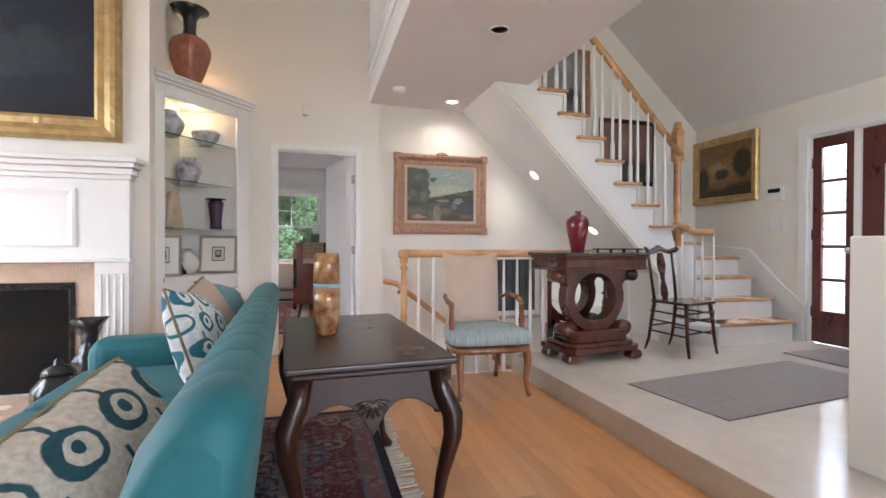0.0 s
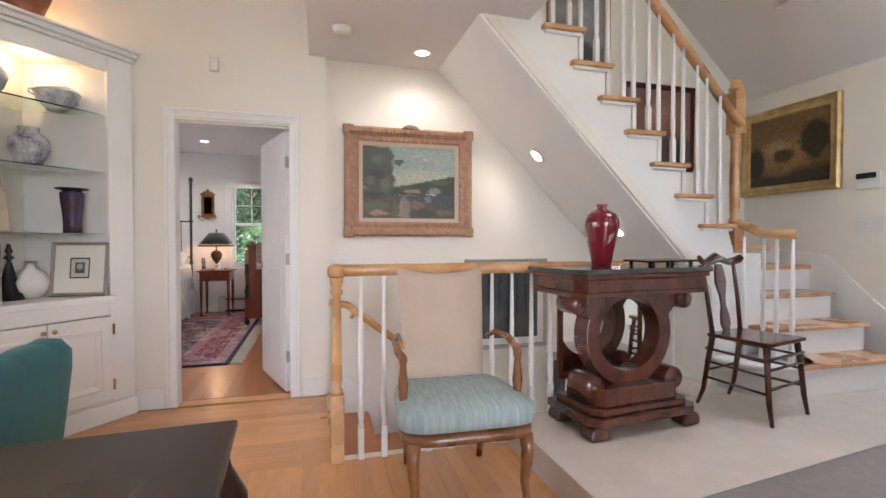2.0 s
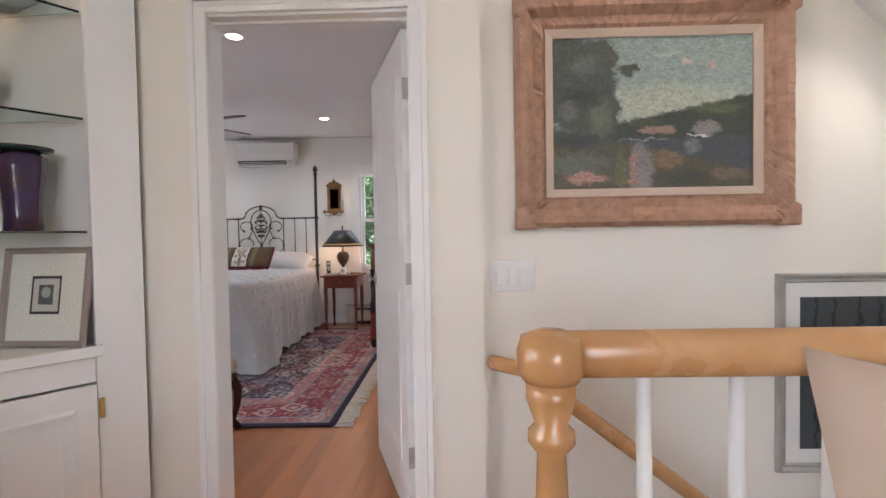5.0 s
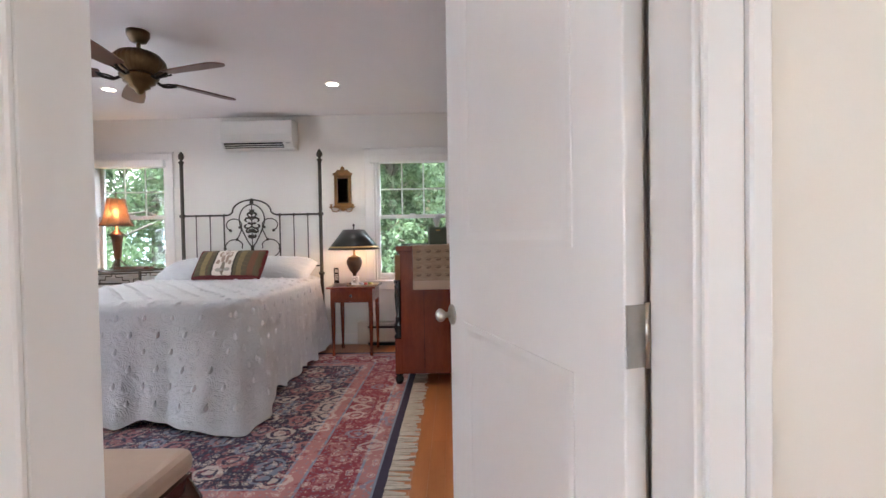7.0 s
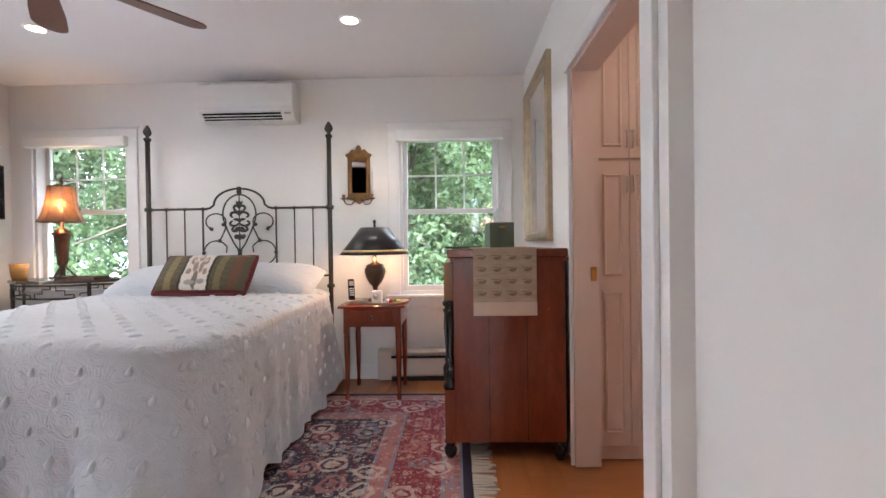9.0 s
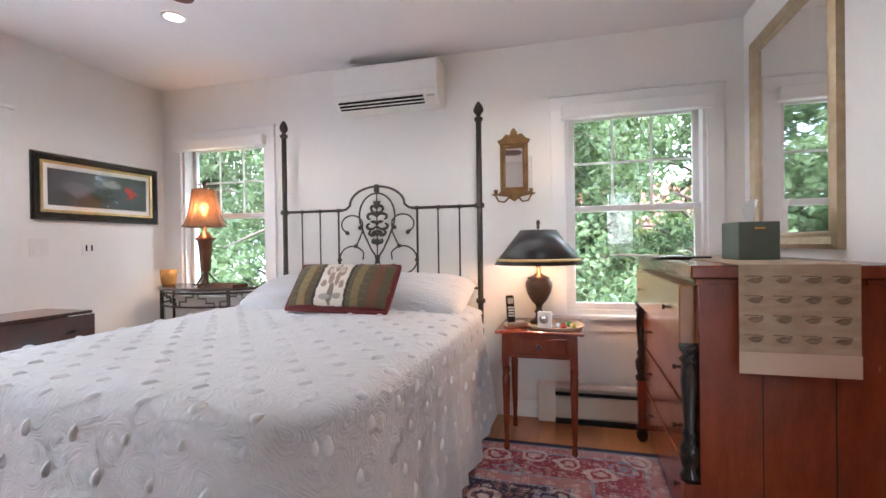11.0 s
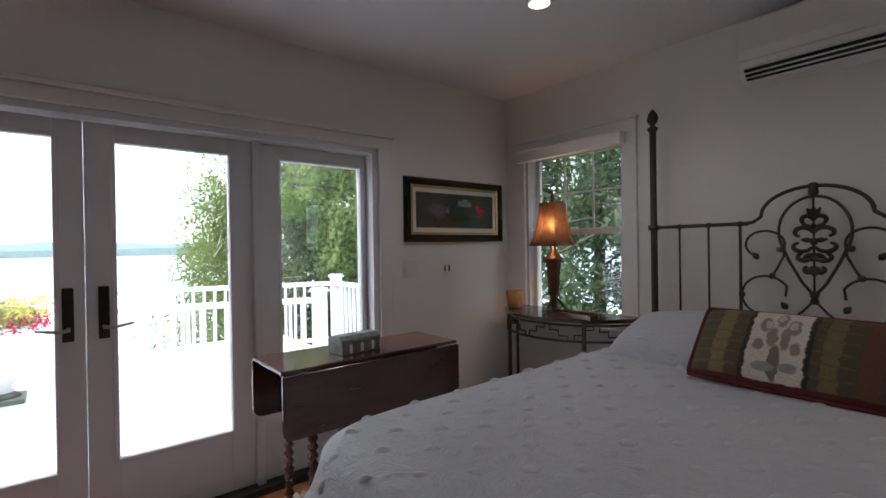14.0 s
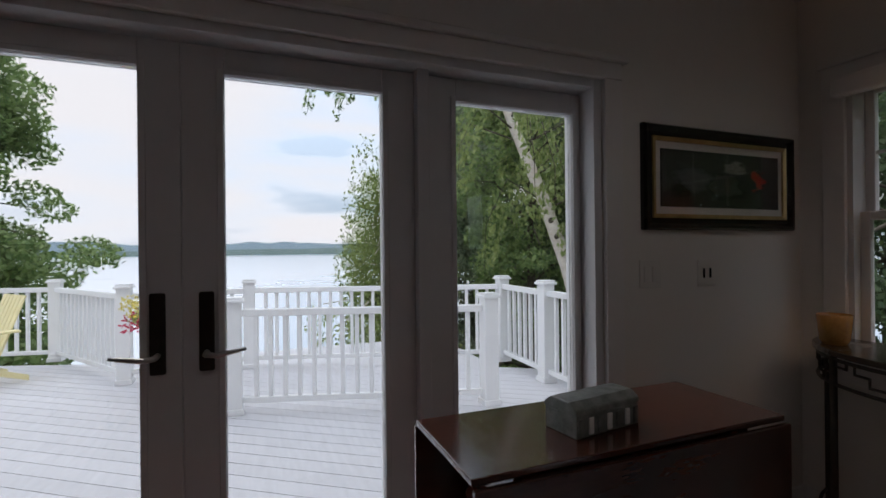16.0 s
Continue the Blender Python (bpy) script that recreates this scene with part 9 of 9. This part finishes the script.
tree((-15.0, 16.5, -3.6), 12.0, 3.2, 0.2, LEAF_C, 22000, 0.09, 15, "dark conifer behind the birch", low=0.05, clumps_n=40)
tree((-10.4, 17.5, -1.6), 10.0, 3.0, 0.18, LEAF_C, 22000, 0.09, 16, "dark conifer beside the house", low=0.03, clumps_n=38)
tree((-19.5, 15.2, -5.6), 15.0, 4.4, 0.24, LEAF_E, 60000, 0.11, 17, "grey-green pine behind the birch, haze in its colour", low=0.03, clumps_n=70)
tree((-17.0, 19.5, -4.6), 14.0, 4.2, 0.24, LEAF_E, 40000, 0.11, 18, "grey-green pine behind the birch, haze in its colour", low=0.03, clumps_n=60)
# leaning birch trunk with hanging twigs
bi = thing("birch_tree", "leaning white birch with dark scars and hanging leafy twigs", "tree", "trees by the house", (-9.1, 12.1, -1.2))
tp_ = [(0.15, 0.15, -0.4), (-0.05, 0.1, 0.9), (-0.4, -0.05, 2.2), (-0.85, -0.3, 3.6), (-1.35, -0.6, 5.0), (-1.8, -0.9, 6.4), (-2.1, -1.1, 7.6)]
part("trunk", tube(tp_, [0.15, 0.135, 0.125, 0.115, 0.10, 0.07, 0.03], 14), BIRCHB, bi, "white birch trunk")
for z, yy in ((2.75, 0.0), (3.05, 0.4), (1.9, -0.3)):
    part("scar", moved(lathe([(0, -0.06), (0.055, -0.03), (0.06, 0.03), (0, 0.06)], 10), Matrix.Translation((-0.4 - (z - 2.2) * 0.32 + 0.10, -0.05 - (z - 2.2) * 0.18 - 0.06, z)) @ Matrix.Diagonal((0.5, 1, 1, 1))), BARK, bi, "dark bark scar")
rb = random.Random(4)
cl_ = []
tw_ = []
for k in range(30):
    f = rb.uniform(0.45, 1.0)
    j = min(5, int(f * 6))
    b0 = Vector(tp_[j]).lerp(Vector(tp_[j + 1]), f * 6 - j if f < 1 else 1)
    a = rb.uniform(0, 6.28)
    r = rb.uniform(0.8, 2.2)
    mid = b0 + Vector((math.cos(a) * r * 0.6, math.sin(a) * r * 0.6, 0.5))
    tip = b0 + Vector((math.cos(a) * r, math.sin(a) * r, rb.uniform(-2.2, -0.4)))
    tw_.append(tube([b0, mid, mid.lerp(tip, 0.5) + Vector((math.cos(a), math.sin(a), 0)) * 0.2, tip], [0.02, 0.012, 0.007, 0.004], 5))
    for q in (0.2, 0.5, 0.8):
        cl_.append((tuple(mid.lerp(tip, q)), (0.22, 0.22, 0.38)))
lim_ = [Vector((-1.8, -0.9, 6.4)), Vector((-1.9, -2.0, 6.6)), Vector((-1.6, -3.2, 6.3)), Vector((-1.4, -4.3, 5.7))]
tw_.append(tube(lim_, [0.05, 0.035, 0.02, 0.008], 6))
cl2_ = []
for k in range(26):
    f = rb.uniform(0.25, 1.0) * 2.999
    b0 = lim_[int(f)].lerp(lim_[int(f) + 1], f - int(f))
    dr_ = rb.uniform(0.5, 1.7) * (1.1 - 0.18 * f)
    sx_, sy_ = rb.uniform(-0.5, 0.5), rb.uniform(-0.35, 0.35)
    mid = b0 + Vector((sx_ * 0.7, sy_ * 0.7, -0.1))
    tip = b0 + Vector((sx_, sy_, -dr_))
    tw_.append(tube([b0, mid, tip], [0.008, 0.006, 0.003], 5))
    for q in (0.15, 0.4, 0.65, 0.9):
        cl2_.append((tuple(mid.lerp(tip, q)), (0.10, 0.10, 0.18)))
part("twig_structure", join(*tw_), BARK, bi)
leaf_part("hanging_leaves", leaves(1500, cl2_, 0.055, 9, 1.4), LEAF_A, bi)
leaf_part("crown", leaves(5200, cl_, 0.065, 8, 1.2), LEAF_B, bi)
# the woods north of the house
for i, (x, y, h, s_, mt, n_) in enumerate(((-4.6, 13.6, 7.5, 2.4, LEAF_D, 9000), (-2.6, 15.5, 9.0, 2.6, LEAF_C, 9000), (-6.6, 15.0, 10.0, 2.8, LEAF_C, 9000), (-0.9, 13.4, 6.5, 2.1, LEAF_D, 10000), (1.9, 14.2, 8.0, 2.4, LEAF_D, 10000), (0.5, 17.5, 10.0, 3.0, LEAF_A, 9000), (3.6, 17.0, 9.0, 3.0, LEAF_A, 8000), (-9.0, 21.0, 12.0, 4.0, LEAF_A, 8000), (-2.0, 22.0, 12.0, 4.0, LEAF_A, 8000), (5.5, 24.0, 12.0, 4.0, LEAF_D, 7000))):
    tree((x, y, -0.75), h, s_, 0.14, mt, int(n_ * 2.6), 0.055 if y < 16 else 0.09, 30 + i, "leafy green tree in the woods behind the house", low=0.06, clumps_n=40)
for i, (x, y, r_, mt) in enumerate(((-0.6, 11.6, 0.9, LEAF_D), (0.7, 11.9, 1.0, LEAF_D), (-3.6, 11.9, 0.9, LEAF_D), (-2.7, 12.4, 0.9, LEAF_C), (-13.5, 5.2, 0.8, LEAF_A), (-13.8, 6.6, 0.9, LEAF_B), (-14.0, 7.9, 0.8, LEAF_A), (-13.6, 3.8, 0.9, LEAF_A))):
    t_ = thing("shrub", "leafy green garden shrub", "shrub", "garden shrubs", (x, y, land(x, y)))
    rs = random.Random(60 + i)
    st_ = [tube([(0, 0, -0.1), (rs.uniform(-0.3, 0.3) * r_, rs.uniform(-0.3, 0.3) * r_, 0.6 * r_), (rs.uniform(-0.8, 0.8) * r_, rs.uniform(-0.8, 0.8) * r_, 1.3 * r_)], [0.02, 0.015, 0.006], 5) for _ in range(7)]
    part("stem", join(*st_), BARK, t_)
    leaf_part("crown", leaves(5000, [((rs.uniform(-0.6, 0.6) * r_, rs.uniform(-0.6, 0.6) * r_, rs.uniform(0.3, 1.4) * r_), (0.42 * r_, 0.42 * r_, 0.36 * r_)) for _ in range(14)], 0.05, 70 + i), mt, t_)
leaf_part("foliage", leaves(900, [((0.22 * math.cos(a), 0.22 * math.sin(a), 0.80), (0.15, 0.15, 0.11)) for a in np.arange(0, 6.28, 0.7)] + [((0, 0, 0.86), (0.2, 0.2, 0.10))], 0.028, 5), LEAF_B, ur, "green trailing foliage")
for nm, c1, c2, sd, n_, zz in (("red_blooms", (0.45, 0.02, 0.05), (0.55, 0.05, 0.12), 21, 640, 0.76), ("yellow_blooms", (0.60, 0.48, 0.06), (0.62, 0.56, 0.20), 22, 760, 0.90)):
    leaf_part("bloom", leaves(n_, [((0.31 * math.cos(a), 0.31 * math.sin(a), zz), (0.13, 0.13, 0.10)) for a in np.arange(sd, sd + 6.28, 0.6)], 0.022, sd), foliage(nm, c1, c2, 0.2), ur, nm.replace("_", " "))
# garden chair on the deck
gc = thing("garden_chair", "pale yellow wooden garden chair on the deck", "garden chair", "", (-8.75, 3.95, DZ), 40)
PY = material("pale_yellow_paint", (0.70, 0.62, 0.34), 0.5, second=(0.66, 0.58, 0.30), scale=5)
for s in (-1, 1):
    part("arm", rounded(boxes((s * 0.33 - 0.06, -0.35, 0.55, s * 0.33 + 0.06, 0.35, 0.575)), 0.006), PY, gc)
    part("front_leg", rounded(boxes((s * 0.30 - 0.045, -0.33, 0, s * 0.30 + 0.045, -0.30, 0.55)), 0.004), PY, gc)
    part("side_rail", prism([(-0.30, 0.30), (-0.30, 0.38), (0.45, 0.06), (0.45, 0.0)], s * 0.27 - 0.012, s * 0.27 + 0.012, "x"), PY, gc)
for k in range(6):
    part("back_slat", moved(rounded(boxes((-0.27 + k * 0.092, 0, 0.0, -0.19 + k * 0.092, 0.018, 0.78)), 0.004), Matrix.Translation((0, 0.16, 0.20)) @ Matrix.Rotation(radians(-20), 4, "X")), PY, gc)
for k in range(5):
    part("seat_slat", rounded(boxes((-0.27, -0.30 + k * 0.095, 0.36 - k * 0.04, 0.27, -0.215 + k * 0.095, 0.378 - k * 0.04)), 0.004), PY, gc)
# neighbouring house with a red roof
ho = thing("neighbour_house", "shingled house with a red roof glimpsed through the trees", "house", "", (1.5, 38, -0.75))
part("wall", boxes((-6, 0, 0, 6, 8, 2.7)), material("weathered_shingle_wall", (0.30, 0.25, 0.20), 0.9, second=(0.24, 0.20, 0.16), scale=4, bump=0.4), ho)
part("roof", prism([(-0.6, 2.6), (4, 6.0), (8.6, 2.6), (8.6, 2.8), (4, 6.25), (-0.6, 2.8)], -6.5, 6.5, "x"), material("red_roof_shingle", (0.26, 0.06, 0.05), 0.9, second=(0.20, 0.045, 0.04), scale=3, bump=0.5), ho, "faded red roof")
for x in (-3.5, 0.0, 3.5):
    wv = part("window", boxes((x - 0.5, -0.03, 1.0, x + 0.5, 0.0, 2.2)), DW, ho)
    part("pane", boxes((x - 0.42, -0.04, 1.08, x + 0.42, -0.03, 2.12)), BLACKP, wv)
# seen through the entry door
CLAP = material("pale_grey_clapboard", (0.34, 0.34, 0.33), 0.7, second=(0.29, 0.29, 0.28), scale=4, bump=0.05)
sd_ = thing("porch_wall", "pale grey clapboard wall beyond the entry door", "wall", "", (7.6, 2.6, -0.75))
for k in range(22):
    part("clapboard", prism([(0.0, k * 0.14), (-0.022, k * 0.14), (-0.004, k * 0.14 + 0.145), (0.0, k * 0.14 + 0.145)], -3.2, 3.2, "y"), CLAP, sd_)
t_ = thing("shrub", "leafy green shrub outside the entry door", "shrub", "garden shrubs", (6.7, 3.35, -0.75))
part("stem", tube([(0, 0, 0), (0.05, 0, 0.8), (0, 0.05, 1.6)], [0.03, 0.02, 0.01], 6), BARK, t_)
leaf_part("crown", leaves(2600, [((rb.uniform(-0.3, 0.3), rb.uniform(-0.3, 0.3), rb.uniform(0.4, 2.3)), (0.3, 0.3, 0.25)) for _ in range(12)], 0.06, 91), LEAF_A, t_)

# ---------------------------------------------------------------- floor boards
def board_mesh(name, length, width, mat):
    bm = bmesh.new()
    g = 0.0006
    box(bm, g, g, -0.012, length - g, width - g, 0.0)
    return mesh_of(name, bm, mat)


def lay(parent, x0, x1, y0, y1, along, width, mat, seed, limit, skip=None):
    rnd = random.Random(seed)
    lens = [0.7, 0.95, 1.2, 1.5]
    meshes = [board_mesh("plank", ln, width, mat) for ln in lens]
    made = 0
    a0, a1, b0, b1 = (x0, x1, y0, y1) if along == "x" else (y0, y1, x0, x1)
    rows = int((b1 - b0) / width)
    for r in range(rows):
        b = b0 + r * width
        a = a0 - rnd.uniform(0, 0.6)
        while a < a1:
            k = rnd.randrange(4)
            lo, hi = max(a, a0), min(a + lens[k], a1)
            if hi - lo > 0.05 and made < limit:
                o = new("plank", meshes[k])
                s = (hi - lo) / lens[k]
                m = Matrix.Translation((lo, b, 0)) if along == "x" else Matrix.Translation((b + width, lo, 0)) @ Matrix.Rotation(math.pi / 2, 4, "Z")
                o.matrix_basis = m @ Matrix.Diagonal((s, 1, 1, 1))
                o.parent = parent
                made += 1
            a += lens[k]
    return made


fl_ = bpy.data.objects["floor"]
fb_ = bpy.data.objects["floor_bedroom"]
lay(fl_, -0.45, 1.858, 1.2, 3.578, "y", 0.083, OAK, 1, 300)
lay(fl_, -1.2, 0.858, 3.578, 4.699, "x", 0.083, OAK, 2, 120)
lay(fl_, -4.6, -0.45, 1.2, 3.578, "y", 0.15, OAK, 5, 150)
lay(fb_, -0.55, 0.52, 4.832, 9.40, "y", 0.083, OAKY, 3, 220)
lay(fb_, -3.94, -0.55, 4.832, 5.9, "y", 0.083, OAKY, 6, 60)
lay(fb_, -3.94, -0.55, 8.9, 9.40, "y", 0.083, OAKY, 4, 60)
